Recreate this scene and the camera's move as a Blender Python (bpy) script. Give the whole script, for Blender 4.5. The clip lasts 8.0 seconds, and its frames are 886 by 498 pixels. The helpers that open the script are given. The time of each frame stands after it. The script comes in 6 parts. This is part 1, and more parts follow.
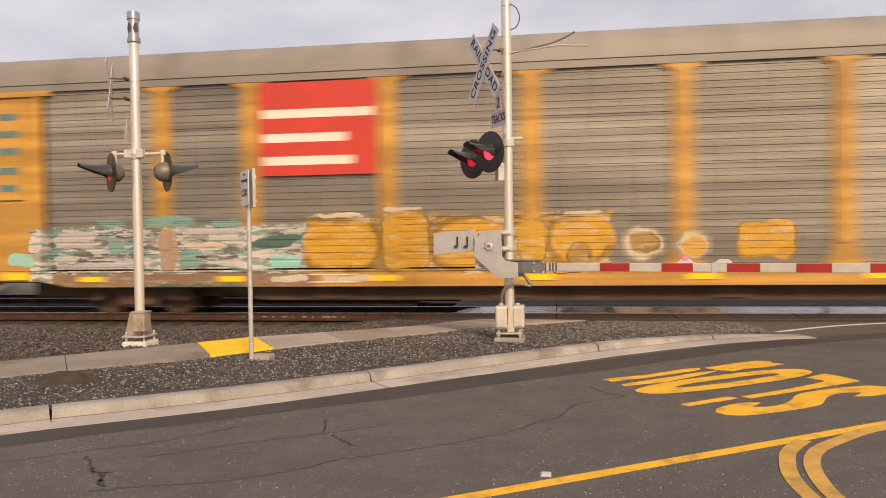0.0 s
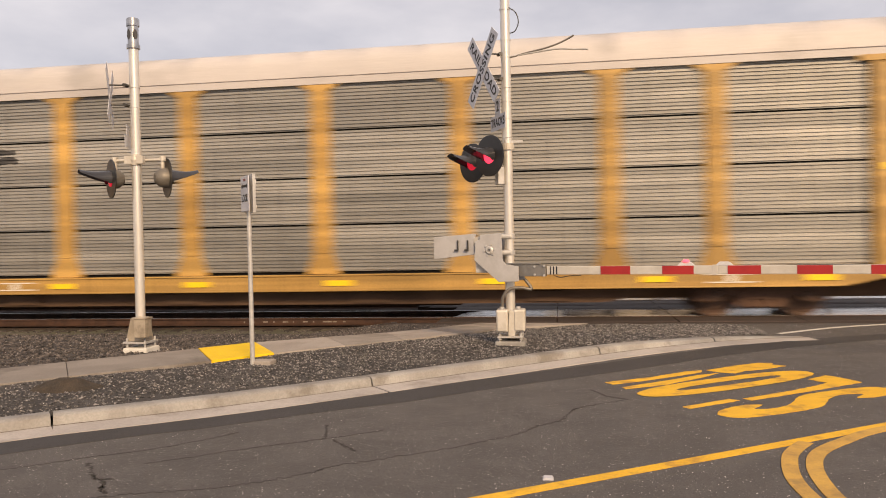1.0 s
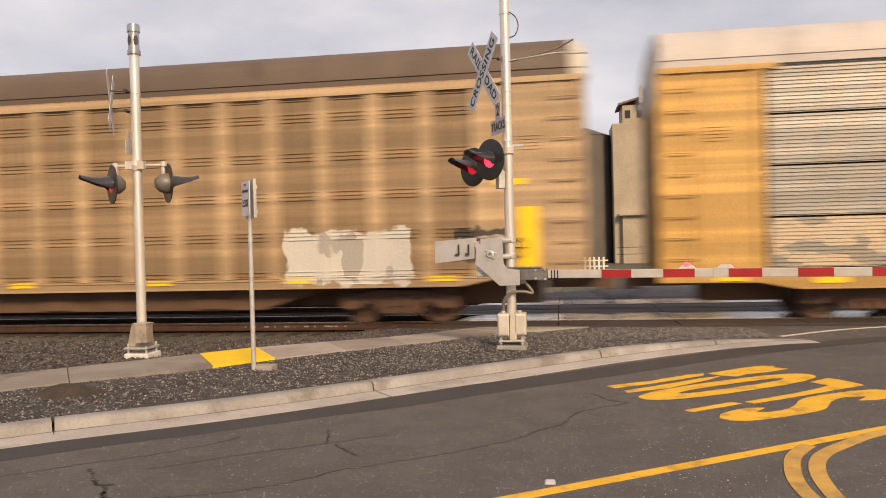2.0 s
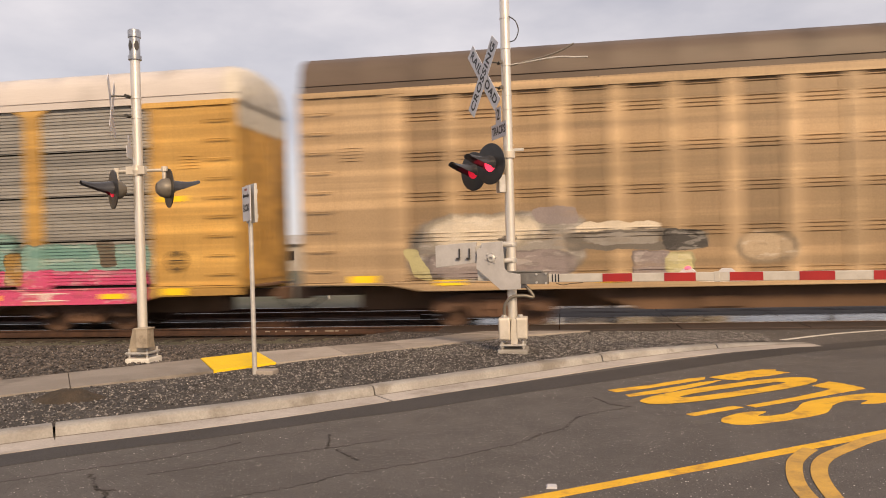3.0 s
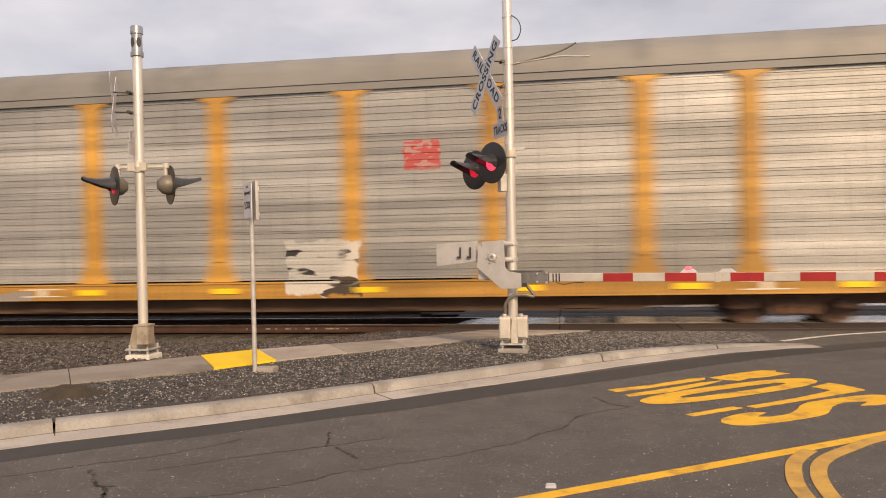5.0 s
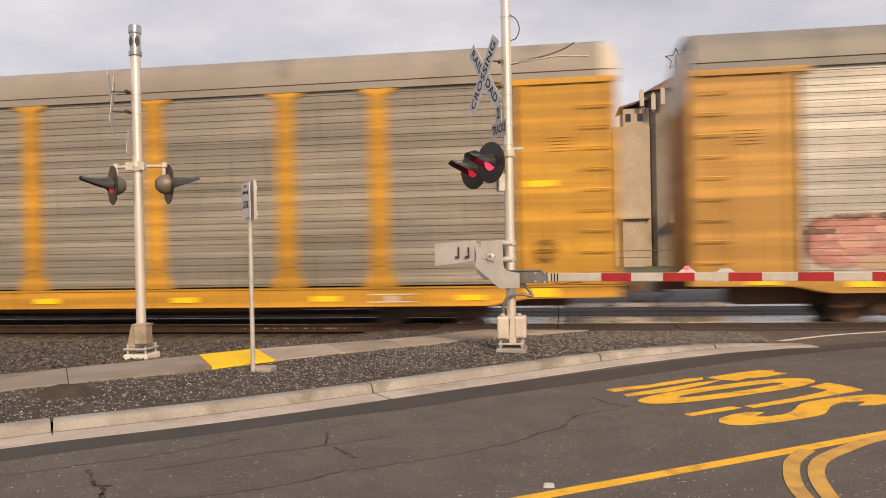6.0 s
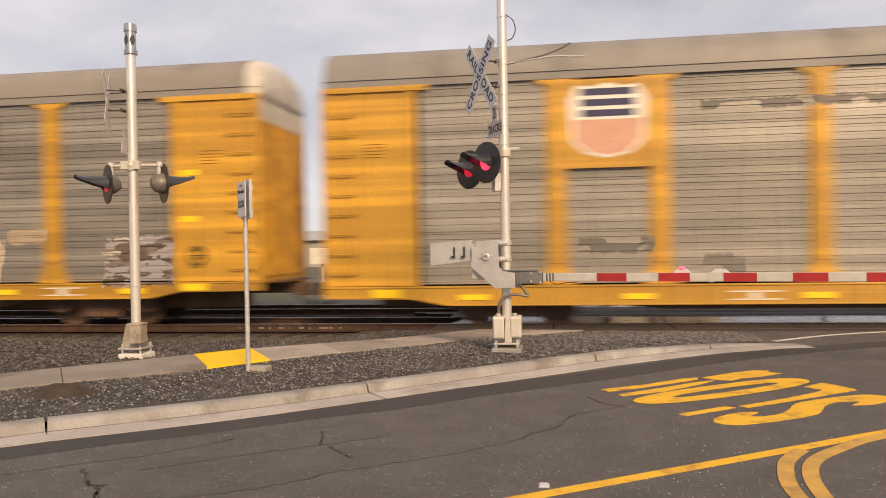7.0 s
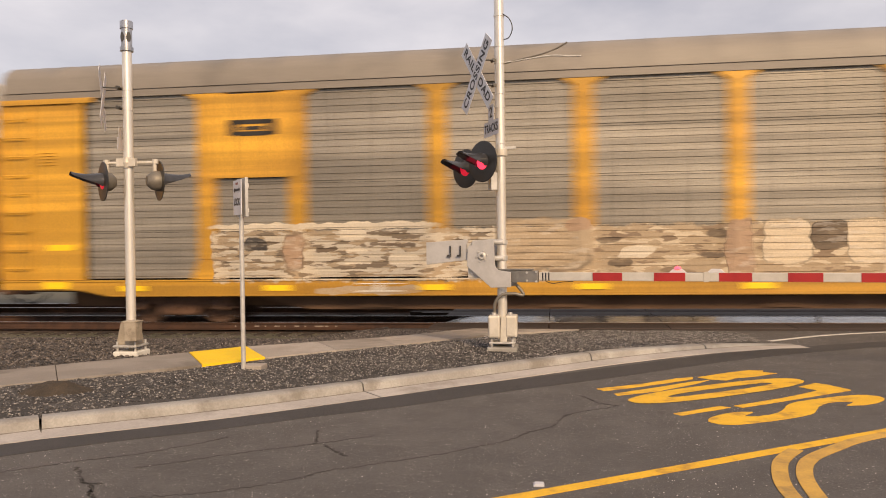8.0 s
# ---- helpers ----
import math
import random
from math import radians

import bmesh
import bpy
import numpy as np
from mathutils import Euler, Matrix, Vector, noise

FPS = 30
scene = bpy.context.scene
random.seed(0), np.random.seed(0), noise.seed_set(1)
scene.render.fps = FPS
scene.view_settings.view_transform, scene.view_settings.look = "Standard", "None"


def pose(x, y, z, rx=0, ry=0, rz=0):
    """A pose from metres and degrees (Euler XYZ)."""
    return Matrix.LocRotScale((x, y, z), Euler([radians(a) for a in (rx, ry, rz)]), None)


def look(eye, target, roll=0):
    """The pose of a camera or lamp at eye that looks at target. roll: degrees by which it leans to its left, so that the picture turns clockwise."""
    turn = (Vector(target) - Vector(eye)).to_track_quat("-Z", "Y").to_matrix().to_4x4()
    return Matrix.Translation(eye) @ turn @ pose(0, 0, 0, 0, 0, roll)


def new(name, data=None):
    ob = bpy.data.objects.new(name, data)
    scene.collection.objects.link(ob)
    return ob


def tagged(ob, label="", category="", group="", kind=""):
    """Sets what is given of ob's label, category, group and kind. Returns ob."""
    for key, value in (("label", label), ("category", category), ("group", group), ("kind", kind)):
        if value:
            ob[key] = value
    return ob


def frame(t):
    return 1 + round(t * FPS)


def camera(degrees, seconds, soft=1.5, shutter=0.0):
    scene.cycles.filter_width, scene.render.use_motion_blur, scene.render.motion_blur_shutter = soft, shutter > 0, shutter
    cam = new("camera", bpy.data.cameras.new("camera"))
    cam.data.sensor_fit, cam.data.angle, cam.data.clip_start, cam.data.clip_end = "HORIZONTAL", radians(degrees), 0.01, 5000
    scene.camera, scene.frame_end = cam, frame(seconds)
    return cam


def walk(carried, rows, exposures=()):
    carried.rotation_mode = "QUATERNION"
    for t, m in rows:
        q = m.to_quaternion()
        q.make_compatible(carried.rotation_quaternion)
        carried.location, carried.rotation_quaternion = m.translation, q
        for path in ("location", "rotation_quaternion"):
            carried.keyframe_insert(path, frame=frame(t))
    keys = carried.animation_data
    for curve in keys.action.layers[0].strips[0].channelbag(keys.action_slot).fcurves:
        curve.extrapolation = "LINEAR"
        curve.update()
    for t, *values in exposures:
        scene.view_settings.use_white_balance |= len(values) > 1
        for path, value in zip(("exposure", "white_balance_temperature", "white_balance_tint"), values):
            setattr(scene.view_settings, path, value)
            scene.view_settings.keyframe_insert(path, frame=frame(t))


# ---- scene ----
cam = camera(60, 8.0, soft=1.0, shutter=0.42)
EYE_Z = 1.72
PATH = [
    (0.0, pose(0, 0, EYE_Z, 88.857, 0.814, 8.695)),
    (0.5, pose(0, 0, EYE_Z, 89.014, 1.017, 8.694)),
    (1.0, pose(0, 0, EYE_Z, 89.160, 1.200, 8.722)),
    (1.5, pose(0, 0, EYE_Z, 89.296, 1.327, 8.747)),
    (3.0, pose(0, 0, EYE_Z, 89.788, 1.577, 8.844)),
    (3.5, pose(0, 0, EYE_Z, 89.830, 1.505, 8.895)),
    (4.0, pose(0, 0, EYE_Z, 89.795, 1.344, 8.960)),
    (4.5, pose(0, 0, EYE_Z, 89.727, 1.219, 8.954)),
    (6.0, pose(0, 0, EYE_Z, 89.658, 1.127, 8.787)),
    (6.5, pose(0, 0, EYE_Z, 89.654, 1.077, 8.643)),
    (7.0, pose(0, 0, EYE_Z, 89.636, 1.017, 8.464)),
    (7.5, pose(0, 0, EYE_Z, 89.585, 0.892, 8.280)),
    (8.0, pose(0, 0, EYE_Z, 89.548, 0.765, 8.168)),
]
walk(cam, PATH)

# ---------------------------------------------------------------- world and sun
SUN_EL, SUN_ROT = radians(30), radians(152)
world = bpy.data.worlds.new("overcast_evening")
scene.world = world
world.use_nodes = True
wt = world.node_tree
wt.nodes.clear()
w_out = wt.nodes.new("ShaderNodeOutputWorld")
w_bg = wt.nodes.new("ShaderNodeBackground")
w_sky = wt.nodes.new("ShaderNodeTexSky")
w_sky.sky_type, w_sky.sun_disc = "NISHITA", False
w_sky.sun_elevation, w_sky.sun_rotation = SUN_EL, SUN_ROT
w_tc = wt.nodes.new("ShaderNodeTexCoord")
w_map = wt.nodes.new("ShaderNodeMapping")
w_map.inputs["Scale"].default_value = (1.0, 1.0, 2.6)
w_noise = wt.nodes.new("ShaderNodeTexNoise")
w_noise.inputs["Scale"].default_value, w_noise.inputs["Detail"].default_value = 3.2, 7.0
w_noise.inputs["Roughness"].default_value = 0.52
w_ramp = wt.nodes.new("ShaderNodeValToRGB")
w_ramp.color_ramp.elements[0].position, w_ramp.color_ramp.elements[0].color = 0.34, (4.5, 4.3, 4.7, 1)
w_ramp.color_ramp.elements[1].position, w_ramp.color_ramp.elements[1].color = 0.68, (7.2, 6.65, 6.7, 1)
w_mix = wt.nodes.new("ShaderNodeMix")
w_mix.data_type = "RGBA"
w_mix.inputs[0].default_value = 0.88
wt.links.new(w_tc.outputs["Generated"], w_map.inputs["Vector"])
wt.links.new(w_map.outputs["Vector"], w_noise.inputs["Vector"])
wt.links.new(w_noise.outputs["Fac"], w_ramp.inputs["Fac"])
wt.links.new(w_sky.outputs["Color"], w_mix.inputs[6])
wt.links.new(w_ramp.outputs["Color"], w_mix.inputs[7])
wt.links.new(w_mix.outputs[2], w_bg.inputs["Color"])
w_bg.inputs["Strength"].default_value = 0.1
wt.links.new(w_bg.outputs["Background"], w_out.inputs["Surface"])

sun_data = bpy.data.lights.new("sun", "SUN")
sun_data.energy, sun_data.angle, sun_data.color = 3.5, radians(14), (1.0, 0.715, 0.43)
sun = new("sun", sun_data)
sun.matrix_world = look((math.sin(SUN_ROT) * 60 * math.cos(SUN_EL), math.cos(SUN_ROT) * 60 * math.cos(SUN_EL), 60 * math.sin(SUN_EL)), (0, 0, 0))
scene.view_settings.exposure = 0.3


# ---------------------------------------------------------------- materials
def bsdf(name):
    m = bpy.data.materials.new(name)
    m.use_nodes = True
    return m, m.node_tree, m.node_tree.nodes["Principled BSDF"]


def mixer(nt, fac, a, b, blend="MIX"):
    n = nt.nodes.new("ShaderNodeMix")
    n.data_type, n.blend_type = "RGBA", blend
    for sock, val in ((n.inputs[0], fac), (n.inputs[6], a), (n.inputs[7], b)):
        if isinstance(val, bpy.types.NodeSocket):
            nt.links.new(val, sock)
        elif isinstance(val, (tuple, list)):
            sock.default_value = (*val[:3], 1)
        else:
            sock.default_value = val
    return n.outputs[2]


def math_node(nt, op, a, b=0.0, c=0.0, clamp=False):
    n = nt.nodes.new("ShaderNodeMath")
    n.operation, n.use_clamp = op, clamp
    for sock, val in zip(n.inputs, (a, b, c)):
        if isinstance(val, bpy.types.NodeSocket):
            nt.links.new(val, sock)
        else:
            sock.default_value = val
    return n.outputs[0]


def noise_node(nt, vec, scale, detail=4.0, rough=0.55, stretch=None):
    if stretch:
        mp = nt.nodes.new("ShaderNodeMapping")
        mp.inputs["Scale"].default_value = stretch
        nt.links.new(vec, mp.inputs["Vector"])
        vec = mp.outputs["Vector"]
    n = nt.nodes.new("ShaderNodeTexNoise")
    n.inputs["Scale"].default_value, n.inputs["Detail"].default_value, n.inputs["Roughness"].default_value = scale, detail, rough
    nt.links.new(vec, n.inputs["Vector"])
    return n.outputs["Fac"]


def step_node(nt, val, lo, hi):
    n = nt.nodes.new("ShaderNodeMapRange")
    n.interpolation_type = "SMOOTHSTEP"
    n.inputs["From Min"].default_value, n.inputs["From Max"].default_value = lo, hi
    nt.links.new(val, n.inputs["Value"])
    return n.outputs["Result"]


def finish(nt, p, vec, colour, rough, metal, fine, bump, dist=0.01, fine_amount=0.18):
    f = noise_node(nt, vec, fine, 5.0, 0.6)
    colour = mixer(nt, step_node(nt, f, 0.3, 0.7), mixer(nt, 1.0, colour, (1 - fine_amount,) * 3, "MULTIPLY"), colour)
    nt.links.new(colour, p.inputs["Base Color"])
    p.inputs["Metallic"].default_value = metal
    r = math_node(nt, "MULTIPLY_ADD", f, 0.25, rough - 0.125, True)
    nt.links.new(r, p.inputs["Roughness"])
    if bump:
        b = nt.nodes.new("ShaderNodeBump")
        b.inputs["Strength"].default_value, b.inputs["Distance"].default_value = bump, dist
        nt.links.new(f, b.inputs["Height"])
        nt.links.new(b.outputs["Normal"], p.inputs["Normal"])


def mat(name, c1, c2=None, rough=0.6, metal=0.0, scale=3.0, fine=50.0, bump=0.15, dist=0.01, stretch=None, lo=0.35, hi=0.65, vary=0.0, stain=None, stain_scale=0.7, island=False, grain=0.18):
    """A two-tone surface: broad patches of c1 and c2, fine grain and relief, stains."""
    m, nt, p = bsdf(name)
    tc = nt.nodes.new("ShaderNodeTexCoord")
    vec = tc.outputs["Object"]
    big = noise_node(nt, vec, scale, 4.0, 0.6, stretch)
    col = mixer(nt, step_node(nt, big, lo, hi), c1, c2 or tuple(v * 0.8 for v in c1))
    if stain:
        s = noise_node(nt, vec, stain_scale, 6.0, 0.65)
        col = mixer(nt, math_node(nt, "MULTIPLY", step_node(nt, s, 0.5, 0.68), 0.75), col, stain)
    if vary:
        if island:
            rnd = nt.nodes.new("ShaderNodeNewGeometry").outputs["Random Per Island"]
        else:
            rnd = nt.nodes.new("ShaderNodeObjectInfo").outputs["Random"]
        v = math_node(nt, "MULTIPLY_ADD", rnd, 2 * vary, 1 - vary)
        cb = nt.nodes.new("ShaderNodeCombineXYZ")
        for k in range(3):
            nt.links.new(v, cb.inputs[k])
        col = mixer(nt, 1.0, col, cb.outputs[0], "MULTIPLY")
    finish(nt, p, vec, col, rough, metal, fine, bump, dist, grain)
    return m


def speckle(m, scale, share, colour):
    """Scatters small bright grains over a surface."""
    nt = m.node_tree
    p = nt.nodes["Principled BSDF"]
    old = p.inputs["Base Color"].links[0].from_socket
    tc = nt.nodes.new("ShaderNodeTexCoord")
    v = nt.nodes.new("ShaderNodeTexVoronoi")
    v.inputs["Scale"].default_value = scale
    nt.links.new(tc.outputs["Object"], v.inputs["Vector"])
    sep = nt.nodes.new("ShaderNodeSeparateColor")
    nt.links.new(v.outputs["Color"], sep.inputs[0])
    pick = math_node(nt, "GREATER_THAN", sep.outputs[0], 1 - share)
    near = math_node(nt, "LESS_THAN", v.outputs["Distance"], 0.34)
    tone = mixer(nt, sep.outputs[1], tuple(c * 0.45 for c in colour), colour)
    nt.links.new(mixer(nt, math_node(nt, "MULTIPLY", pick, near), old, tone), p.inputs["Base Color"])
    return m


def glow(name, colour, strength):
    m, nt, p = bsdf(name)
    p.inputs["Base Color"].default_value = (*colour, 1)
    p.inputs["Emission Color"].default_value = (*colour, 1)
    p.inputs["Emission Strength"].default_value = strength
    p.inputs["Roughness"].default_value = 0.25
    return m


ASPHALT = mat("asphalt_old", (0.122, 0.112, 0.109), (0.096, 0.088, 0.086), 0.82, 0, 2.2, 80, 0.8, 0.012, stain=(0.082, 0.075, 0.073), stain_scale=0.45, grain=0.34)
speckle(ASPHALT, 62, 0.030, (0.85, 0.80, 0.76))
speckle(ASPHALT, 92, 0.06, (0.50, 0.46, 0.44))
speckle(ASPHALT, 130, 0.22, (0.22, 0.20, 0.185))
speckle(ASPHALT, 75, 0.32, (0.065, 0.06, 0.058))
ASPHALT_NEW = mat("asphalt_patch", (0.052, 0.048, 0.050), (0.043, 0.040, 0.041), 0.8, 0, 1.5, 100, 0.5, 0.01)
CRACK = mat("crack_filler", (0.036, 0.033, 0.031), (0.055, 0.05, 0.048), 0.8, 0, 8, 60, 0.2)
CONCRETE = mat("concrete_kerb", (0.37, 0.355, 0.335), (0.275, 0.258, 0.24), 0.8, 0, 1.8, 45, 0.3, 0.006, stain=(0.17, 0.148, 0.125), stain_scale=1.5, vary=0.07)
GUTTER = mat("concrete_gutter", (0.50, 0.455, 0.42), (0.42, 0.38, 0.35), 0.8, 0, 1.4, 45, 0.3, 0.005, stain=(0.27, 0.235, 0.205), stain_scale=1.1, vary=0.05)
KERB_GRIME = mat("kerb_foot_grime", (0.15, 0.12, 0.095), (0.27, 0.23, 0.195), 0.9, 0, 2.6, 40, 0.3, 0.006)
EARTH = mat("brown_earth", (0.085, 0.062, 0.042), (0.055, 0.042, 0.03), 0.95, 0, 5, 60, 0.9, 0.02, grain=0.4)
CONCRETE_WALK = mat("concrete_walk", (0.35, 0.31, 0.275), (0.285, 0.25, 0.22), 0.85, 0, 1.6, 45, 0.3, 0.006, stain=(0.17, 0.145, 0.125), stain_scale=0.9, vary=0.20)
CONCRETE_PANEL = mat("concrete_crossing", (0.78, 0.74, 0.72), (0.30, 0.26, 0.24), 0.17, 0, 1.6, 30, 0.2, 0.004, stretch=(0.3, 8.0, 1), lo=0.40, hi=0.62, stain=(0.10, 0.08, 0.07), stain_scale=1.1, vary=0.12)
TIMBER = mat("crossing_timber", (0.075, 0.052, 0.042), (0.050, 0.035, 0.029), 0.8, 0, 3, 30, 0.4, 0.01, stretch=(0.4, 4, 4), vary=0.15)
TIE_WOOD = mat("tie_wood", (0.06, 0.045, 0.036), (0.04, 0.031, 0.026), 0.85, 0, 3, 30, 0.4, 0.01, vary=0.2)
GRAVEL = mat("gravel_bed", (0.070, 0.063, 0.060), (0.040, 0.036, 0.035), 0.9, 0, 1.2, 22, 1.0, 0.03, stain=(0.085, 0.068, 0.055), stain_scale=0.5)
BALLAST = mat("ballast_stone", (0.105, 0.088, 0.079), (0.040, 0.033, 0.030), 0.65, 0, 12.0, 90, 0.3, 0.004, lo=0.42, hi=0.58, vary=0.7, island=True)
STONE = mat("gravel_stone", (0.185, 0.170, 0.162), (0.055, 0.050, 0.048), 0.55, 0, 14.0, 90, 0.3, 0.004, lo=0.44, hi=0.56, vary=0.85, island=True)
speckle(GRAVEL, 60, 0.10, (0.30, 0.27, 0.24))
speckle(BALLAST, 55, 0.07, (0.66, 0.61, 0.57))
speckle(STONE, 66, 0.075, (0.86, 0.82, 0.79))
DIRT = mat("far_ground", (0.13, 0.115, 0.085), (0.085, 0.085, 0.05), 0.95, 0, 0.12, 3, 0.4, 0.05, stain=(0.07, 0.085, 0.04), stain_scale=0.05)
YELLOW_LINE = mat("road_yellow", (0.84, 0.49, 0.022), (0.76, 0.43, 0.02), 0.65, 0, 2.5, 70, 0.3, 0.006, stain=(0.40, 0.21, 0.04), stain_scale=3.5)
YELLOW_FADED = mat("road_yellow_faded", (0.62, 0.37, 0.075), (0.50, 0.30, 0.07), 0.7, 0, 3.5, 70, 0.3, 0.006, stain=(0.30, 0.19, 0.07), stain_scale=5)
WHITE_LINE = mat("road_white", (0.72, 0.70, 0.66), (0.6, 0.58, 0.54), 0.6, 0, 3, 70, 0.3, 0.006)
PAD_YELLOW = mat("tactile_yellow", (0.86, 0.58, 0.010), (0.80, 0.53, 0.010), 0.55, 0, 3, 40, 0.1, 0.004, grain=0.05)
RAIL_RUST = mat("rail_rust", (0.085, 0.042, 0.026), (0.055, 0.028, 0.019), 0.75, 0.15, 4, 40, 0.3, 0.004)
RAIL_HEAD = mat("rail_polished", (0.62, 0.58, 0.55), (0.5, 0.47, 0.45), 0.28, 0.95, 4, 40, 0.05)
ALUMINIUM = mat("mast_aluminium", (0.78, 0.74, 0.68), (0.70, 0.66, 0.60), 0.34, 0.55, 3, 35, 0.05, 0.003, stretch=(1, 1, 0.3), grain=0.05)
GALV = mat("galvanised_steel", (0.55, 0.535, 0.52), (0.43, 0.42, 0.41), 0.45, 0.3, 9, 40, 0.08, 0.003, grain=0.05)
CAST_GREY = mat("cast_box_grey", (0.62, 0.58, 0.52), (0.53, 0.49, 0.43), 0.55, 0.25, 5, 45, 0.15, 0.003, stain=(0.42, 0.37, 0.32), stain_scale=3, grain=0.05)
PLATE = mat("gate_plate_grey", (0.52, 0.505, 0.50), (0.45, 0.435, 0.43), 0.45, 0.2, 4, 40, 0.03, 0.002, grain=0.05)
BRACKET = mat("bracket_steel", (0.24, 0.23, 0.22), (0.18, 0.175, 0.17), 0.5, 0.4, 6, 40, 0.1, 0.003, grain=0.08)
DARK_STEEL = mat("dark_steel", (0.10, 0.095, 0.09), (0.07, 0.066, 0.062), 0.5, 0.5, 6, 40, 0.1, 0.003, grain=0.05)
BLACK_PAINT = mat("black_enamel", (0.020, 0.019, 0.019), (0.028, 0.026, 0.026), 0.35, 0.0, 5, 40, 0.05, 0.002, grain=0.05)
HOOD_GREY = mat("hood_grey", (0.055, 0.055, 0.062), (0.04, 0.04, 0.046), 0.20, 0.1, 5, 40, 0.04, 0.002, grain=0.05)
CAST_TAN = mat("cast_base_tan", (0.40, 0.345, 0.275), (0.30, 0.255, 0.20), 0.6, 0.1, 5, 45, 0.2, 0.003, stain=(0.17, 0.135, 0.10), stain_scale=4, grain=0.1)
CAP_STEEL = mat("collar_steel", (0.52, 0.52, 0.53), (0.36, 0.36, 0.37), 0.30, 0.85, 7, 40, 0.05, 0.002, grain=0.05)
LAMP_BODY = mat("lamp_housing", (0.20, 0.18, 0.155), (0.16, 0.145, 0.125), 0.5, 0.3, 6, 40, 0.1, 0.003)
RUST_BED = mat("rusty_ballast_bed", (0.075, 0.047, 0.034), (0.050, 0.032, 0.024), 0.9, 0, 1.5, 24, 0.9, 0.03)
SIGN_FACE = mat("sign_sheet", (0.62, 0.62, 0.66), (0.54, 0.54, 0.58), 0.4, 0.0, 4, 60, 0.02, 0.002, grain=0.05)
SIGN_INK = mat("sign_ink", (0.02, 0.02, 0.025), None, 0.5, 0, 5, 40, 0)
ARM_WHITE = mat("arm_white_sheet", (0.52, 0.50, 0.47), (0.44, 0.42, 0.39), 0.4, 0, 3, 50, 0.03, 0.002, grain=0.05)
ARM_RED = mat("arm_red_sheet", (0.36, 0.022, 0.022), (0.30, 0.018, 0.020), 0.38, 0, 3, 50, 0.03, 0.002, grain=0.05)
RED_LENS = mat("red_lens", (0.16, 0.005, 0.008), None, 0.12, 0, 20, 60, 0.1, 0.002)
RED_GLOW = glow("red_lamp_lit", (1.0, 0.04, 0.08), 1.7)
RED_ARM = glow("arm_lamp_lit", (1.0, 0.06, 0.09), 2.4)
RED_DIM = glow("red_lamp_soft", (0.85, 0.02, 0.05), 0.45)
DECAL_FADED = mat("sign_faded_red", (0.30, 0.10, 0.09), (0.25, 0.09, 0.08), 0.5, 0, 6, 60, 0.02)
DECAL_FAINT = mat("faint_chalk", (0.30, 0.25, 0.21), (0.20, 0.16, 0.13), 0.8, 0, 12, 60, 0.02)
CABLE = mat("black_cable", (0.03, 0.028, 0.027), None, 0.5, 0, 5, 40, 0)
BARK = mat("bark", (0.11, 0.085, 0.065), (0.07, 0.055, 0.042), 0.9, 0, 6, 25, 0.6, 0.02)
LEAF = mat("leaf_clumps", (0.05, 0.065, 0.028), (0.085, 0.08, 0.04), 0.7, 0, 2, 20, 0.2, vary=0.4, island=True)


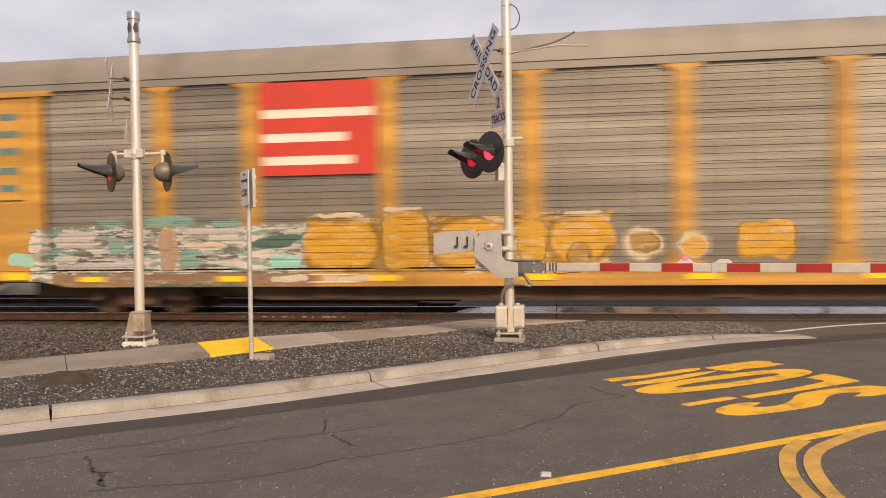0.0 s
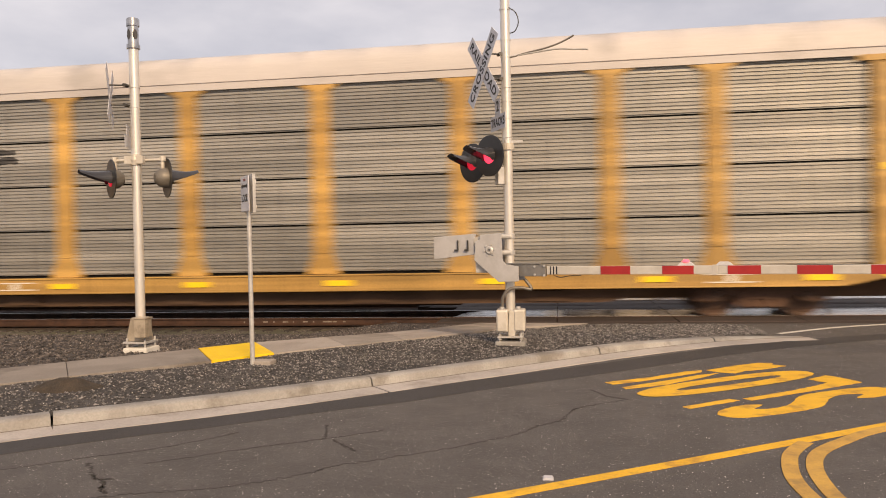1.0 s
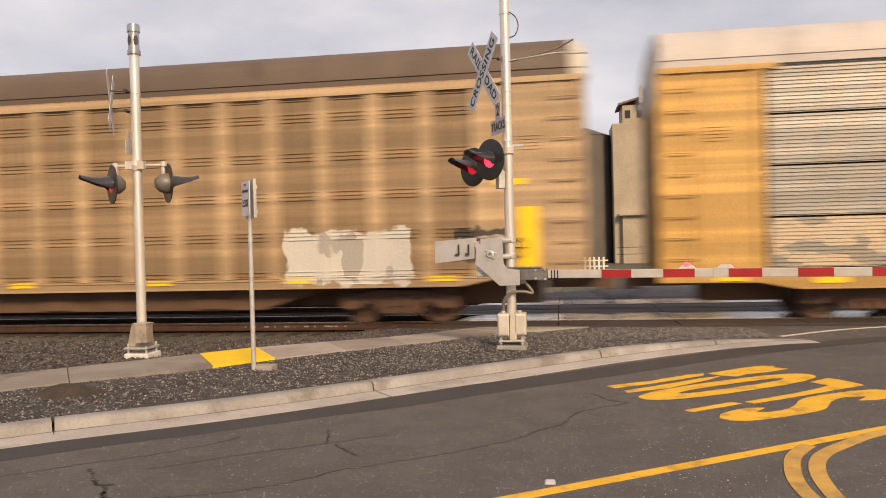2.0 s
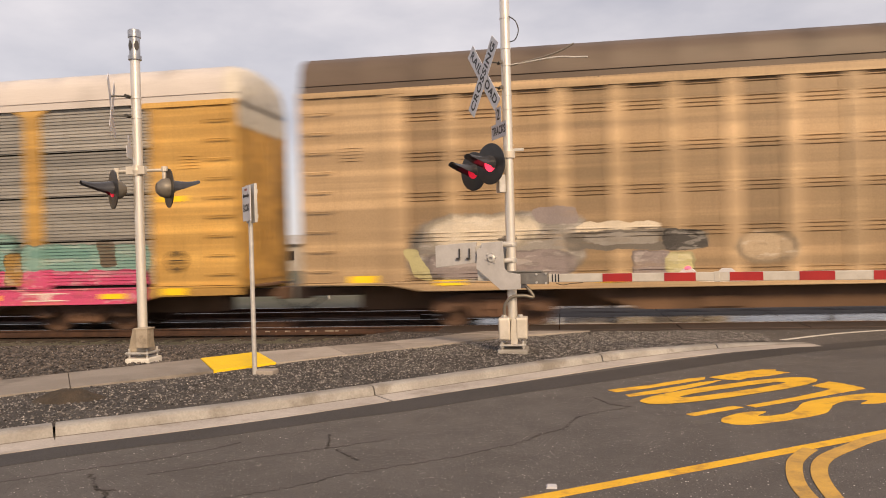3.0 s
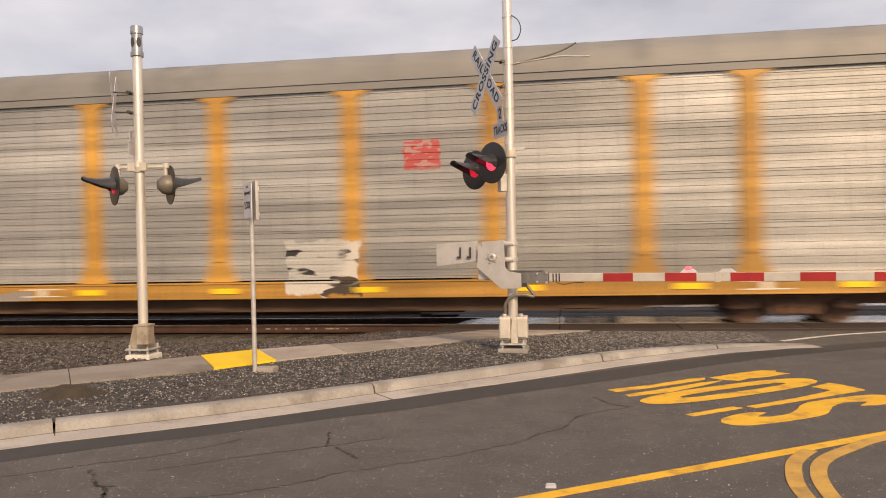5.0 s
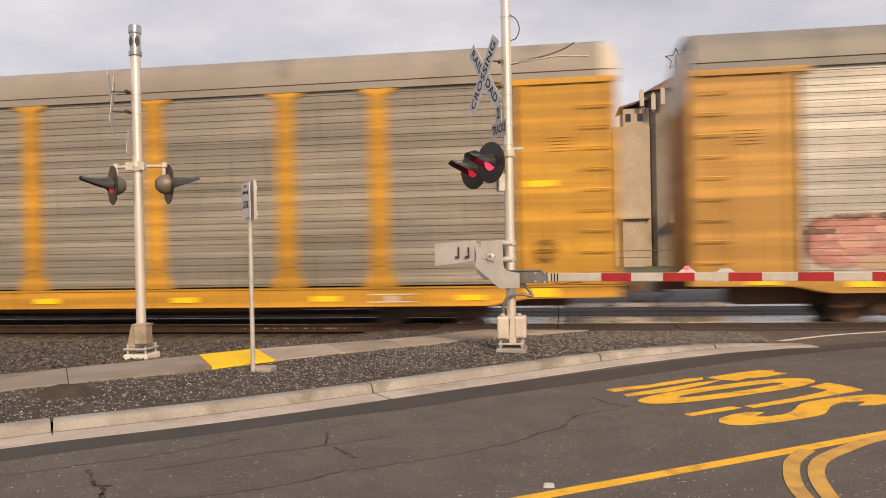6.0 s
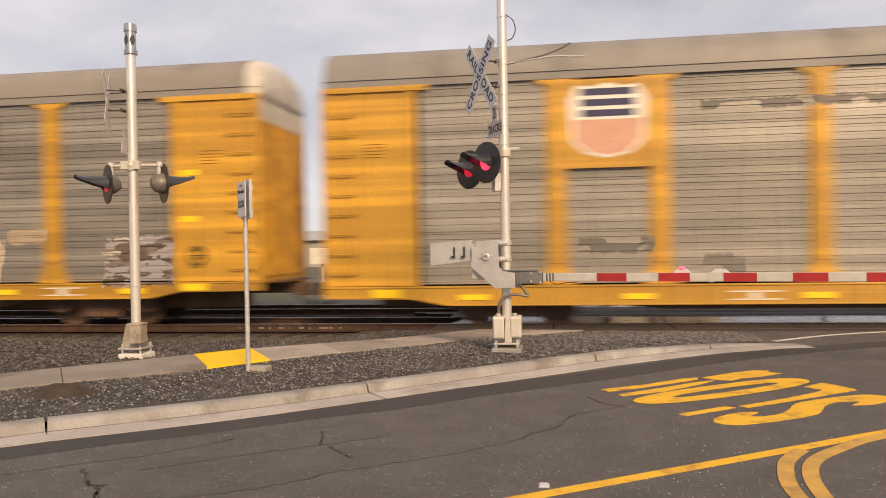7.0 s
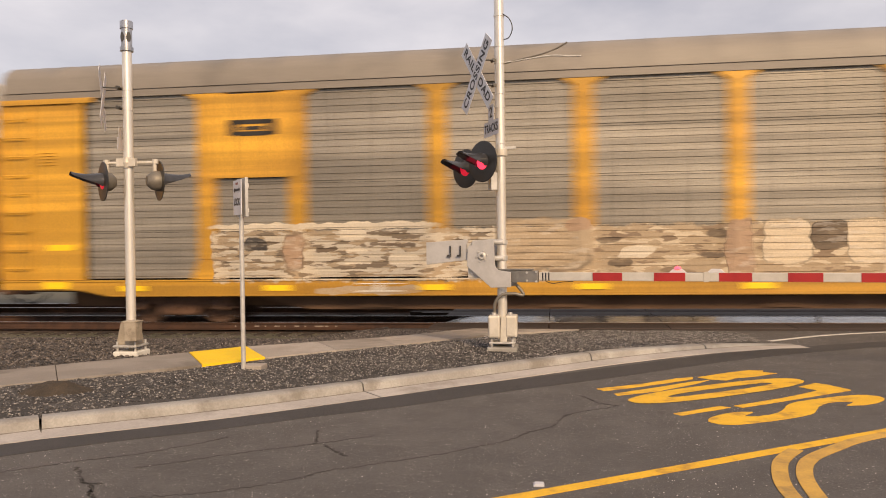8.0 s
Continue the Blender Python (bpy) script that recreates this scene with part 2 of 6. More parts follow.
# ---------------------------------------------------------------- mesh helpers
class Geo:
    """Gathers vertices and faces for one mesh."""

    def __init__(self):
        self.v, self.f, self.m = [], [], []

    def add(self, verts, faces, mi=0):
        n = len(self.v)
        self.v += [tuple(v) for v in verts]
        self.f += [tuple(n + i for i in f) for f in faces]
        self.m += [mi] * len(faces)
        return self

    def box(self, x0, x1, y0, y1, z0, z1, mi=0):
        vs = [(x, y, z) for x in (x0, x1) for y in (y0, y1) for z in (z0, z1)]
        return self.add(vs, [(0, 1, 3, 2), (4, 6, 7, 5), (0, 4, 5, 1), (2, 3, 7, 6), (0, 2, 6, 4), (1, 5, 7, 3)], mi)

    def obox(self, c, ax, ay, az, mi=0):
        """A box round c with half axes ax, ay, az."""
        c, ax, ay, az = Vector(c), Vector(ax), Vector(ay), Vector(az)
        vs = [c + i * ax + j * ay + k * az for i in (-1, 1) for j in (-1, 1) for k in (-1, 1)]
        return self.add(vs, [(0, 1, 3, 2), (4, 6, 7, 5), (0, 4, 5, 1), (2, 3, 7, 6), (0, 2, 6, 4), (1, 5, 7, 3)], mi)

    def tube(self, p0, p1, r0, r1=None, seg=16, caps=True, mi=0):
        p0, p1 = Vector(p0), Vector(p1)
        r1 = r0 if r1 is None else r1
        q = (p1 - p0).to_track_quat("Z", "Y")
        vs = []
        for p, r in ((p0, r0), (p1, r1)):
            for k in range(seg):
                a = 2 * math.pi * k / seg
                vs.append(p + q @ Vector((r * math.cos(a), r * math.sin(a), 0)))
        fs = [(k, (k + 1) % seg, seg + (k + 1) % seg, seg + k) for k in range(seg)]
        if caps:
            fs += [tuple(reversed(range(seg))), tuple(range(seg, 2 * seg))]
        return self.add(vs, fs, mi)

    def path(self, pts, r, seg=8, mi=0):
        pts = [Vector(p) for p in pts]
        vs, n = [], len(pts)
        side = None
        for i, p in enumerate(pts):
            d = (pts[min(i + 1, n - 1)] - pts[max(i - 1, 0)]).normalized()
            side = d.orthogonal().normalized() if side is None else (side - d * side.dot(d)).normalized()
            other = d.cross(side)
            vs += [p + side * r * math.cos(2 * math.pi * k / seg) + other * r * math.sin(2 * math.pi * k / seg) for k in range(seg)]
        fs = [(i * seg + k, i * seg + (k + 1) % seg, (i + 1) * seg + (k + 1) % seg, (i + 1) * seg + k) for i in range(n - 1) for k in range(seg)]
        fs += [tuple(reversed(range(seg))), tuple(range((n - 1) * seg, n * seg))]
        return self.add(vs, fs, mi)

    def prism(self, profile, lift, origin=(0, 0, 0), u=(1, 0, 0), v=(0, 0, 1), mi=0):
        """A flat outline in the plane of u and v, given thickness by lift."""
        o, u, v, l = Vector(origin), Vector(u), Vector(v), Vector(lift)
        n = len(profile)
        vs = [o + a * u + b * v for a, b in profile]
        vs += [p + l for p in vs]
        fs = [tuple(range(n)), tuple(reversed(range(n, 2 * n)))]
        fs += [(k, n + k, n + (k + 1) % n, (k + 1) % n) for k in range(n)]
        return self.add(vs, fs, mi)

    def lathe(self, profile, origin, axis, seg=24, mi=0):
        """Spins (radius, height) pairs round an axis."""
        q = Vector(axis).to_track_quat("Z", "Y")
        o = Vector(origin)
        vs = [o + q @ Vector((r * math.cos(2 * math.pi * k / seg), r * math.sin(2 * math.pi * k / seg), h)) for r, h in profile for k in range(seg)]
        fs = []
        for j in range(len(profile) - 1):
            fs += [(j * seg + k, j * seg + (k + 1) % seg, (j + 1) * seg + (k + 1) % seg, (j + 1) * seg + k) for k in range(seg)]
        return self.add(vs, fs, mi)

    def mesh(self, name, mats, bevel=0.0, smooth=False):
        me = bpy.data.meshes.new(name)
        me.from_pydata(self.v, [], self.f)
        for m in mats if isinstance(mats, (list, tuple)) else [mats]:
            me.materials.append(m)
        me.polygons.foreach_set("material_index", self.m)
        bm = bmesh.new()
        bm.from_mesh(me)
        bmesh.ops.recalc_face_normals(bm, faces=bm.faces)
        if bevel:
            es = [e for e in bm.edges if len(e.link_faces) == 2 and e.calc_face_angle(0) > 0.6]
            bmesh.ops.bevel(bm, geom=es, offset=bevel, segments=2, affect="EDGES", profile=0.6)
        bm.to_mesh(me)
        bm.free()
        if smooth:
            me.polygons.foreach_set("use_smooth", [True] * len(me.polygons))
            me.set_sharp_from_angle(angle=radians(35))
        return me


def part(name, geo, material, parent=None, label="", bevel=0.0, smooth=False, at=None):
    """Links a mesh as one object, under a thing or a part."""
    me = geo if isinstance(geo, bpy.types.Mesh) else geo.mesh(name, material, bevel, smooth)
    ob = new(name, me)
    if parent:
        ob.parent = parent
    if at:
        ob.matrix_basis = at
    if label:
        ob["label"] = label
    return ob


def thing(name, m, label, category, group="", kind=""):
    ob = new(name)
    ob.empty_display_size = 0.3
    ob.matrix_basis = m
    return tagged(ob, label, category, group, kind)


def words(text, size, material, spread=1.0, offset=0.0, depth=0.002):
    """A mesh of letters in the built-in font, centred, in the XY plane."""
    cu = bpy.data.curves.new("words", "FONT")
    cu.body, cu.size, cu.align_x, cu.align_y = text, size, "CENTER", "CENTER"
    cu.space_character, cu.offset, cu.extrude = spread, offset, depth
    ob = new("words", cu)
    bpy.context.view_layer.update()
    me = bpy.data.meshes.new_from_object(ob.evaluated_get(bpy.context.evaluated_depsgraph_get()))
    bpy.data.objects.remove(ob)
    me.materials.clear()
    me.materials.append(material)
    return me


def ribbon(pts, width, z, thick=0.004):
    """A flat painted band along pts."""
    g = Geo()
    n = len(pts)
    top = []
    for i, p in enumerate(pts):
        a, b = Vector(pts[max(i - 1, 0)]), Vector(pts[min(i + 1, n - 1)])
        d = (b - a).normalized()
        side = Vector((-d.y, d.x)) * width / 2
        w = Vector(p)
        top += [w + side, w - side]
    vs = [(p.x, p.y, z(p.y) + thick) for p in top] + [(p.x, p.y, z(p.y)) for p in top]
    m = 2 * n
    fs = []
    for i in range(n - 1):
        a = 2 * i
        fs += [(a, a + 1, a + 3, a + 2), (a, a + 2, m + a + 2, m + a), (a + 1, m + a + 1, m + a + 3, a + 3)]
    return g.add(vs, fs)


def smooth_line(pts, n=8):
    """Catmull-Rom points through pts."""
    out = []
    for i in range(len(pts) - 1):
        p = [Vector(pts[max(0, min(len(pts) - 1, i + k))]) for k in (-1, 0, 1, 2)]
        for j in range(n):
            t = j / n
            out.append(0.5 * ((2 * p[1]) + (p[2] - p[0]) * t + (2 * p[0] - 5 * p[1] + 4 * p[2] - p[3]) * t * t + (3 * p[1] - p[0] - 3 * p[2] + p[3]) * t ** 3))
    return out + [Vector(pts[-1])]


# ---------------------------------------------------------------- heights of the ground
RAIL_Z = -0.06
TRACK_Y, TRACK2_Y = 17.73, 21.83


def verge_z(y):
    return 0.14 - 0.20 * min(1.0, max(0.0, (y - 11.5) / 4.3))


def road_z(y):
    return RAIL_Z * min(1.0, max(0.0, (y - 12.0) / 3.5))


# ---------------------------------------------------------------- ground, road, tracks
def build_ground():
    g = Geo()
    xs = [-2500, -300, -60, -20, 20, 60, 300, 2500]
    ys = [-2500, -300, -60, 10, 20, 60, 300, 2500]
    vs = [(x, y, -0.30) for y in ys for x in xs]
    n = len(xs)
    g.add(vs, [(j * n + i, j * n + i + 1, (j + 1) * n + i + 1, (j + 1) * n + i) for j in range(len(ys) - 1) for i in range(n - 1)])
    tagged(part("ground", g, DIRT), "dry dirt and grass ground reaching the horizon", "ground", kind="structure")

    g = Geo()
    xs = np.linspace(-60, 70, 131)
    ys = [-60, -40, -25, -12, -4, 2, 6, 9, 11, 12, 12.7, 13.4, 14.1, 14.8, 15.5]
    vs = [(x, y, road_z(y) if x > -3.5 or y < 9.5 else -0.45) for y in ys for x in xs]
    n = len(xs)
    fs = [(j * n + i, j * n + i + 1, (j + 1) * n + i + 1, (j + 1) * n + i) for j in range(len(ys) - 1) for i in range(n - 1)]
    m = len(vs)
    vs += [(x, 15.5, -0.5) for x in xs]
    fs += [((len(ys) - 1) * n + i, (len(ys) - 1) * n + i + 1, m + i + 1, m + i) for i in range(n - 1)]
    g.add(vs, fs)
    tagged(part("road", g, ASPHALT), "old grey asphalt road with cracks and sparkling aggregate", "road", kind="structure")
    # the road beyond the tracks
    g = Geo()
    g.prism([(-2.3, 23.6), (13, 23.6), (45, 62), (30, 62)], (0, 0, 0.24), (0, 0, -0.32), (1, 0, 0), (0, 1, 0))
    tagged(part("road_far", g, ASPHALT), "asphalt road going on beyond the tracks", "road", kind="structure")


KERB = [(-26.0, -11.6), (-14.0, -1.2), (-4.82, 6.61), (-3.47, 7.56), (-2.20, 8.65), (-0.85, 9.88), (0.52, 11.12), (1.45, 11.86), (2.35, 12.50), (3.05, 12.86), (3.90, 13.10)]


def kerb_piece(pts, tops):
    """Kerb and gutter in one casting, along pts."""
    prof = [(-0.40, -0.12), (-0.40, 0.010), (-0.035, 0.014), (0.0, 0.0), (0.025, 0.80), (0.05, 0.96), (0.075, 1.0), (0.20, 1.0), (0.215, 0.93), (0.215, -1.2)]
    g = Geo()
    vs = []
    for i, p in enumerate(pts):
        a, b = Vector(pts[max(i - 1, 0)]), Vector(pts[min(i + 1, len(pts) - 1)])
        d = (b - a).normalized()
        nrm = Vector((-d.y, d.x))
        for k, (o, h) in enumerate(prof):
            q = Vector(p) + nrm * o
            base = road_z(p[1])
            z = base + h if k < 3 else (base + h * tops[i] if h > -1 else base - 0.15)
            if k == 3:
                z = base + 0.014
            vs.append((q.x, q.y, z))
    n = len(prof)
    rows = range(len(pts) - 1)
    quads = [[(i * n + k, i * n + k + 1, (i + 1) * n + k + 1, (i + 1) * n + k) for i in rows] for k in range(n - 1)]
    g.add(vs, sum(quads[3:], []) + [tuple(range(n)), tuple(reversed(range((len(pts) - 1) * n, len(pts) * n)))])
    for k, q in enumerate(quads[:3]):
        g.f += q
        g.m += [2 if k == 2 else 1] * len(q)
    return g


def build_kerb():
    kerb = thing("kerb", pose(0, 0, 0), "pale weathered concrete kerb and gutter with joints", "kerb", kind="structure")
    spans = [(0, 1), (1, 2), (2, 4), (4, 6), (6, 8), (8, 10)]
    for a, b in spans:
        raw = [Vector(p) for p in KERB[a:b + 1]]
        line = smooth_line([tuple(p) for p in raw], 5) if len(raw) > 2 else [raw[0].lerp(raw[1], t / 6) for t in range(7)]
        line[0] = line[0].lerp(line[1], 0.020 / max(0.02, (line[1] - line[0]).length))
        tops = []
        for i, p in enumerate(line):
            t = verge_z(p.y + 0.1) - road_z(p.y) - 0.026
            if a == 8:
                t *= max(0.12, 1 - (i / (len(line) - 1)) ** 1.6)
            tops.append(t)
        part("kerb_stone", kerb_piece([tuple(p) for p in line], tops), [CONCRETE, GUTTER, KERB_GRIME], kerb, smooth=True)
    # the strip of newer asphalt along the gutter
    line = [(-20, -7.0), (-10, 1.42), (-4.78, 5.92), (-3.45, 6.90), (-2.53, 7.62), (-1.80, 8.13), (-0.95, 8.87), (0.49, 10.0), (2.45, 11.62), (4.6, 13.0), (6.5, 13.9)]
    tagged(part("road_patch", ribbon(smooth_line(line, 6), 0.56, road_z, 0.005), ASPHALT_NEW), "strip of darker new asphalt along the gutter", "road", kind="structure")


def kerb_back(x):
    pts = [(-26, -11.3), (-5.21, 6.50), (-4.05, 7.45), (-2.26, 8.86), (-1.07, 9.98), (0.53, 11.40), (1.34, 12.12), (2.37, 12.85), (3.0, 13.2), (3.9, 13.6)]
    return float(np.interp(x, [p[0] for p in pts], [p[1] for p in pts]))


def verge_height(x, y):
    z = verge_z(y) - 0.012
    # the ballast falls away from the walk towards the rail
    t = min(1.0, max(0.0, (-3.3 - x) / 2.0))
    far = min(1.0, max(0.0, (y - 12.9) / 2.6))
    z -= 0.26 * t * far
    z += 0.022 * noise.noise(Vector((x * 1.3, y * 1.3, 0.3))) + 0.012 * noise.noise(Vector((x * 5, y * 5, 2.3)))
    # the tip of the verge runs down to the road
    tip = min(1.0, max(0.0, (x - 3.2) / 0.65))
    z = z * (1 - tip) + (road_z(y) - 0.03) * tip
    z -= 0.038 * math.exp(-max(0.0, y - kerb_back(x)) / 0.7)
    return z


def build_verge():
    g = Geo()
    xs = list(np.linspace(-26, -8, 30)) + list(np.linspace(-7.7, 3.9, 134))
    rows = 60
    vs, fs = [], []
    for x in xs:
        y0 = kerb_back(x) - 0.03
        for j in range(rows):
            y = y0 + (16.55 - y0) * j / (rows - 1) if x < -3.6 else y0 + (15.42 - y0) * j / (rows - 1)
            vs.append((x, y, verge_height(x, y)))
    for i in range(len(xs) - 1):
        for j in range(rows - 1):
            fs.append((i * rows + j, (i + 1) * rows + j, (i + 1) * rows + j + 1, i * rows + j + 1))
    g.add(vs, fs)
    ob = tagged(part("verge", g, GRAVEL), "verge of dark crushed gravel between kerb and tracks", "gravel", kind="structure")
    ob.data.polygons.foreach_set("use_smooth", [True] * len(ob.data.polygons))
    rng = random.Random(4)
    g, far_g = Geo(), Geo()
    count = 0
    while count < 72000:
        x = rng.uniform(-11.5, 3.75)
        y = rng.uniform(kerb_back(x) + 0.12, 16.5 if x < -3.6 else 15.35)
        if on_walk(x, y):
            continue
        far = y > walk_far(x)
        r = rng.uniform(0.006, 0.019) if not far else rng.uniform(0.010, 0.032)
        stone(far_g if far else g, x, y, verge_height(x, y) + r * 0.25, r, rng)
        count += 1
    tagged(part("ballast", far_g, BALLAST), "dark rough ballast stones beside the rails", "ballast", kind="stuff")
    tagged(part("gravel", g, STONE), "loose crushed grey and brown gravel stones on the verge", "gravel", kind="stuff")


def build_heap():
    """A low heap of spilt earth against the edge of the footpath."""
    g = Geo()
    cx, cy, rings, seg = -5.5, 7.82, 12, 40
    vs, fs = [], []
    for j in range(rings + 1):
        r = 0.52 * j / rings
        for k in range(seg):
            a = 2 * math.pi * k / seg
            x, y = cx + 1.1 * r * math.cos(a), cy + 0.8 * r * math.sin(a)
            lump = 0.022 * noise.noise(Vector((x * 9, y * 9, 1.0))) + 0.010 * noise.noise(Vector((x * 30, y * 30, 4.0)))
            fall = 0.5 + 0.5 * math.cos(math.pi * j / rings)
            vs.append((x, y, verge_height(x, y) - 0.03 + 0.15 * fall + lump * min(1.0, fall * 3)))
    for j in range(rings):
        fs += [(j * seg + k, j * seg + (k + 1) % seg, (j + 1) * seg + (k + 1) % seg, (j + 1) * seg + k) for k in range(seg)]
    tagged(part("soil_heap", g.add(vs, fs), EARTH, smooth=True), "low heap of brown earth spilt beside the footpath", "soil", kind="structure")


def stone(g, x, y, z, r, rng):
    a = rng.uniform(0, 6.28)
    vs = []
    for k in range(4):
        t = a + k * 1.571 + rng.uniform(-0.4, 0.4)
        q = r * rng.uniform(0.7, 1.25)
        vs.append((x + q * math.cos(t), y + q * math.sin(t), z + r * rng.uniform(-0.25, 0.25)))
    vs.append((x + r * rng.uniform(-0.3, 0.3), y + r * rng.uniform(-0.3, 0.3), z + r * rng.uniform(0.5, 0.9)))
    vs.append((x, y, z - r * 0.8))
    g.add(vs, [(0, 1, 4), (1, 2, 4), (2, 3, 4), (3, 0, 4), (1, 0, 5), (2, 1, 5), (3, 2, 5), (0, 3, 5)])


WALK_NEAR = [(-24.0, -9.2), (-10.0, 4.45), (-8.00, 6.31), (-5.85, 8.36), (-4.60, 9.55), (-3.99, 10.22), (-3.18, 11.00), (-2.44, 11.68), (-1.75, 12.85), (-1.05, 14.1), (0.50, 15.40)]
WALK_FAR = [(-24.6, -8.2), (-10.8, 5.25), (-8.80, 7.23), (-6.62, 9.42), (-5.34, 10.66), (-4.72, 11.32), (-3.86, 12.20), (-3.05, 13.10), (-2.50, 13.95), (-2.05, 14.85), (-1.66, 15.59)]


def walk_near(x):
    return float(np.interp(x, [p[0] for p in WALK_NEAR], [p[1] for p in WALK_NEAR]))


def walk_far(x):
    return float(np.interp(x, [p[0] for p in WALK_FAR], [p[1] for p in WALK_FAR]))


def on_walk(x, y):
    return walk_near(x) - 0.03 < y < walk_far(x) + 0.03 and x < 0.5


def slab(quad, gap=0.006, lift=0.014, thick=0.12):
    c = sum((Vector(q) for q in quad), Vector((0, 0))) / 4
    g = Geo()
    ring = []
    for q in quad:
        d = c - Vector(q)
        ring.append(Vector(q) + d.normalized() * gap)
    top = [(p.x, p.y, verge_z(p.y) + lift) for p in ring]
    inner = [(*(Vector((p[0], p[1])) + (c - Vector((p[0], p[1]))).normalized() * 0.012), p[2] + 0.004) for p in top]
    low = [(p[0], p[1], p[2] - thick) for p in top]
    vs = inner + top + low
    fs = [(0, 1, 2, 3)] + [(k, 4 + k, 4 + (k + 1) % 4, (k + 1) % 4) for k in range(4)] + [(4 + k, 8 + k, 8 + (k + 1) % 4, 4 + (k + 1) % 4) for k in range(4)]
    return g.add(vs, fs)


def build_walk():
    sw = thing("pavement", pose(0, 0, 0), "narrow concrete footpath in slabs, leading to the crossing", "pavement", kind="structure")
    for i in range(len(WALK_NEAR) - 1):
        n0, n1, f0, f1 = (Vector(p) for p in (WALK_NEAR[i], WALK_NEAR[i + 1], WALK_FAR[i], WALK_FAR[i + 1]))
        cuts = max(1, round((n1 - n0).length / 1.3)) if i < 3 else 1
        if i == 4:
            continue
        for k in range(cuts):
            a, b = k / cuts, (k + 1) / cuts
            part("slab", slab([n0.lerp(n1, a), n0.lerp(n1, b), f0.lerp(f1, b), f0.lerp(f1, a)]), CONCRETE_WALK, sw)
    pad = thing("tactile_pad", pose(0, 0, 0), "bright yellow tactile warning pad with rows of domes", "tactile paving")
    q = [WALK_NEAR[4], WALK_NEAR[5], WALK_FAR[5], WALK_FAR[4]]
    part("plate", slab(q, 0.004, 0.020), PAD_YELLOW, pad)
    g = Geo()
    a, b, c, d = (Vector(p) for p in q)
    for i in range(15):
        for j in range(22):
            u, v = (i + 0.7) / 15.4, (j + 0.7) / 22.4
            p = a.lerp(b, u).lerp(d.lerp(c, u), v)
            z = verge_z(p.y) + 0.024
            vs = [(p.x + 0.010 * math.cos(k * 1.047), p.y + 0.010 * math.sin(k * 1.047), z) for k in range(6)]
            vs += [(p.x + 0.007 * math.cos(k * 1.047), p.y + 0.007 * math.sin(k * 1.047), z + 0.0015) for k in range(6)]
            g.add(vs, [(k, (k + 1) % 6, 6 + (k + 1) % 6, 6 + k) for k in range(6)] + [tuple(range(6, 12))])
    tagged(part("domes", g, PAD_YELLOW, pad), kind="stuff")


RAIL_PROFILE = [(-0.07, -0.17), (0.07, -0.17), (0.07, -0.158), (0.012, -0.135), (0.009, -0.045), (0.035, -0.035), (0.036, -0.008), (0.028, 0.0), (-0.028, 0.0), (-0.036, -0.008), (-0.035, -0.035), (-0.009, -0.045), (-0.012, -0.135), (-0.07, -0.158)]


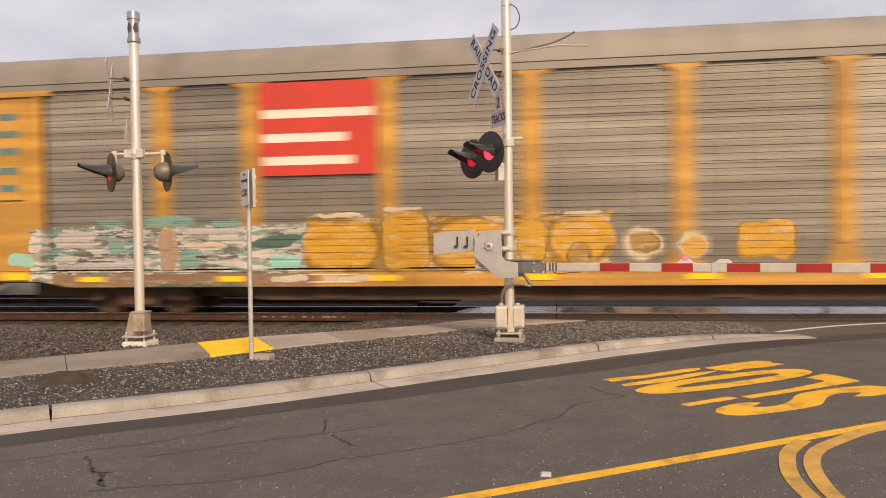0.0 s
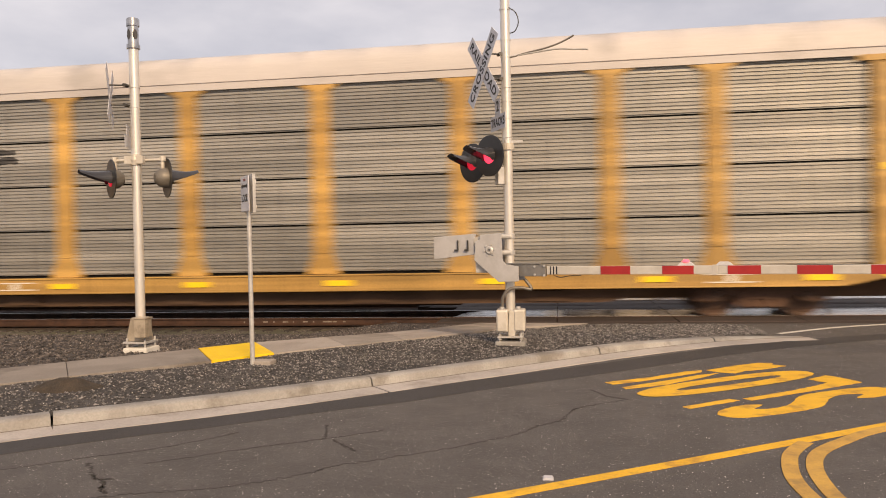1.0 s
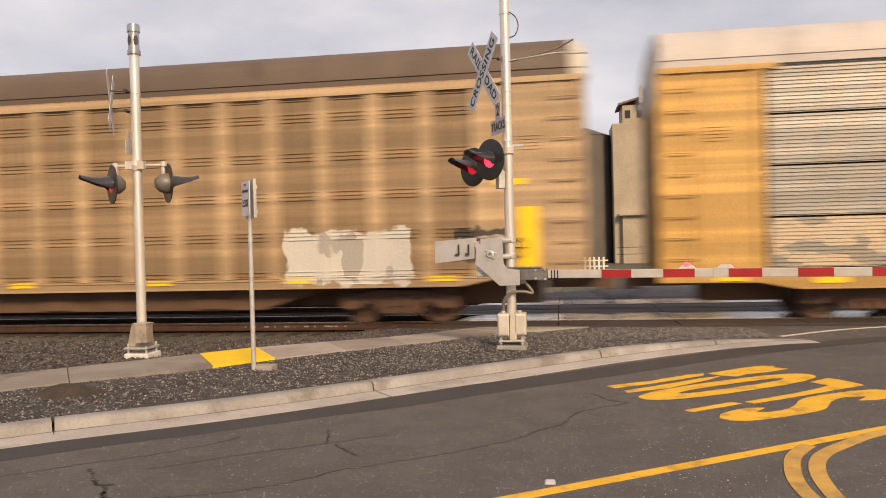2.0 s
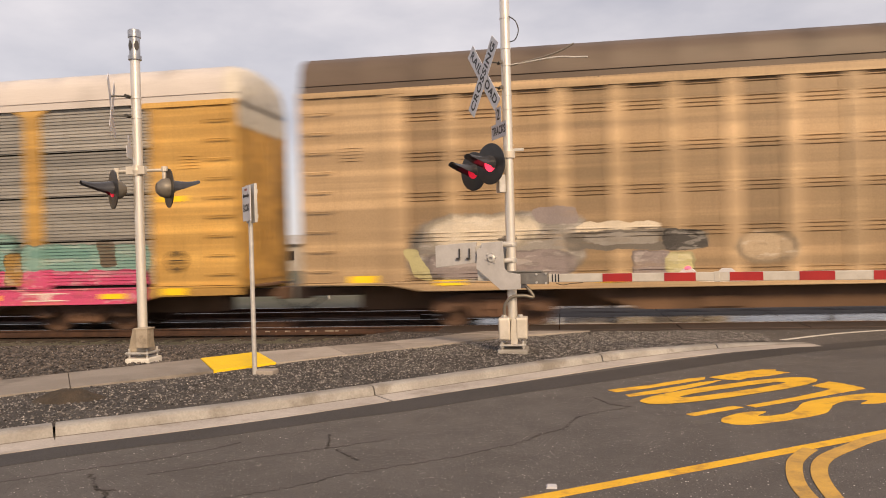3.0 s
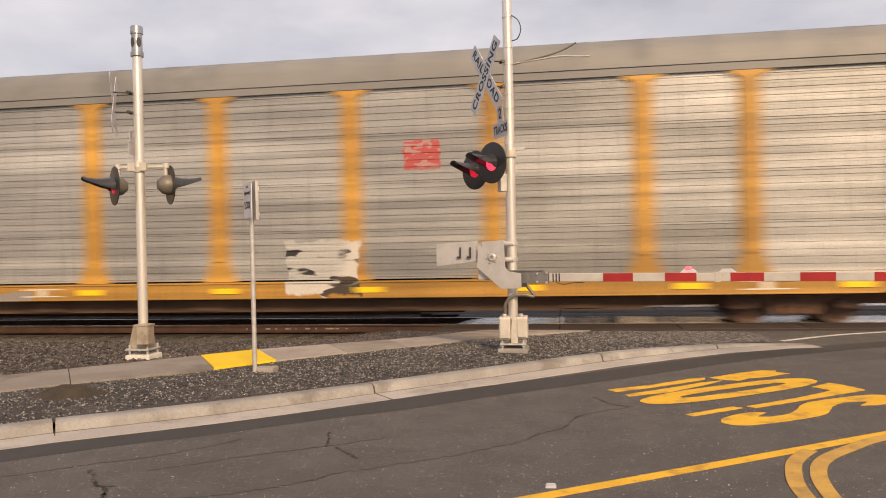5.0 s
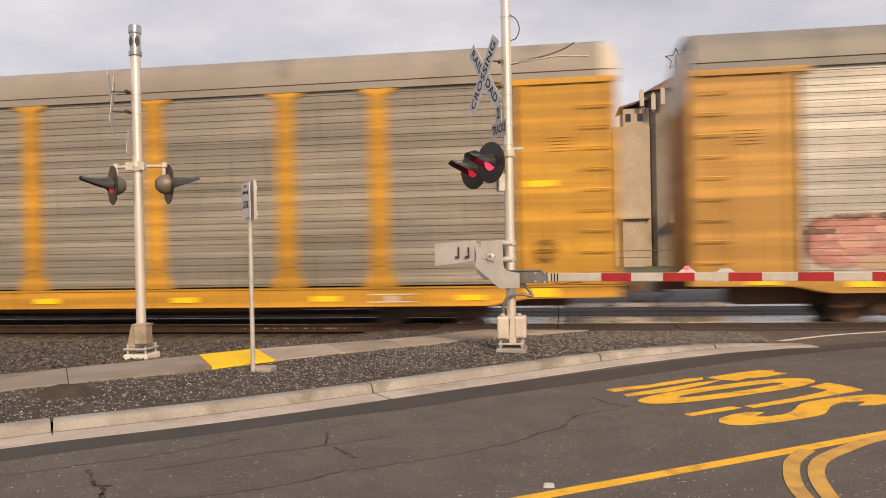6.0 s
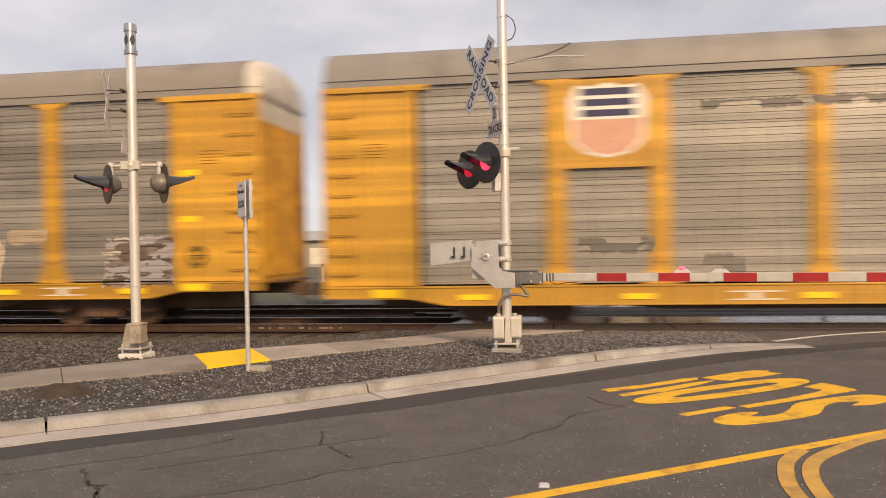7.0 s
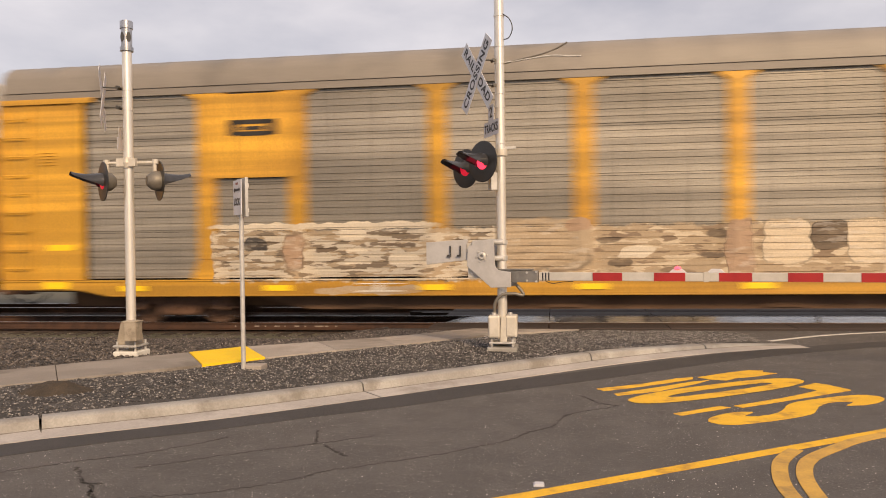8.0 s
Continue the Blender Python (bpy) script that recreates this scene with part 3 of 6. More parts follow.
def build_tracks():
    for ty, lab in ((TRACK_Y, "near"), (TRACK2_Y, "far")):
        tr = thing("railway_track", pose(0, ty, RAIL_Z), "rusty steel rails on dark ties in ballast", "railway track", kind="structure")
        for s in (-1, 1):
            g = Geo()
            g.prism(RAIL_PROFILE, (400, 0, 0), (-200, s * 0.755, 0), (0, 1, 0), (0, 0, 1), 0)
            g.box(-200, 200, s * 0.755 - 0.027, s * 0.755 + 0.027, 0.0005, 0.0035, 1)
            rail = part("rail", g, [RAIL_RUST, RAIL_HEAD], tr)
            if lab == "near" and s < 0:
                for k, w in enumerate((0.05, 0.04, 0.16, 0.06, 0.18, 0.04, 0.16, 0.05, 0.30, 0.12, 0.08)):
                    x0 = -7.35 + 0.24 * k
                    part("rolling_mark", Geo().box(x0, x0 + w * 0.7, -0.755 - 0.016, -0.755 - 0.009, -0.105, -0.075), DECAL_FAINT, rail)
        tie = Geo().box(-0.11, 0.11, -1.3, 1.3, -0.40, -0.225).mesh("tie", TIE_WOOD, 0.01)
        for k in range(60):
            x = -22 + k * 0.55
            if x < -3.8 or x > 11:
                part("tie", tie, TIE_WOOD, tr, at=pose(x, 0, 0))
        bed = Geo()
        vs = []
        xs = list(np.linspace(-40, 40, 161))
        prof = [(-2.3, -0.34), (-1.5, -0.29), (-0.95, -0.25), (-0.6, -0.19), (0, -0.17), (0.4, -0.18), (0.9, -0.19), (1.5, -0.20), (2.3, -0.30)]
        for x in xs:
            for y, z in prof:
                vs.append((x, y, z + 0.02 * noise.noise(Vector((x * 3, (y + ty) * 3, 0)))))
        n = len(prof)
        bed.add(vs, [(i * n + k, (i + 1) * n + k, (i + 1) * n + k + 1, i * n + k + 1) for i in range(len(xs) - 1) for k in range(n - 1)])
        part("ballast_bed", bed, RUST_BED, tr)
        rng = random.Random(9)
        g = Geo()
        for k in range(5000 if lab == "near" else 2500):
            x, y = rng.uniform(-19, -2.2), rng.uniform(-1.6, 1.6)
            stone(g, x, y, -0.165 if y > -0.7 else -0.245, rng.uniform(0.02, 0.045), rng)
        tagged(part("ballast", g, BALLAST, tr), kind="stuff")
        # crossing surface between and beside the rails
        cr = thing("level_crossing", pose(0, ty, RAIL_Z), "level crossing of worn concrete panels between the rails", "level crossing", kind="structure")
        w = 2.44
        for k in range(6):
            x0 = -2.55 + k * w
            g = Geo()
            cham = 0.30 if k == 0 else 0.0
            y0, y1 = -0.655, 0.655
            top = [(x0 + 0.008 + (0.05 if k == 0 else 0), y0), (x0 + w - 0.008, y0), (x0 + w - 0.008, y1), (x0 + 0.008 + cham, y1)]
            vs = [(x, y, -0.17) for x, y in top] + [(x, y, -0.03) for x, y in top] + [(x + (0.35 if k == 0 and i in (0, 3) else 0), y, 0.0) for i, (x, y) in enumerate(top)]
            fs = [(8, 9, 10, 11)] + [(j * 4 + i, j * 4 + (i + 1) % 4, j * 4 + 4 + (i + 1) % 4, j * 4 + 4 + i) for j in (0, 1) for i in range(4)]
            part("concrete_panel", g.add(vs, fs), CONCRETE_PANEL, cr)
            for s in (-1, 1):
                yy = sorted((s * 0.84, s * 1.76))
                shift = 0.10 if k == 0 else 0.0
                g = Geo().box(x0 + 0.01 - shift, x0 + w - 0.01, yy[0], yy[1], -0.17, -0.004)
                part("timber_panel", g, TIMBER, cr, bevel=0.012)
        g = Geo()
        g.box(-3.75, 12.1, -2.40 if lab == "near" else -2.0, -1.775, -0.25, -0.010)
        part("timber_edge", g, TIMBER, cr, "brown timber edging of the crossing", bevel=0.02)
        part("timber_edge", Geo().box(-3.4, 12.1, 1.775, 2.0, -0.25, -0.010), TIMBER, cr, bevel=0.02)


def road_word():
    """The word SLOW in worn stencil letters, painted long for drivers coming from the crossing."""
    along, across = Vector((0.82, 0.572)), Vector((-0.572, 0.82))
    word = thing("road_lettering", pose(0, 0, 0), "worn yellow word SLOW painted long on the asphalt", "road marking", kind="structure")
    rng = random.Random(21)

    def place(u, v, z):
        p = along * u + across * v
        return (p.x, p.y, road_z(p.y) + z)

    def rough(outline, step=0.06):
        out = []
        for a, b in zip(outline, outline[1:] + outline[:1]):
            a, b = Vector(a), Vector(b)
            n = max(1, round((b - a).length / step))
            out += [a.lerp(b, k / n) + Vector((rng.uniform(-0.010, 0.010), rng.uniform(-0.006, 0.006))) for k in range(n)]
        return out

    def fill(outline):
        o = rough(outline)
        n = len(o)
        g = Geo().add([place(p.x, p.y, 0.0045) for p in o] + [place(p.x, p.y, -0.002) for p in o], [tuple(range(n))] + [(k, n + k, n + (k + 1) % n, (k + 1) % n) for k in range(n)])
        part("letter", g, YELLOW_LINE, word)

    # S: one half, turned about the middle for the other
    half = [(6.15, 5.41), (6.00, 5.49), (5.77, 5.49), (5.55, 5.42), (5.46, 5.30), (5.50, 5.19), (5.62, 5.12), (5.87, 5.07), (6.20, 5.05), (6.52, 5.06), (6.72, 5.14), (6.92, 5.26), (7.11, 5.32), (7.31, 5.31), (7.44, 5.24)]
    turned = [(13.35 - u, 10.57 - v) for u, v in half]
    fill([tuple(p) for p in smooth_line(half, 3)] + [tuple(p) for p in smooth_line(turned, 3)])
    # L in two stencilled pieces
    fill([(5.43, 5.75), (6.07, 5.77), (6.12, 5.67), (5.42, 5.65)])
    fill([(6.21, 5.71), (6.94, 5.73), (7.46, 5.79), (7.64, 5.82), (7.63, 6.07), (8.00, 6.13), (8.03, 6.02), (7.97, 5.64), (7.62, 5.63), (6.80, 5.61), (6.22, 5.61)])
    # O: an oval ring
    n = 64
    ring = []
    for ru, rv, cu, cv in ((1.30, 0.29, 6.74, 6.385), (0.80, 0.085, 6.76, 6.39)):
        for k in range(n):
            a = 2 * math.pi * k / n
            c, d = math.cos(a), math.sin(a)
            u, v = math.copysign(abs(c) ** 0.8, c) * ru, math.copysign(abs(d) ** 0.8, d) * rv
            ring.append((cu + u + rng.uniform(-0.01, 0.01), cv + v + rng.uniform(-0.006, 0.006)))
    g = Geo().add([place(u, v, 0.0045) for u, v in ring], [(k, (k + 1) % n, n + (k + 1) % n, n + k) for k in range(n)])
    part("letter", g, YELLOW_LINE, word)
    # W: two arms and the worn foot where they meet
    fill([(5.58, 7.16), (6.23, 7.13), (6.85, 7.19), (7.07, 7.14), (6.98, 7.06), (6.55, 7.02), (6.10, 7.00), (5.57, 7.01)])
    fill([(5.55, 6.83), (6.24, 6.87), (6.83, 6.93), (7.09, 6.90), (6.80, 6.81), (6.08, 6.69), (5.53, 6.73)])
    fill([(7.11, 7.12), (7.64, 7.17), (8.05, 7.16), (8.21, 7.06), (8.09, 6.98), (8.16, 6.82), (7.74, 6.80), (7.48, 6.84), (7.25, 6.79), (7.14, 6.96)])


def build_markings():
    def line(name, pts, w, m, label, n=6, lift=0.004):
        ob = part(name, ribbon(smooth_line(pts, n), w, road_z, lift), m)
        return tagged(ob, label, "road marking", kind="structure")
    line("centre_line", [(-10, -1.30), (-7, 0.70), (-3.8, 2.82), (-0.52, 5.0), (2.40, 6.94), (5.5, 9.03), (9.0, 11.7)], 0.115, YELLOW_LINE, "solid yellow centre line on the asphalt")
    line("turn_line", [(1.93, 6.56), (1.80, 6.36), (1.68, 6.10), (1.57, 5.62), (1.565, 5.15), (1.66, 4.5), (1.9, 3.6)], 0.115, YELLOW_FADED, "faded yellow curved line of the turn lane", lift=0.007)
    line("turn_line", [(6.2, 9.35), (4.2, 7.95), (2.74, 7.07), (2.24, 6.62), (1.94, 6.26), (1.79, 5.88), (1.725, 5.47), (1.72, 5.1), (1.8, 4.5), (2.04, 3.6)], 0.115, YELLOW_FADED, "faded yellow curved line of the turn lane", lift=0.007)
    line("edge_line", [(3.62, 13.72), (4.9, 14.75), (6.3, 15.45)], 0.10, WHITE_LINE, "white painted edge line at the crossing")
    road_word()
    ob = Geo()
    ob.prism([(-0.045, 0), (0.045, 0), (0.03, 0.028), (-0.03, 0.028)], (0, 0.07, 0), (-0.12, 5.41, -0.012))
    tagged(part("road_stud", ob, SIGN_FACE, bevel=0.003), "small pale raised road stud beside the centre line", "road stud")
    # cracks
    rng = random.Random(12)
    lines = [[(-5.6, 4.6), (-4.31, 5.30), (-3.84, 5.66), (-3.45, 5.92), (-3.15, 6.23), (-2.92, 6.53)],
             [(-3.23, 5.56), (-2.68, 5.98), (-2.32, 6.22), (-1.99, 6.43), (-1.60, 6.71)],
             [(-3.2, 4.76), (-2.9, 4.89), (-2.36, 5.07), (-1.90, 5.41), (-1.70, 5.64), (-1.24, 5.95), (-0.78, 6.30), (-0.41, 6.65), (-0.25, 6.94), (-0.04, 7.17), (0.07, 7.57), (0.21, 7.78), (0.65, 8.15)],
             [(-2.19, 6.85), (-2.11, 6.61), (-2.06, 6.40)], [(-1.97, 6.37), (-1.81, 6.17), (-1.69, 6.04)],
             [(-3.72, 5.53), (-3.50, 5.26), (-3.41, 5.16), (-3.28, 5.17)], [(-3.35, 5.14), (-3.26, 5.02), (-3.24, 4.95), (-3.14, 4.86)], [(0.65, 8.15), (0.45, 8.30), (0.30, 8.62)]]
    for pts in lines:
        fine = []
        for p in smooth_line(pts, 26):
            fine.append((p.x + rng.uniform(-0.022, 0.022), p.y + rng.uniform(-0.022, 0.022)))
        tagged(part("road_crack", ribbon(fine, 0.010, road_z, 0.0025), CRACK), "thin dark wandering crack in the asphalt", "road crack", kind="structure")


# ---------------------------------------------------------------- crossing signals
def crossbuck(parent, centre, n, right, lettered=True, size=1.0):
    """Two crossed blades; n is the way that they face."""
    c, n, r, up = Vector(centre), Vector(n).normalized(), Vector(right).normalized(), Vector((0, 0, 1))
    for k, text in enumerate(("RAIL ROAD", "CROSSING")):
        a = radians(-50 if k == 0 else 50)
        u = r * math.cos(a) + up * math.sin(a)
        v = -r * math.sin(a) + up * math.cos(a)
        o = c + n * (0.012 * k)
        g = Geo().obox(o, u * 0.61 * size, v * 0.114 * size, n * 0.003)
        blade = part("blade", g, SIGN_FACE, parent, "white blade of the crossed sign" if k == 0 else "")
        if lettered:
            me = words(text, 0.17, SIGN_INK, 1.12, 0.004, 0.001)
            w = max(q.co.x for q in me.vertices) - min(q.co.x for q in me.vertices)
            s = 1.1 / w
            for q in me.vertices:
                q.co = o + n * (0.0045 + q.co.z) + u * q.co.x * s + v * q.co.y * 1.0
            part("lettering", me, SIGN_INK, blade, "black letters")


def signal_head(parent, centre, n, glow_mat, size=0.305):
    """A flashing light: round background, hood, lens and housing."""
    c, n = Vector(centre), Vector(n).normalized()
    head = part("signal_head", Geo().lathe([(0.0, 0.004), (size - 0.02, 0.004), (size, 0.0), (size, -0.012), (size - 0.02, -0.008), (0.0, -0.008)], c, n, 36), BLACK_PAINT, parent, "black round background", smooth=True)
    g = Geo().lathe([(0.0, -0.19), (0.07, -0.185), (0.13, -0.12), (0.15, -0.05), (0.15, -0.008)], c, n, 24)
    part("housing", g, LAMP_BODY, head, smooth=True)
    part("lens", Geo().lathe([(0.0, 0.040), (0.06, 0.034), (0.112, 0.014), (0.117, 0.004)], c, n, 24), glow_mat, head, "lit red lens" if glow_mat is not RED_LENS else "unlit red lens", smooth=True)
    # hood: three quarters of a tube, cut back below
    q = n.to_track_quat("Z", "Y")
    up = Vector((0, 0, 1))
    side = up.cross(n).normalized()
    vs, fs, seg = [], [], 22
    for shell, r in ((0, 0.128), (1, 0.122)):
        for j in range(6):
            for k in range(seg + 1):
                a = radians(-30 + 240 * k / seg)
                top = min(1.0, max(0.0, (math.sin(a) + 0.30) / 0.85)) ** 0.6
                depth = (0.07 + 0.36 * top) * j / 5 + 0.005
                q = r * (1 - 0.14 * j / 5)
                vs.append(c + n * depth + side * q * math.cos(a) + up * (q * math.sin(a) - 0.045 * (j / 5) + 0.065 * (j / 5) ** 3))
    w = seg + 1
    for shell in (0, 1):
        o = shell * 6 * w
        fs += [(o + j * w + k, o + j * w + k + 1, o + (j + 1) * w + k + 1, o + (j + 1) * w + k) for j in range(5) for k in range(seg)]
    fs += [(5 * w + k, 5 * w + k + 1, 11 * w + k + 1, 11 * w + k) for k in range(seg)]
    part("hood", Geo().add(vs, fs), HOOD_GREY, head, smooth=True)
    return head


def mast_base(parent, x, y, z, boxes=True):
    """Concrete foot, flange plates, bolts and the junction boxes round a mast."""
    part("footing", Geo().box(x - 0.22, x + 0.22, y - 0.22, y + 0.22, z - 0.2, z + 0.035), CONCRETE, parent, "pale concrete footing", bevel=0.02)
    part("flange", Geo().box(x - 0.19, x + 0.19, y - 0.19, y + 0.19, z + 0.085, z + 0.11), GALV, parent, bevel=0.006)
    for sx in (-1, 1):
        for sy in (-1, 1):
            g = Geo().tube((x + sx * 0.155, y + sy * 0.155, z + 0.03), (x + sx * 0.155, y + sy * 0.155, z + 0.16), 0.014, seg=8)
            g.tube((x + sx * 0.155, y + sy * 0.155, z + 0.11), (x + sx * 0.155, y + sy * 0.155, z + 0.135), 0.026, seg=6)
            g.tube((x + sx * 0.155, y + sy * 0.155, z + 0.055), (x + sx * 0.155, y + sy * 0.155, z + 0.08), 0.026, seg=6)
            part("anchor_bolt", g, GALV, parent)


def gate_signal():
    """The mast with lights and the lowered gate arm."""
    X, Y = -0.76, 11.45
    Z = verge_z(Y)
    t = thing("crossing_gate", pose(0, 0, 0), "silver crossing signal mast with lowered red and white gate arm", "level crossing gate")
    mast_base(t, X, Y, Z)
    g = Geo().tube((X, Y, Z + 0.11), (X, Y, 5.6), 0.072, seg=28)
    for zz in (3.18, 3.46, 3.72, 3.92, 4.37, 4.62, 5.07):
        g.tube((X, Y, zz), (X, Y, zz + 0.022), 0.079, seg=28)
    part("mast", g, ALUMINIUM, t, "bright aluminium tube", smooth=True)
    # junction boxes at the foot
    g = Geo().box(X - 0.20, X - 0.03, Y - 0.21, Y + 0.12, Z + 0.17, Z + 0.50)
    g.box(X + 0.05, X + 0.22, Y - 0.17, Y + 0.12, Z + 0.18, Z + 0.50)
    body = part("junction_box", g, CAST_GREY, t, "cast grey junction boxes at the mast foot", bevel=0.022)
    g = Geo().box(X - 0.185, X - 0.045, Y - 0.225, Y - 0.205, Z + 0.19, Z + 0.48).box(X + 0.065, X + 0.205, Y - 0.185, Y - 0.165, Z + 0.20, Z + 0.48)
    part("cover", g, CAST_GREY, body, bevel=0.01)
    g = Geo().prism([(-0.05, 0), (0.05, 0), (0.075, 0.20), (0.03, 0.38), (-0.03, 0.38), (-0.045, 0.20)], (0, 0.05, 0), (X + 0.02, Y - 0.17, Z + 0.11))
    part("base_casting", g, CAST_GREY, t, bevel=0.012)
    for sx in (-1, 1):
        part("cover_bolt", Geo().tube((X + sx * 0.12, Y - 0.10, Z + 0.50), (X + sx * 0.12, Y - 0.10, Z + 0.54), 0.035, seg=12), GALV, t, bevel=0.004)
    pts = smooth_line([(X - 0.11, Y - 0.1, Z + 0.53), (X - 0.10, Y - 0.12, Z + 0.68), (X + 0.0, Y - 0.13, Z + 0.80), (X + 0.18, Y - 0.12, Z + 0.82), (X + 0.32, Y - 0.1, Z + 0.80), (X + 0.22, Y - 0.1, Z + 0.95)], 6)
    part("conduit", Geo().path([tuple(p) for p in pts], 0.024, 10), LAMP_BODY, t, smooth=True)
    # gate mechanism: side plates, hub, counterweight
    ad = Vector((0.974, -0.227, 0)).normalized()
    an = Vector((-ad.y, ad.x, 0))
    o = Vector((X, Y, 0)) - an * 0.16
    prof = [(-0.40, 1.75), (-0.065, 1.77), (-0.05, 1.37), (0.0, 1.31), (0.19, 1.28), (0.19, 1.06), (-0.115, 1.05), (-0.49, 1.37), (-0.47, 1.66), (-0.40, 1.68)]
    g = Geo().prism(prof, an * 0.016, o - an * 0.03, ad, (0, 0, 1))
    plate = part("gate_plate", g, PLATE, t, "pale grey gate mechanism side plate", bevel=0.006)
    g = Geo().prism(prof, an * 0.016, o + an * 0.30, ad, (0, 0, 1))
    part("gate_plate", g, PLATE, t, bevel=0.006)
    hub_c = o - an * 0.03 + ad * -0.25 + Vector((0, 0, 1.52))
    g = Geo().lathe([(0.022, -0.02), (0.062, -0.02), (0.062, 0.012), (0.045, 0.026), (0.022, 0.026)], hub_c, -an, 24)
    part("hub", g, GALV, plate, smooth=True)
    for k in range(6):
        a = k * math.pi / 3 + 0.2
        c = hub_c + ad * 0.082 * math.cos(a) + Vector((0, 0, 0.082 * math.sin(a)))
        part("hub_bolt", Geo().tube(c, c - an * 0.02, 0.013, seg=6), GALV, plate)
    g = Geo().obox(o + ad * -0.33 + an * 0.14 + Vector((0, 0, 1.42)), ad * 0.17, an * 0.10, Vector((0, 0, 0.24)))
    part("motor_case", g, CAST_GREY, t, "grey gate motor case", bevel=0.02)
    cw = Geo().prism([(-1.16, 1.73), (-0.50, 1.77), (-0.50, 1.46), (-1.16, 1.39)], an * 0.07, o + an * 0.02, ad, (0, 0, 1))
    w = part("counterweight", cw, PLATE, t, "flat galvanised counterweight plate", bevel=0.006)
    g = Geo().prism([(-0.52, 1.70), (-0.36, 1.74), (-0.36, 1.60), (-0.52, 1.58)], an * 0.05, o + an * 0.02, ad, (0, 0, 1))
    part("weight_arm", g, CAST_GREY, w, bevel=0.004)
    for s in (-0.76, -0.60):
        c = o + ad * s + Vector((0, 0, 1.60))
        g = Geo().obox(c - an * 0.002, ad * 0.011, an * 0.004, Vector((0, 0, 0.075)))
        g.obox(c - an * 0.006 + ad * -0.02 + Vector((0, 0, -0.075)), ad * 0.032, an * 0.008, Vector((0, 0, 0.014)))
        part("slot", g, DARK_STEEL, w)
    for zz in (1.48, 1.72):
        g = Geo().tube((X - 0.13, Y - 0.06, zz), (X + 0.03, Y - 0.06, zz), 0.042, seg=14)
        g.tube((X, Y, zz - 0.035), (X, Y, zz + 0.035), 0.088, seg=24)
        part("mast_clamp", g, GALV, t, bevel=0.004)
    # arm
    arm0 = Vector((X, Y, 1.215)) + ad * 0.12 - an * 0.10
    g = Geo().obox(arm0 + ad * 0.20, ad * 0.26, an * 0.035, Vector((0, 0, 0.085)))
    g.obox(arm0 + ad * 0.10 + Vector((0, 0, 0.10)), ad * 0.28, an * 0.05, Vector((0, 0, 0.012)))
    part("arm_bracket", g, BRACKET, t, "grey steel bracket holding the arm", bevel=0.006)
    for k, (dx, dz) in enumerate(((0.44, 0.07), (0.44, -0.07), (0.30, 0.06), (0.30, -0.06))):
        c = arm0 + ad * dx + Vector((0, 0, dz))
        part("arm_bolt", Geo().tube(c - an * 0.06, c + an * 0.04, 0.016, seg=8), GALV, t)
    start = arm0 + ad * 0.47
    arm = part("arm", Geo().obox(start + ad * 4.2, ad * 4.2, an * 0.022, Vector((0, 0, 0.060))), ARM_WHITE, t, "white reflective gate arm tube", bevel=0.012)
    s0 = 0.78
    for k in range(10):
        c = start + ad * (s0 + k * 0.84 + 0.205) - an * 0.0245
        g = Geo().obox(c, ad * 0.205, an * 0.0022, Vector((0, 0, 0.058)))
        part("red_band", g, ARM_RED, arm)
    for k in range(3):
        c = start + ad * (0.06 + 0.045 * k) - an * 0.0235
        part("black_mark", Geo().obox(c, ad * 0.009, an * 0.001, Vector((0, 0, 0.058))), SIGN_INK, arm)
    c = start + ad * 2.30
    part("arm_sleeve", Geo().obox(c, ad * 0.035, an * 0.027, Vector((0, 0, 0.068))), ARM_WHITE, arm, bevel=0.004)
    for s, m in ((1.93, RED_DIM), (2.42, SIGN_FACE)):
        c = start + ad * s + Vector((0, 0, 0.075))
        g = Geo().prism([(-0.12, -0.02), (0.12, -0.02), (0.10, 0.0), (0.06, 0.035), (-0.06, 0.035), (-0.10, 0.0)], an * 0.05, c - an * 0.025, ad, (0, 0, 1))
        lamp = part("arm_lamp", g, SIGN_FACE, arm, "small gate arm lamp", bevel=0.006)
        if m is RED_DIM:
            part("lens", Geo().lathe([(0.0, 0.04), (0.035, 0.028), (0.05, 0.0)], c + Vector((0, 0, 0.035)), (0, 0, 1), 16), RED_ARM, lamp, "lit red lens", smooth=True)
    pts = smooth_line([tuple(start + ad * 0.1 + Vector((0, 0, -0.07))), tuple(start + ad * 0.2 + Vector((0, 0, -0.10))), tuple(start + ad * 0.33 + Vector((0, 0, -0.08))), tuple(start + ad * 0.5 + Vector((0, 0, -0.07)))], 5)
    part("arm_cable", Geo().path([tuple(p) for p in pts], 0.006, 6), CABLE, t)
    # lights and signs
    n = Vector((-0.90, -0.43, 0)).normalized()
    r = Vector((0.43, -0.90, 0)).normalized()
    hub = Vector((X, Y, 3.05))
    part("crossarm", Geo().tube((-1.25, 12.05, 3.05), (-0.92, 11.36, 3.05), 0.028, seg=12).tube(hub, (-1.0, 11.55, 3.05), 0.03, seg=12).tube(hub - Vector((0, 0, 0.05)), hub + Vector((0, 0, 0.05)), 0.10, seg=20), CAST_GREY, t, bevel=0.004)
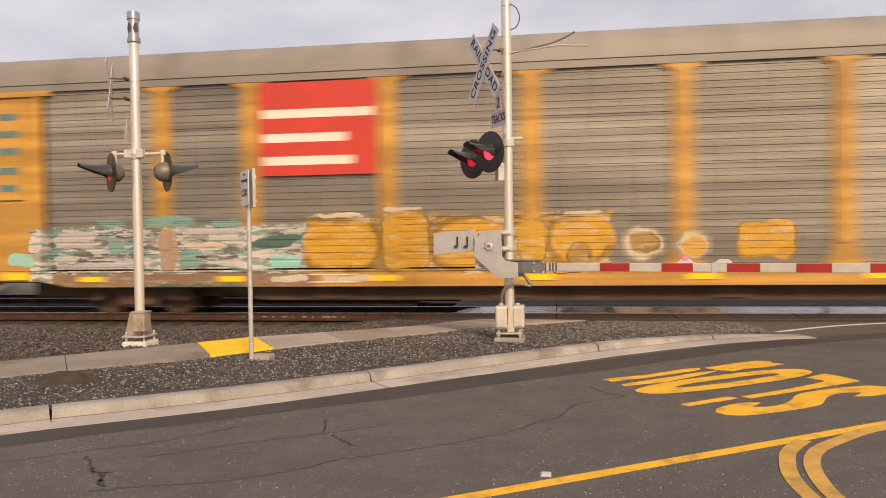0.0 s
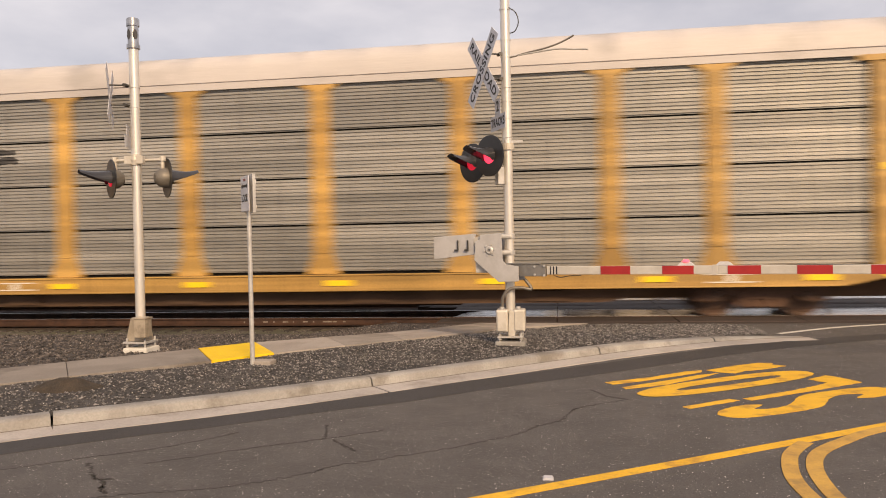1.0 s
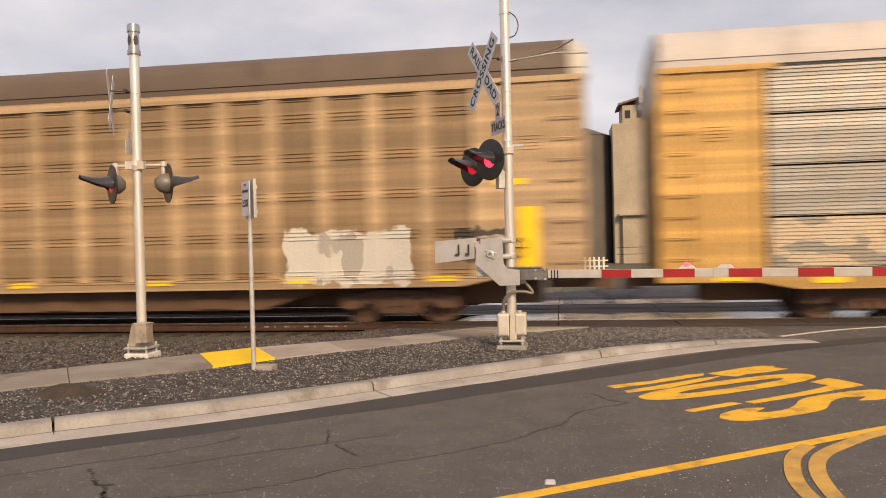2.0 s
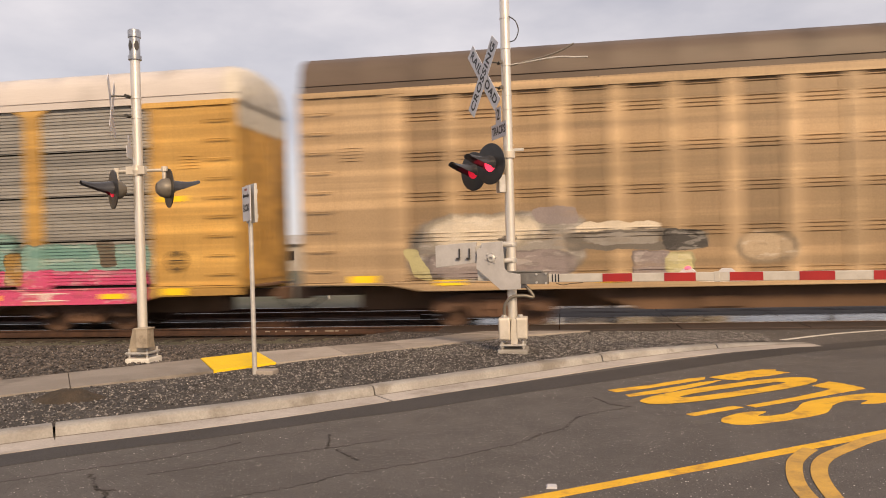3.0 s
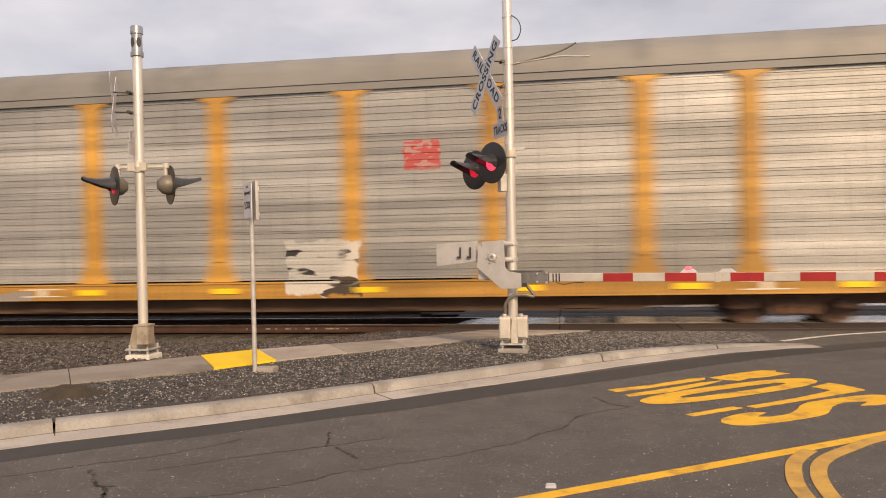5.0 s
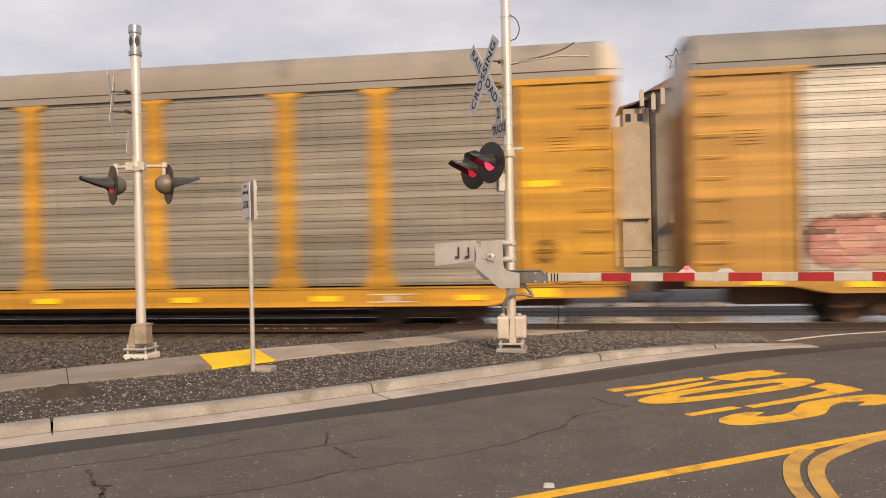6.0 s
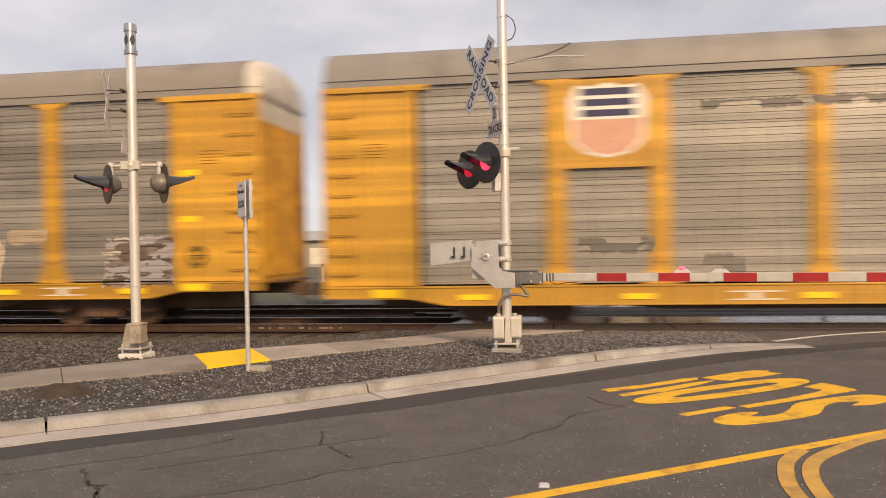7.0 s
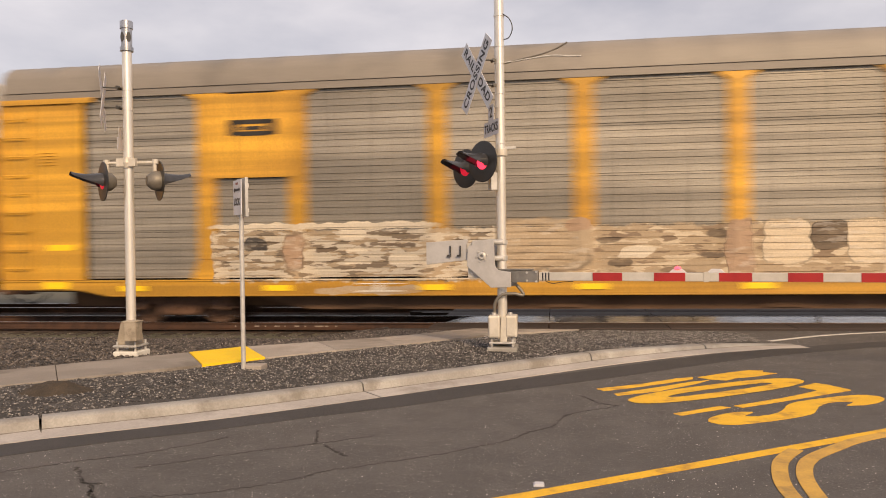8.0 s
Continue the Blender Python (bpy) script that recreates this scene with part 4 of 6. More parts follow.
    for s in (-1, 1):
        c = Vector((-1.017, 11.295, 2.913)) if s > 0 else Vector((-1.35, 12.0, 2.882))
        hn = Vector((-0.68, -0.73, 0)).normalized()
        signal_head(t, c, hn, RED_GLOW if s > 0 else RED_DIM)
        part("hanger", Geo().tube(Vector((-0.92, 11.36, 3.05)) if s > 0 else Vector((-1.25, 12.05, 3.05)), c - hn * 0.1, 0.026, seg=10), CAST_GREY, t)
    part("bell_bracket", Geo().box(X + 0.06, X + 0.23, Y - 0.03, Y + 0.02, 3.10, 3.14), GALV, t, bevel=0.004)
    part("relay_box", Geo().obox(Vector((X, Y, 2.62)) + n * 0.13, n * 0.05, r * 0.07, Vector((0, 0, 0.13))), GALV, t, bevel=0.01)
    crossbuck(t, (-1.075, 11.21, 4.17), Vector((-0.83, -0.56, 0)), Vector((0.56, -0.83, 0)))
    for zz in (4.05, 4.42):
        part("sign_bracket", Geo().tube((X, Y, zz), Vector((X, Y, zz)) + n * 0.36, 0.012, seg=8).tube(Vector((X, Y, zz)) + n * 0.10 - r * 0.05, Vector((X, Y, zz)) + n * 0.10 + r * 0.05, 0.026, seg=8), DARK_STEEL, t)
    sc = Vector((X, Y, 3.42)) + n * 0.14
    g = Geo().prism([(-0.30, -0.12), (0.30, -0.12), (0.30, 0.10), (0.11, 0.10), (0.11, 0.34), (-0.11, 0.34), (-0.11, 0.10), (-0.30, 0.10)], n * 0.004, sc, r, (0, 0, 1))
    sg = part("track_sign", g, SIGN_FACE, t, "small white sign reading 2 TRACKS")
    for text, zz, size, wide in (("2", 0.22, 0.22, 0.11), ("TRACKS", -0.01, 0.17, 0.54)):
        me = words(text, size, SIGN_INK, 1.1, 0.004, 0.001)
        w = max(q.co.x for q in me.vertices) - min(q.co.x for q in me.vertices)
        for q in me.vertices:
            q.co = sc + n * (0.006 + q.co.z) + r * q.co.x * wide / w + Vector((0, 0, zz + q.co.y))
        part("lettering", me, SIGN_INK, sg, "black letters")
    # loose wires and the loop near the top
    for pts in ([(0.07, 0, 4.37), (0.35, 0.0, 4.43), (0.6, 0.0, 4.48), (0.82, 0, 4.55), (1.0, 0, 4.64)], [(0.07, 0, 4.38), (0.4, 0, 4.42), (0.75, 0.0, 4.455), (1.0, 0, 4.44), (1.2, 0, 4.43)]):
        line = smooth_line([(X + a, Y - 0.02 + b, c) for a, b, c in pts], 6)
        part("stay_wire", Geo().path([tuple(p) for p in line], 0.013, 8), GALV if pts[-1][0] > 1.1 else LAMP_BODY, t, smooth=True)
    line = smooth_line([(X + 0.06, Y - 0.04, 5.10), (X + 0.16, Y - 0.04, 5.02), (X + 0.20, Y - 0.04, 4.88), (X + 0.15, Y - 0.04, 4.75), (X + 0.07, Y - 0.04, 4.72)], 6)
    part("cable_loop", Geo().path([tuple(p) for p in line], 0.008, 8), CABLE, t)


def light_signal():
    """The mast on the footpath, with lights facing both ways."""
    X, Y = -6.18, 10.55
    Z = verge_z(Y)
    t = thing("crossing_signal", pose(0, 0, 0), "silver crossing signal mast with hooded lights facing both ways", "crossing signal")
    part("footing", Geo().box(X - 0.19, X + 0.19, Y - 0.19, Y + 0.19, Z - 0.15, Z + 0.060), WHITE_LINE, t, "whitish concrete footing", bevel=0.02)
    part("flange", Geo().box(X - 0.19, X + 0.17, Y - 0.18, Y + 0.18, Z + 0.12, Z + 0.15), GALV, t, bevel=0.006)
    for sx in (-1, 1):
        for sy in (-1, 1):
            part("anchor_bolt", Geo().tube((X + sx * 0.14, Y + sy * 0.14, Z + 0.06), (X + sx * 0.14, Y + sy * 0.14, Z + 0.20), 0.016, seg=8), GALV, t)
    g = Geo().prism([(-0.17, 0.15), (0.15, 0.15), (0.085, 0.50), (-0.085, 0.50)], (0, 0.24, 0), (X - 0.01, Y - 0.12, Z))
    part("base_casting", g, CAST_TAN, t, "flared cast mast base", bevel=0.02)
    box = part("junction_box", Geo().box(X + 0.03, X + 0.21, Y - 0.25, Y - 0.06, Z + 0.22, Z + 0.49), CAST_TAN, t, "tan-grey junction box with a lid", bevel=0.012)
    part("lid", Geo().box(X + 0.02, X + 0.22, Y - 0.26, Y - 0.05, Z + 0.49, Z + 0.51), CAST_TAN, box, bevel=0.004)
    g = Geo().tube((X, Y, Z + 0.15), (X, Y, 4.62), 0.070, 0.070, seg=28)
    for zz in (1.18, 3.73, 4.02):
        g.tube((X, Y, zz), (X, Y, zz + 0.02), 0.077, seg=28)
    part("mast", g, ALUMINIUM, t, "bright aluminium tube", smooth=True)
    g = Geo().tube((X, Y, 4.60), (X, Y, 4.66), 0.095, seg=28).tube((X, Y, 4.66), (X, Y, 5.03), 0.078, seg=28).tube((X, Y, 4.93), (X, Y, 5.03), 0.092, seg=28).tube((X, Y, 5.025), (X, Y, 5.045), 0.08, seg=28)
    cap = part("mast_cap", g, CAP_STEEL, t, "galvanised slip collar with a hand hole", smooth=True)
    oval = [(0.034 * math.cos(k * math.pi / 8), 0.075 * math.sin(k * math.pi / 8)) for k in range(16)]
    for a in (-112, -38):
        out, side = Vector((math.cos(radians(a)), math.sin(radians(a)), 0)), Vector((-math.sin(radians(a)), math.cos(radians(a)), 0))
        part("hand_hole", Geo().prism(oval, out * 0.012, Vector((X, Y, 4.80)) + out * 0.068, side, (0, 0, 1)), DARK_STEEL, cap)
    hub = Vector((X, Y, 2.96))
    r = Vector((0.995, 0.10, 0))
    part("crossarm", Geo().lathe([(0.0, -0.09), (0.06, -0.08), (0.075, 0.0), (0.06, 0.08), (0.0, 0.09)], hub + Vector((0, -0.03, 0)), (0, 0, 1), 20).tube(hub - r * 0.36, hub + r * 0.42, 0.022, seg=12).obox(hub + Vector((0, -0.05, 0)), r * 0.14, Vector((0, 0.04, 0)), Vector((0, 0, 0.06))), CAST_GREY, t, bevel=0.006)
    for s, n, m in ((-0.33, Vector((-0.70, -0.71, 0)), RED_DIM), (0.40, Vector((0.74, 0.67, 0)), RED_LENS)):
        c = hub + r * s + n.normalized() * 0.06 + Vector((0, 0, -0.27))
        signal_head(t, c, n, m, 0.29)
        part("hanger", Geo().tube(hub + r * s * 0.98, hub + r * s * 0.98 + Vector((0, 0, -0.18)), 0.030, seg=10).tube(hub + r * s + Vector((0, 0, -0.02)), hub + r * s + Vector((0, 0, 0.05)), 0.045, seg=12), CAST_GREY, t)
    n2 = Vector((-0.905, -0.425, 0))
    crossbuck(t, Vector((X, Y, 3.89)) + n2 * 0.33, n2, Vector((0.425, -0.905, 0)), False, 0.84)
    for zz in (3.77, 4.06):
        part("sign_bracket", Geo().tube((X, Y, zz), Vector((X, Y, zz)) + n2 * 0.36, 0.012, seg=8).tube(Vector((X, Y, zz)) + n2 * 0.12 + Vector((0, -0.05, 0)), Vector((X, Y, zz)) + n2 * 0.12 + Vector((0, 0.05, 0)), 0.028, seg=8), DARK_STEEL, t)
    u = Vector((0.30, -0.95, 0)).normalized()
    nn = Vector((-0.95, -0.30, 0)).normalized()
    g = Geo().prism([(-0.18, -0.12), (0.18, -0.12), (0.18, 0.06), (0.08, 0.06), (0.08, 0.22), (-0.08, 0.22), (-0.08, 0.06), (-0.18, 0.06)], nn * 0.004, Vector((X, Y, 3.26)) + nn * 0.11, u, (0, 0, 1))
    part("track_sign", g, SIGN_FACE, t, "small white sign below the crossed blades")


def post_sign():
    """The thin post with a small sign box."""
    X, Y = -3.99, 9.46
    Z = verge_z(Y)
    t = thing("sign_post", pose(0, 0, 0), "thin galvanised post with a small white LOOK sign", "sign")
    part("footing", Geo().box(X - 0.03, X + 0.25, Y - 0.02, Y + 0.2, Z - 0.1, Z + 0.03), CONCRETE_WALK, t, bevel=0.015)
    part("post", Geo().tube((X, Y, Z - 0.02), (X, Y, 2.12), 0.030, seg=18), GALV, t, smooth=True)
    n, r = Vector((-0.77, -0.64, 0)), Vector((0.64, -0.77, 0))
    c = Vector((X, Y, 2.34))
    board = part("board", Geo().obox(c + n * 0.045, r * 0.17, n * 0.006, Vector((0, 0, 0.225))), SIGN_FACE, t, "white sign board with a black arrow and LOOK", bevel=0.004)
    ink = Geo().prism([(-0.13, 0.10), (-0.085, 0.135), (-0.085, 0.115), (0.085, 0.115), (0.085, 0.135), (0.13, 0.10), (0.085, 0.065), (0.085, 0.085), (-0.085, 0.085), (-0.085, 0.065)], n * 0.002, c + n * 0.052, r, (0, 0, 1))
    part("arrow", ink, SIGN_INK, board, "black double arrow")
    part("mark", Geo().obox(c + n * 0.053 + Vector((0, 0, 0.18)), r * 0.05, n * 0.001, Vector((0, 0, 0.014))), DECAL_FADED, board)
    me = words("LOOK", 0.13, SIGN_INK, 1.05, 0.003, 0.001)
    wide = max(q.co.x for q in me.vertices) - min(q.co.x for q in me.vertices)
    for q in me.vertices:
        q.co = c + n * (0.053 + q.co.z) + r * q.co.x * 0.25 / wide + Vector((0, 0, -0.06 + q.co.y))
    part("lettering", me, SIGN_INK, board, "black letters")
    frame_geo = Geo().obox(c - n * 0.02, r * 0.185, n * 0.02, Vector((0, 0, 0.25)))
    part("back_box", frame_geo, GALV, t, bevel=0.006)
    for z0 in (0.15, -0.17):
        part("clip", Geo().obox(c - n * 0.045 + r * 0.12 + Vector((0, 0, z0)), r * 0.03, n * 0.012, Vector((0, 0, 0.025))), ALUMINIUM, t)


# ---------------------------------------------------------------- the train
PITCH, SPEED, CAR0 = 31.20, 23.555, 0.955
HALF = 14.9
POSTS = (1.54, 4.62, 7.73, 9.83)
END_X = 12.74


def spray_group():
    """One sprayed shape: a leaning rounded patch with a darker rim and lighter strokes, laid over the base."""
    nt = bpy.data.node_groups.new("sprayed_shape", "ShaderNodeTree")
    for key in ("Base", "Paint"):
        nt.interface.new_socket(key, in_out="INPUT", socket_type="NodeSocketColor")
    for key in ("X", "Z", "Middle X", "Middle Z", "Over W", "Over H", "Lean", "Square", "Letter", "Cover", "Strokes", "Shade", "Rim", "Bare"):
        nt.interface.new_socket(key, in_out="INPUT", socket_type="NodeSocketFloat")
    nt.interface.new_socket("Colour", in_out="OUTPUT", socket_type="NodeSocketColor")
    nt.interface.new_socket("Bare", in_out="OUTPUT", socket_type="NodeSocketFloat")
    i, o = nt.nodes.new("NodeGroupInput").outputs, nt.nodes.new("NodeGroupOutput").inputs
    rise = math_node(nt, "SUBTRACT", i["Z"], i["Middle Z"])
    along = math_node(nt, "ADD", math_node(nt, "SUBTRACT", i["X"], i["Middle X"]), math_node(nt, "MULTIPLY", rise, i["Lean"]))
    a = math_node(nt, "POWER", math_node(nt, "ABSOLUTE", math_node(nt, "MULTIPLY", along, i["Over W"])), i["Square"])
    b = math_node(nt, "POWER", math_node(nt, "ABSOLUTE", math_node(nt, "MULTIPLY", rise, i["Over H"])), i["Square"])
    edge = math_node(nt, "ADD", a, b)
    inside = math_node(nt, "SUBTRACT", 1.0, step_node(nt, edge, 0.72, 1.28))
    dark = mixer(nt, 1.0, i["Paint"], (0.5,) * 3, "MULTIPLY")
    light = mixer(nt, 0.25, i["Paint"], (0.75, 0.72, 0.68))
    ink = mixer(nt, math_node(nt, "MULTIPLY", math_node(nt, "MULTIPLY", i["Strokes"], 0.8), i["Letter"]), i["Paint"], light)
    ink = mixer(nt, math_node(nt, "MULTIPLY", math_node(nt, "MULTIPLY", step_node(nt, edge, 0.45, 0.80), i["Rim"]), i["Letter"]), ink, dark)
    ink = mixer(nt, math_node(nt, "MULTIPLY", math_node(nt, "MULTIPLY", i["Shade"], 0.35), i["Letter"]), ink, dark)
    laid = math_node(nt, "MULTIPLY", inside, i["Cover"])
    nt.links.new(mixer(nt, laid, i["Base"], ink), o["Colour"])
    nt.links.new(math_node(nt, "MULTIPLY", i["Bare"], math_node(nt, "SUBTRACT", 1.0, laid)), o["Bare"])
    return nt


SPRAY = spray_group()


def paint(name, c1, c2, rough, metal, car, tags, shapes=(), stretch=(0.25, 1, 1), fine=26.0, streak=0.35):
    """Weathered sheet with sprayed patches; tags are (x0, x1, z0, z1, colours, size)."""
    m, nt, p = bsdf(name)
    tc = nt.nodes.new("ShaderNodeTexCoord")
    tc.object = car
    vec = tc.outputs["Object"]
    sep = nt.nodes.new("ShaderNodeSeparateXYZ")
    nt.links.new(vec, sep.inputs[0])
    sx, sz = sep.outputs[0], sep.outputs[2]
    big = noise_node(nt, vec, 0.8, 5.0, 0.6, stretch)
    col = mixer(nt, step_node(nt, big, 0.35, 0.65), c1, c2)
    run = noise_node(nt, vec, 1.6, 5.0, 0.65, (2.2, 2.2, 0.16))
    col = mixer(nt, math_node(nt, "MULTIPLY", step_node(nt, run, 0.48, 0.75), streak * 0.6), col, tuple(v * 0.45 for v in c2))
    band = noise_node(nt, vec, 1.5, 3.0, 0.55, (0.05, 1.0, 2.6))
    col = mixer(nt, step_node(nt, band, 0.40, 0.68), mixer(nt, 1.0, col, (0.80,) * 3, "MULTIPLY"), mixer(nt, 1.0, col, (1.20,) * 3, "MULTIPLY"))
    rnd = nt.nodes.new("ShaderNodeObjectInfo").outputs["Random"]
    v = math_node(nt, "MULTIPLY_ADD", rnd, 0.30, 0.85)
    cb = nt.nodes.new("ShaderNodeCombineXYZ")
    for k in range(3):
        nt.links.new(v, cb.inputs[k])
    col = mixer(nt, 1.0, col, cb.outputs[0], "MULTIPLY")
    for i, (x0, x1, z0, z1, cols, size) in enumerate(tags):
        wob = noise_node(nt, vec, 1.1 / size, 2.0, 0.5)
        wob2 = noise_node(nt, vec, 1.7 / size + 0.1 * i, 2.0, 0.5, (1, 1, 1.4))
        dx = math_node(nt, "MULTIPLY_ADD", wob, 1.1 * size, -0.55 * size)
        dz = math_node(nt, "MULTIPLY_ADD", wob2, 0.7 * size, -0.35 * size)
        px, pz = math_node(nt, "ADD", sx, dx), math_node(nt, "ADD", sz, dz)
        e = 0.04
        k = math_node(nt, "MULTIPLY", math_node(nt, "MULTIPLY", step_node(nt, px, x0 - e, x0 + e), math_node(nt, "SUBTRACT", 1.0, step_node(nt, px, x1 - e, x1 + e))),
                      math_node(nt, "MULTIPLY", step_node(nt, pz, z0 - e, z0 + e), math_node(nt, "SUBTRACT", 1.0, step_node(nt, pz, z1 - e, z1 + e))))
        face = cols[0]
        for j, c in enumerate(cols[1:]):
            blocky = size >= 0.7
            blot = noise_node(nt, vec, (0.9 + 0.23 * j) / size, 2.0, 0.5, (1.3, 1.0, 0.7 + 0.1 * j) if blocky else (0.5, 1.0, 1.7 + 0.3 * j))
            face = mixer(nt, step_node(nt, blot, 0.56 if blocky else 0.52 - 0.01 * j, 0.58 if blocky else 0.56 - 0.01 * j), face, c)
        col = mixer(nt, math_node(nt, "MULTIPLY", k, 0.93), col, face)
    if shapes:
        wave_x = math_node(nt, "MULTIPLY_ADD", noise_node(nt, vec, 2.6, 3.0, 0.55), 0.36, -0.18)
        wave_z = math_node(nt, "MULTIPLY_ADD", noise_node(nt, vec, 2.1, 3.0, 0.55, (1, 1, 1.3)), 0.22, -0.11)
        gx, gz = math_node(nt, "ADD", sx, wave_x), math_node(nt, "ADD", sz, wave_z)
        thin = step_node(nt, noise_node(nt, vec, 2.4, 5.0, 0.7, (0.45, 1.0, 2.2)), 0.34, 0.52)
        strokes = step_node(nt, noise_node(nt, vec, 1.9, 3.0, 0.6, (0.8, 1.0, 3.2)), 0.54, 0.60)
        shade = step_node(nt, noise_node(nt, vec, 2.3, 3.0, 0.6, (0.7, 1.0, 3.6)), 0.55, 0.62)
        rim_amount = step_node(nt, noise_node(nt, vec, 1.3, 2.0, 0.5), 0.40, 0.55)
        bare = math_node(nt, "ADD", 0.0, 1.0)
        cover = math_node(nt, "MULTIPLY_ADD", thin, 0.34, 0.63)
    for x, z, w, h, lean, square, c in shapes:
        n = nt.nodes.new("ShaderNodeGroup")
        n.node_tree = SPRAY
        big = h > 0.42 and w > 0.5
        for key, value in (("Middle X", x), ("Middle Z", z), ("Over W", 2 / w), ("Over H", 2 / h), ("Lean", -lean), ("Square", square), ("Letter", 1.0 if big else 0.0), ("Paint", (*c, 1))):
            n.inputs[key].default_value = value
        for key, value in (("Base", col), ("X", gx), ("Z", gz), ("Cover", cover), ("Strokes", strokes), ("Shade", shade), ("Rim", rim_amount), ("Bare", bare)):
            nt.links.new(value, n.inputs[key])
        col, bare = n.outputs["Colour"], n.outputs["Bare"]
    finish(nt, p, vec, col, rough, metal, fine, 0.08, 0.004, 0.12)
    if shapes and metal:
        nt.links.new(math_node(nt, "MULTIPLY", bare, metal), p.inputs["Metallic"])
    return m


def sheet(w, h, style):
    """A side screen of horizontal ribs, facing -y."""
    pitch, deep = {"fine": (0.078, 0.027), "broad": (0.146, 0.015)}[style]
    n = max(3, round(h / pitch))
    pr = []
    for k in range(n):
        z = h * k / n
        s = h / n
        d = deep * (1.0 if style == "fine" or k % 2 else 1.25)
        pr += [(z, d), (z + 0.26 * s, d), (z + 0.34 * s, 0.0), (z + 0.90 * s, 0.0)]
    pr.append((h, deep))
    vs = []
    for z, d in pr:
        vs += [(-w / 2, d, z), (w / 2, d, z)]
    g = Geo().add(vs, [(2 * k, 2 * k + 1, 2 * k + 3, 2 * k + 2) for k in range(len(pr) - 1)])
    m = len(pr)
    g.add([(-w / 2, 0.07, 0), (w / 2, 0.07, 0), (w / 2, 0.07, h), (-w / 2, 0.07, h)], [(3, 2, 1, 0)])
    return g


def side_post(z0, z1):
    """A wide pressed post with a cap and a spread foot, facing -y."""
    g = Geo()
    out = [(-0.36, z0), (0.36, z0), (0.34, z0 + 0.12), (0.215, z0 + 0.42), (0.205, z1 - 0.16), (0.40, z1 - 0.05), (0.42, z1), (-0.42, z1), (-0.40, z1 - 0.05), (-0.205, z1 - 0.16), (-0.215, z0 + 0.42), (-0.34, z0 + 0.12)]
    g.prism(out, (0, 0.10, 0), (0, -0.05, 0))
    g.box(-0.11, 0.11, -0.075, -0.05, z0 + 0.45, z1 - 0.18)
    return g


ROOF = [(1.53, 5.175), (1.555, 5.18), (1.555, 5.325), (1.515, 5.33), (1.515, 5.348), (1.545, 5.352), (1.515, 5.66), (1.38, 5.87), (1.12, 6.02), (0.62, 6.10), (0.0, 6.13)]


def truck(parent, x, m_steel, m_tread):
    """A two-axle truck: frames, bolster, springs, wheels."""
    t = part("truck", Geo().box(x - 0.22, x + 0.22, -1.15, 1.15, 0.38, 0.62), m_steel, parent, "rusty brown two-axle truck", bevel=0.02)
    for s in (-1, 1):
        y = s * 1.02
        prof = [(-1.32, 0.36), (-1.05, 0.30), (-0.92, 0.44), (-0.62, 0.46), (-0.42, 0.20), (0.42, 0.20), (0.62, 0.46), (0.92, 0.44), (1.05, 0.30), (1.32, 0.36), (1.30, 0.60), (0.95, 0.66), (0.45, 0.74), (-0.45, 0.74), (-0.95, 0.66), (-1.30, 0.60)]
        part("side_frame", Geo().prism(prof, (0, 0.14, 0), (x, y - 0.07, 0)), m_steel, t, bevel=0.015)
        for k in (-0.24, 0, 0.24):
            part("spring", Geo().tube((x + k, y - s * -0.08, 0.24), (x + k, y - s * -0.08, 0.52), 0.075, seg=12), m_steel, t)
        for k in (-0.88, 0.88):
            part("bearing_cap", Geo().lathe([(0.0, 0.10), (0.09, 0.09), (0.11, 0.06), (0.11, -0.05)], (x + k, y + s * 0.06, 0.43), (0, s, 0), 16), m_tread, t)
    for k in (-0.88, 0.88):
        g = Geo().tube((x + k, -1.0, 0.43), (x + k, 1.0, 0.43), 0.08, seg=14)
        axle = part("wheelset", g, m_steel, t, smooth=True)
        for s in (-1, 1):
            part("wheel", Geo().lathe([(0.08, -0.06), (0.16, -0.075), (0.34, -0.02), (0.36, -0.065), (0.43, -0.065), (0.43, 0.05), (0.455, 0.06), (0.455, 0.08), (0.36, 0.08), (0.34, 0.02), (0.16, 0.03), (0.08, 0.07)], (x + k, s * 0.755, 0.43), (0, -s, 0), 28), [m_tread], axle, smooth=True)


def both_sides(name, me, mtl, parent, x, z, y=-1.48, label=""):
    a = part(name, me, mtl, parent, label, at=pose(x, y, z))
    part(name, me, mtl, parent, label, at=pose(x, -y, z, 0, 0, 180))
    return a


UNDER = mat("underframe_grime", (0.17, 0.10, 0.06), (0.12, 0.07, 0.042), 0.85, 0.1, 1.5, 25, 0.3, 0.01)
TRUCK_STEEL = mat("truck_rust", (0.17, 0.095, 0.062), (0.115, 0.066, 0.044), 0.8, 0.2, 3, 30, 0.3, 0.008)
TREAD = mat("wheel_steel", (0.15, 0.088, 0.06), (0.11, 0.065, 0.045), 0.6, 0.2, 3, 30, 0.2, 0.006)
# near-black colour stands in for the shaded inside of a car, through gaps
GAP_SHADE = mat("gap_shade", (0.025, 0.020, 0.016), None, 0.9, 0, 2, 20, 0)
REFLECT = mat("reflector_yellow", (0.95, 0.64, 0.010), (0.90, 0.58, 0.010), 0.4, 0, 4, 60, 0.02, grain=0.05)
CAP_WHITE = mat("end_cap_white", (0.66, 0.62, 0.56), (0.54, 0.50, 0.44), 0.55, 0, 1.6, 30, 0.1, 0.004, stain=(0.30, 0.27, 0.23), stain_scale=2.2)
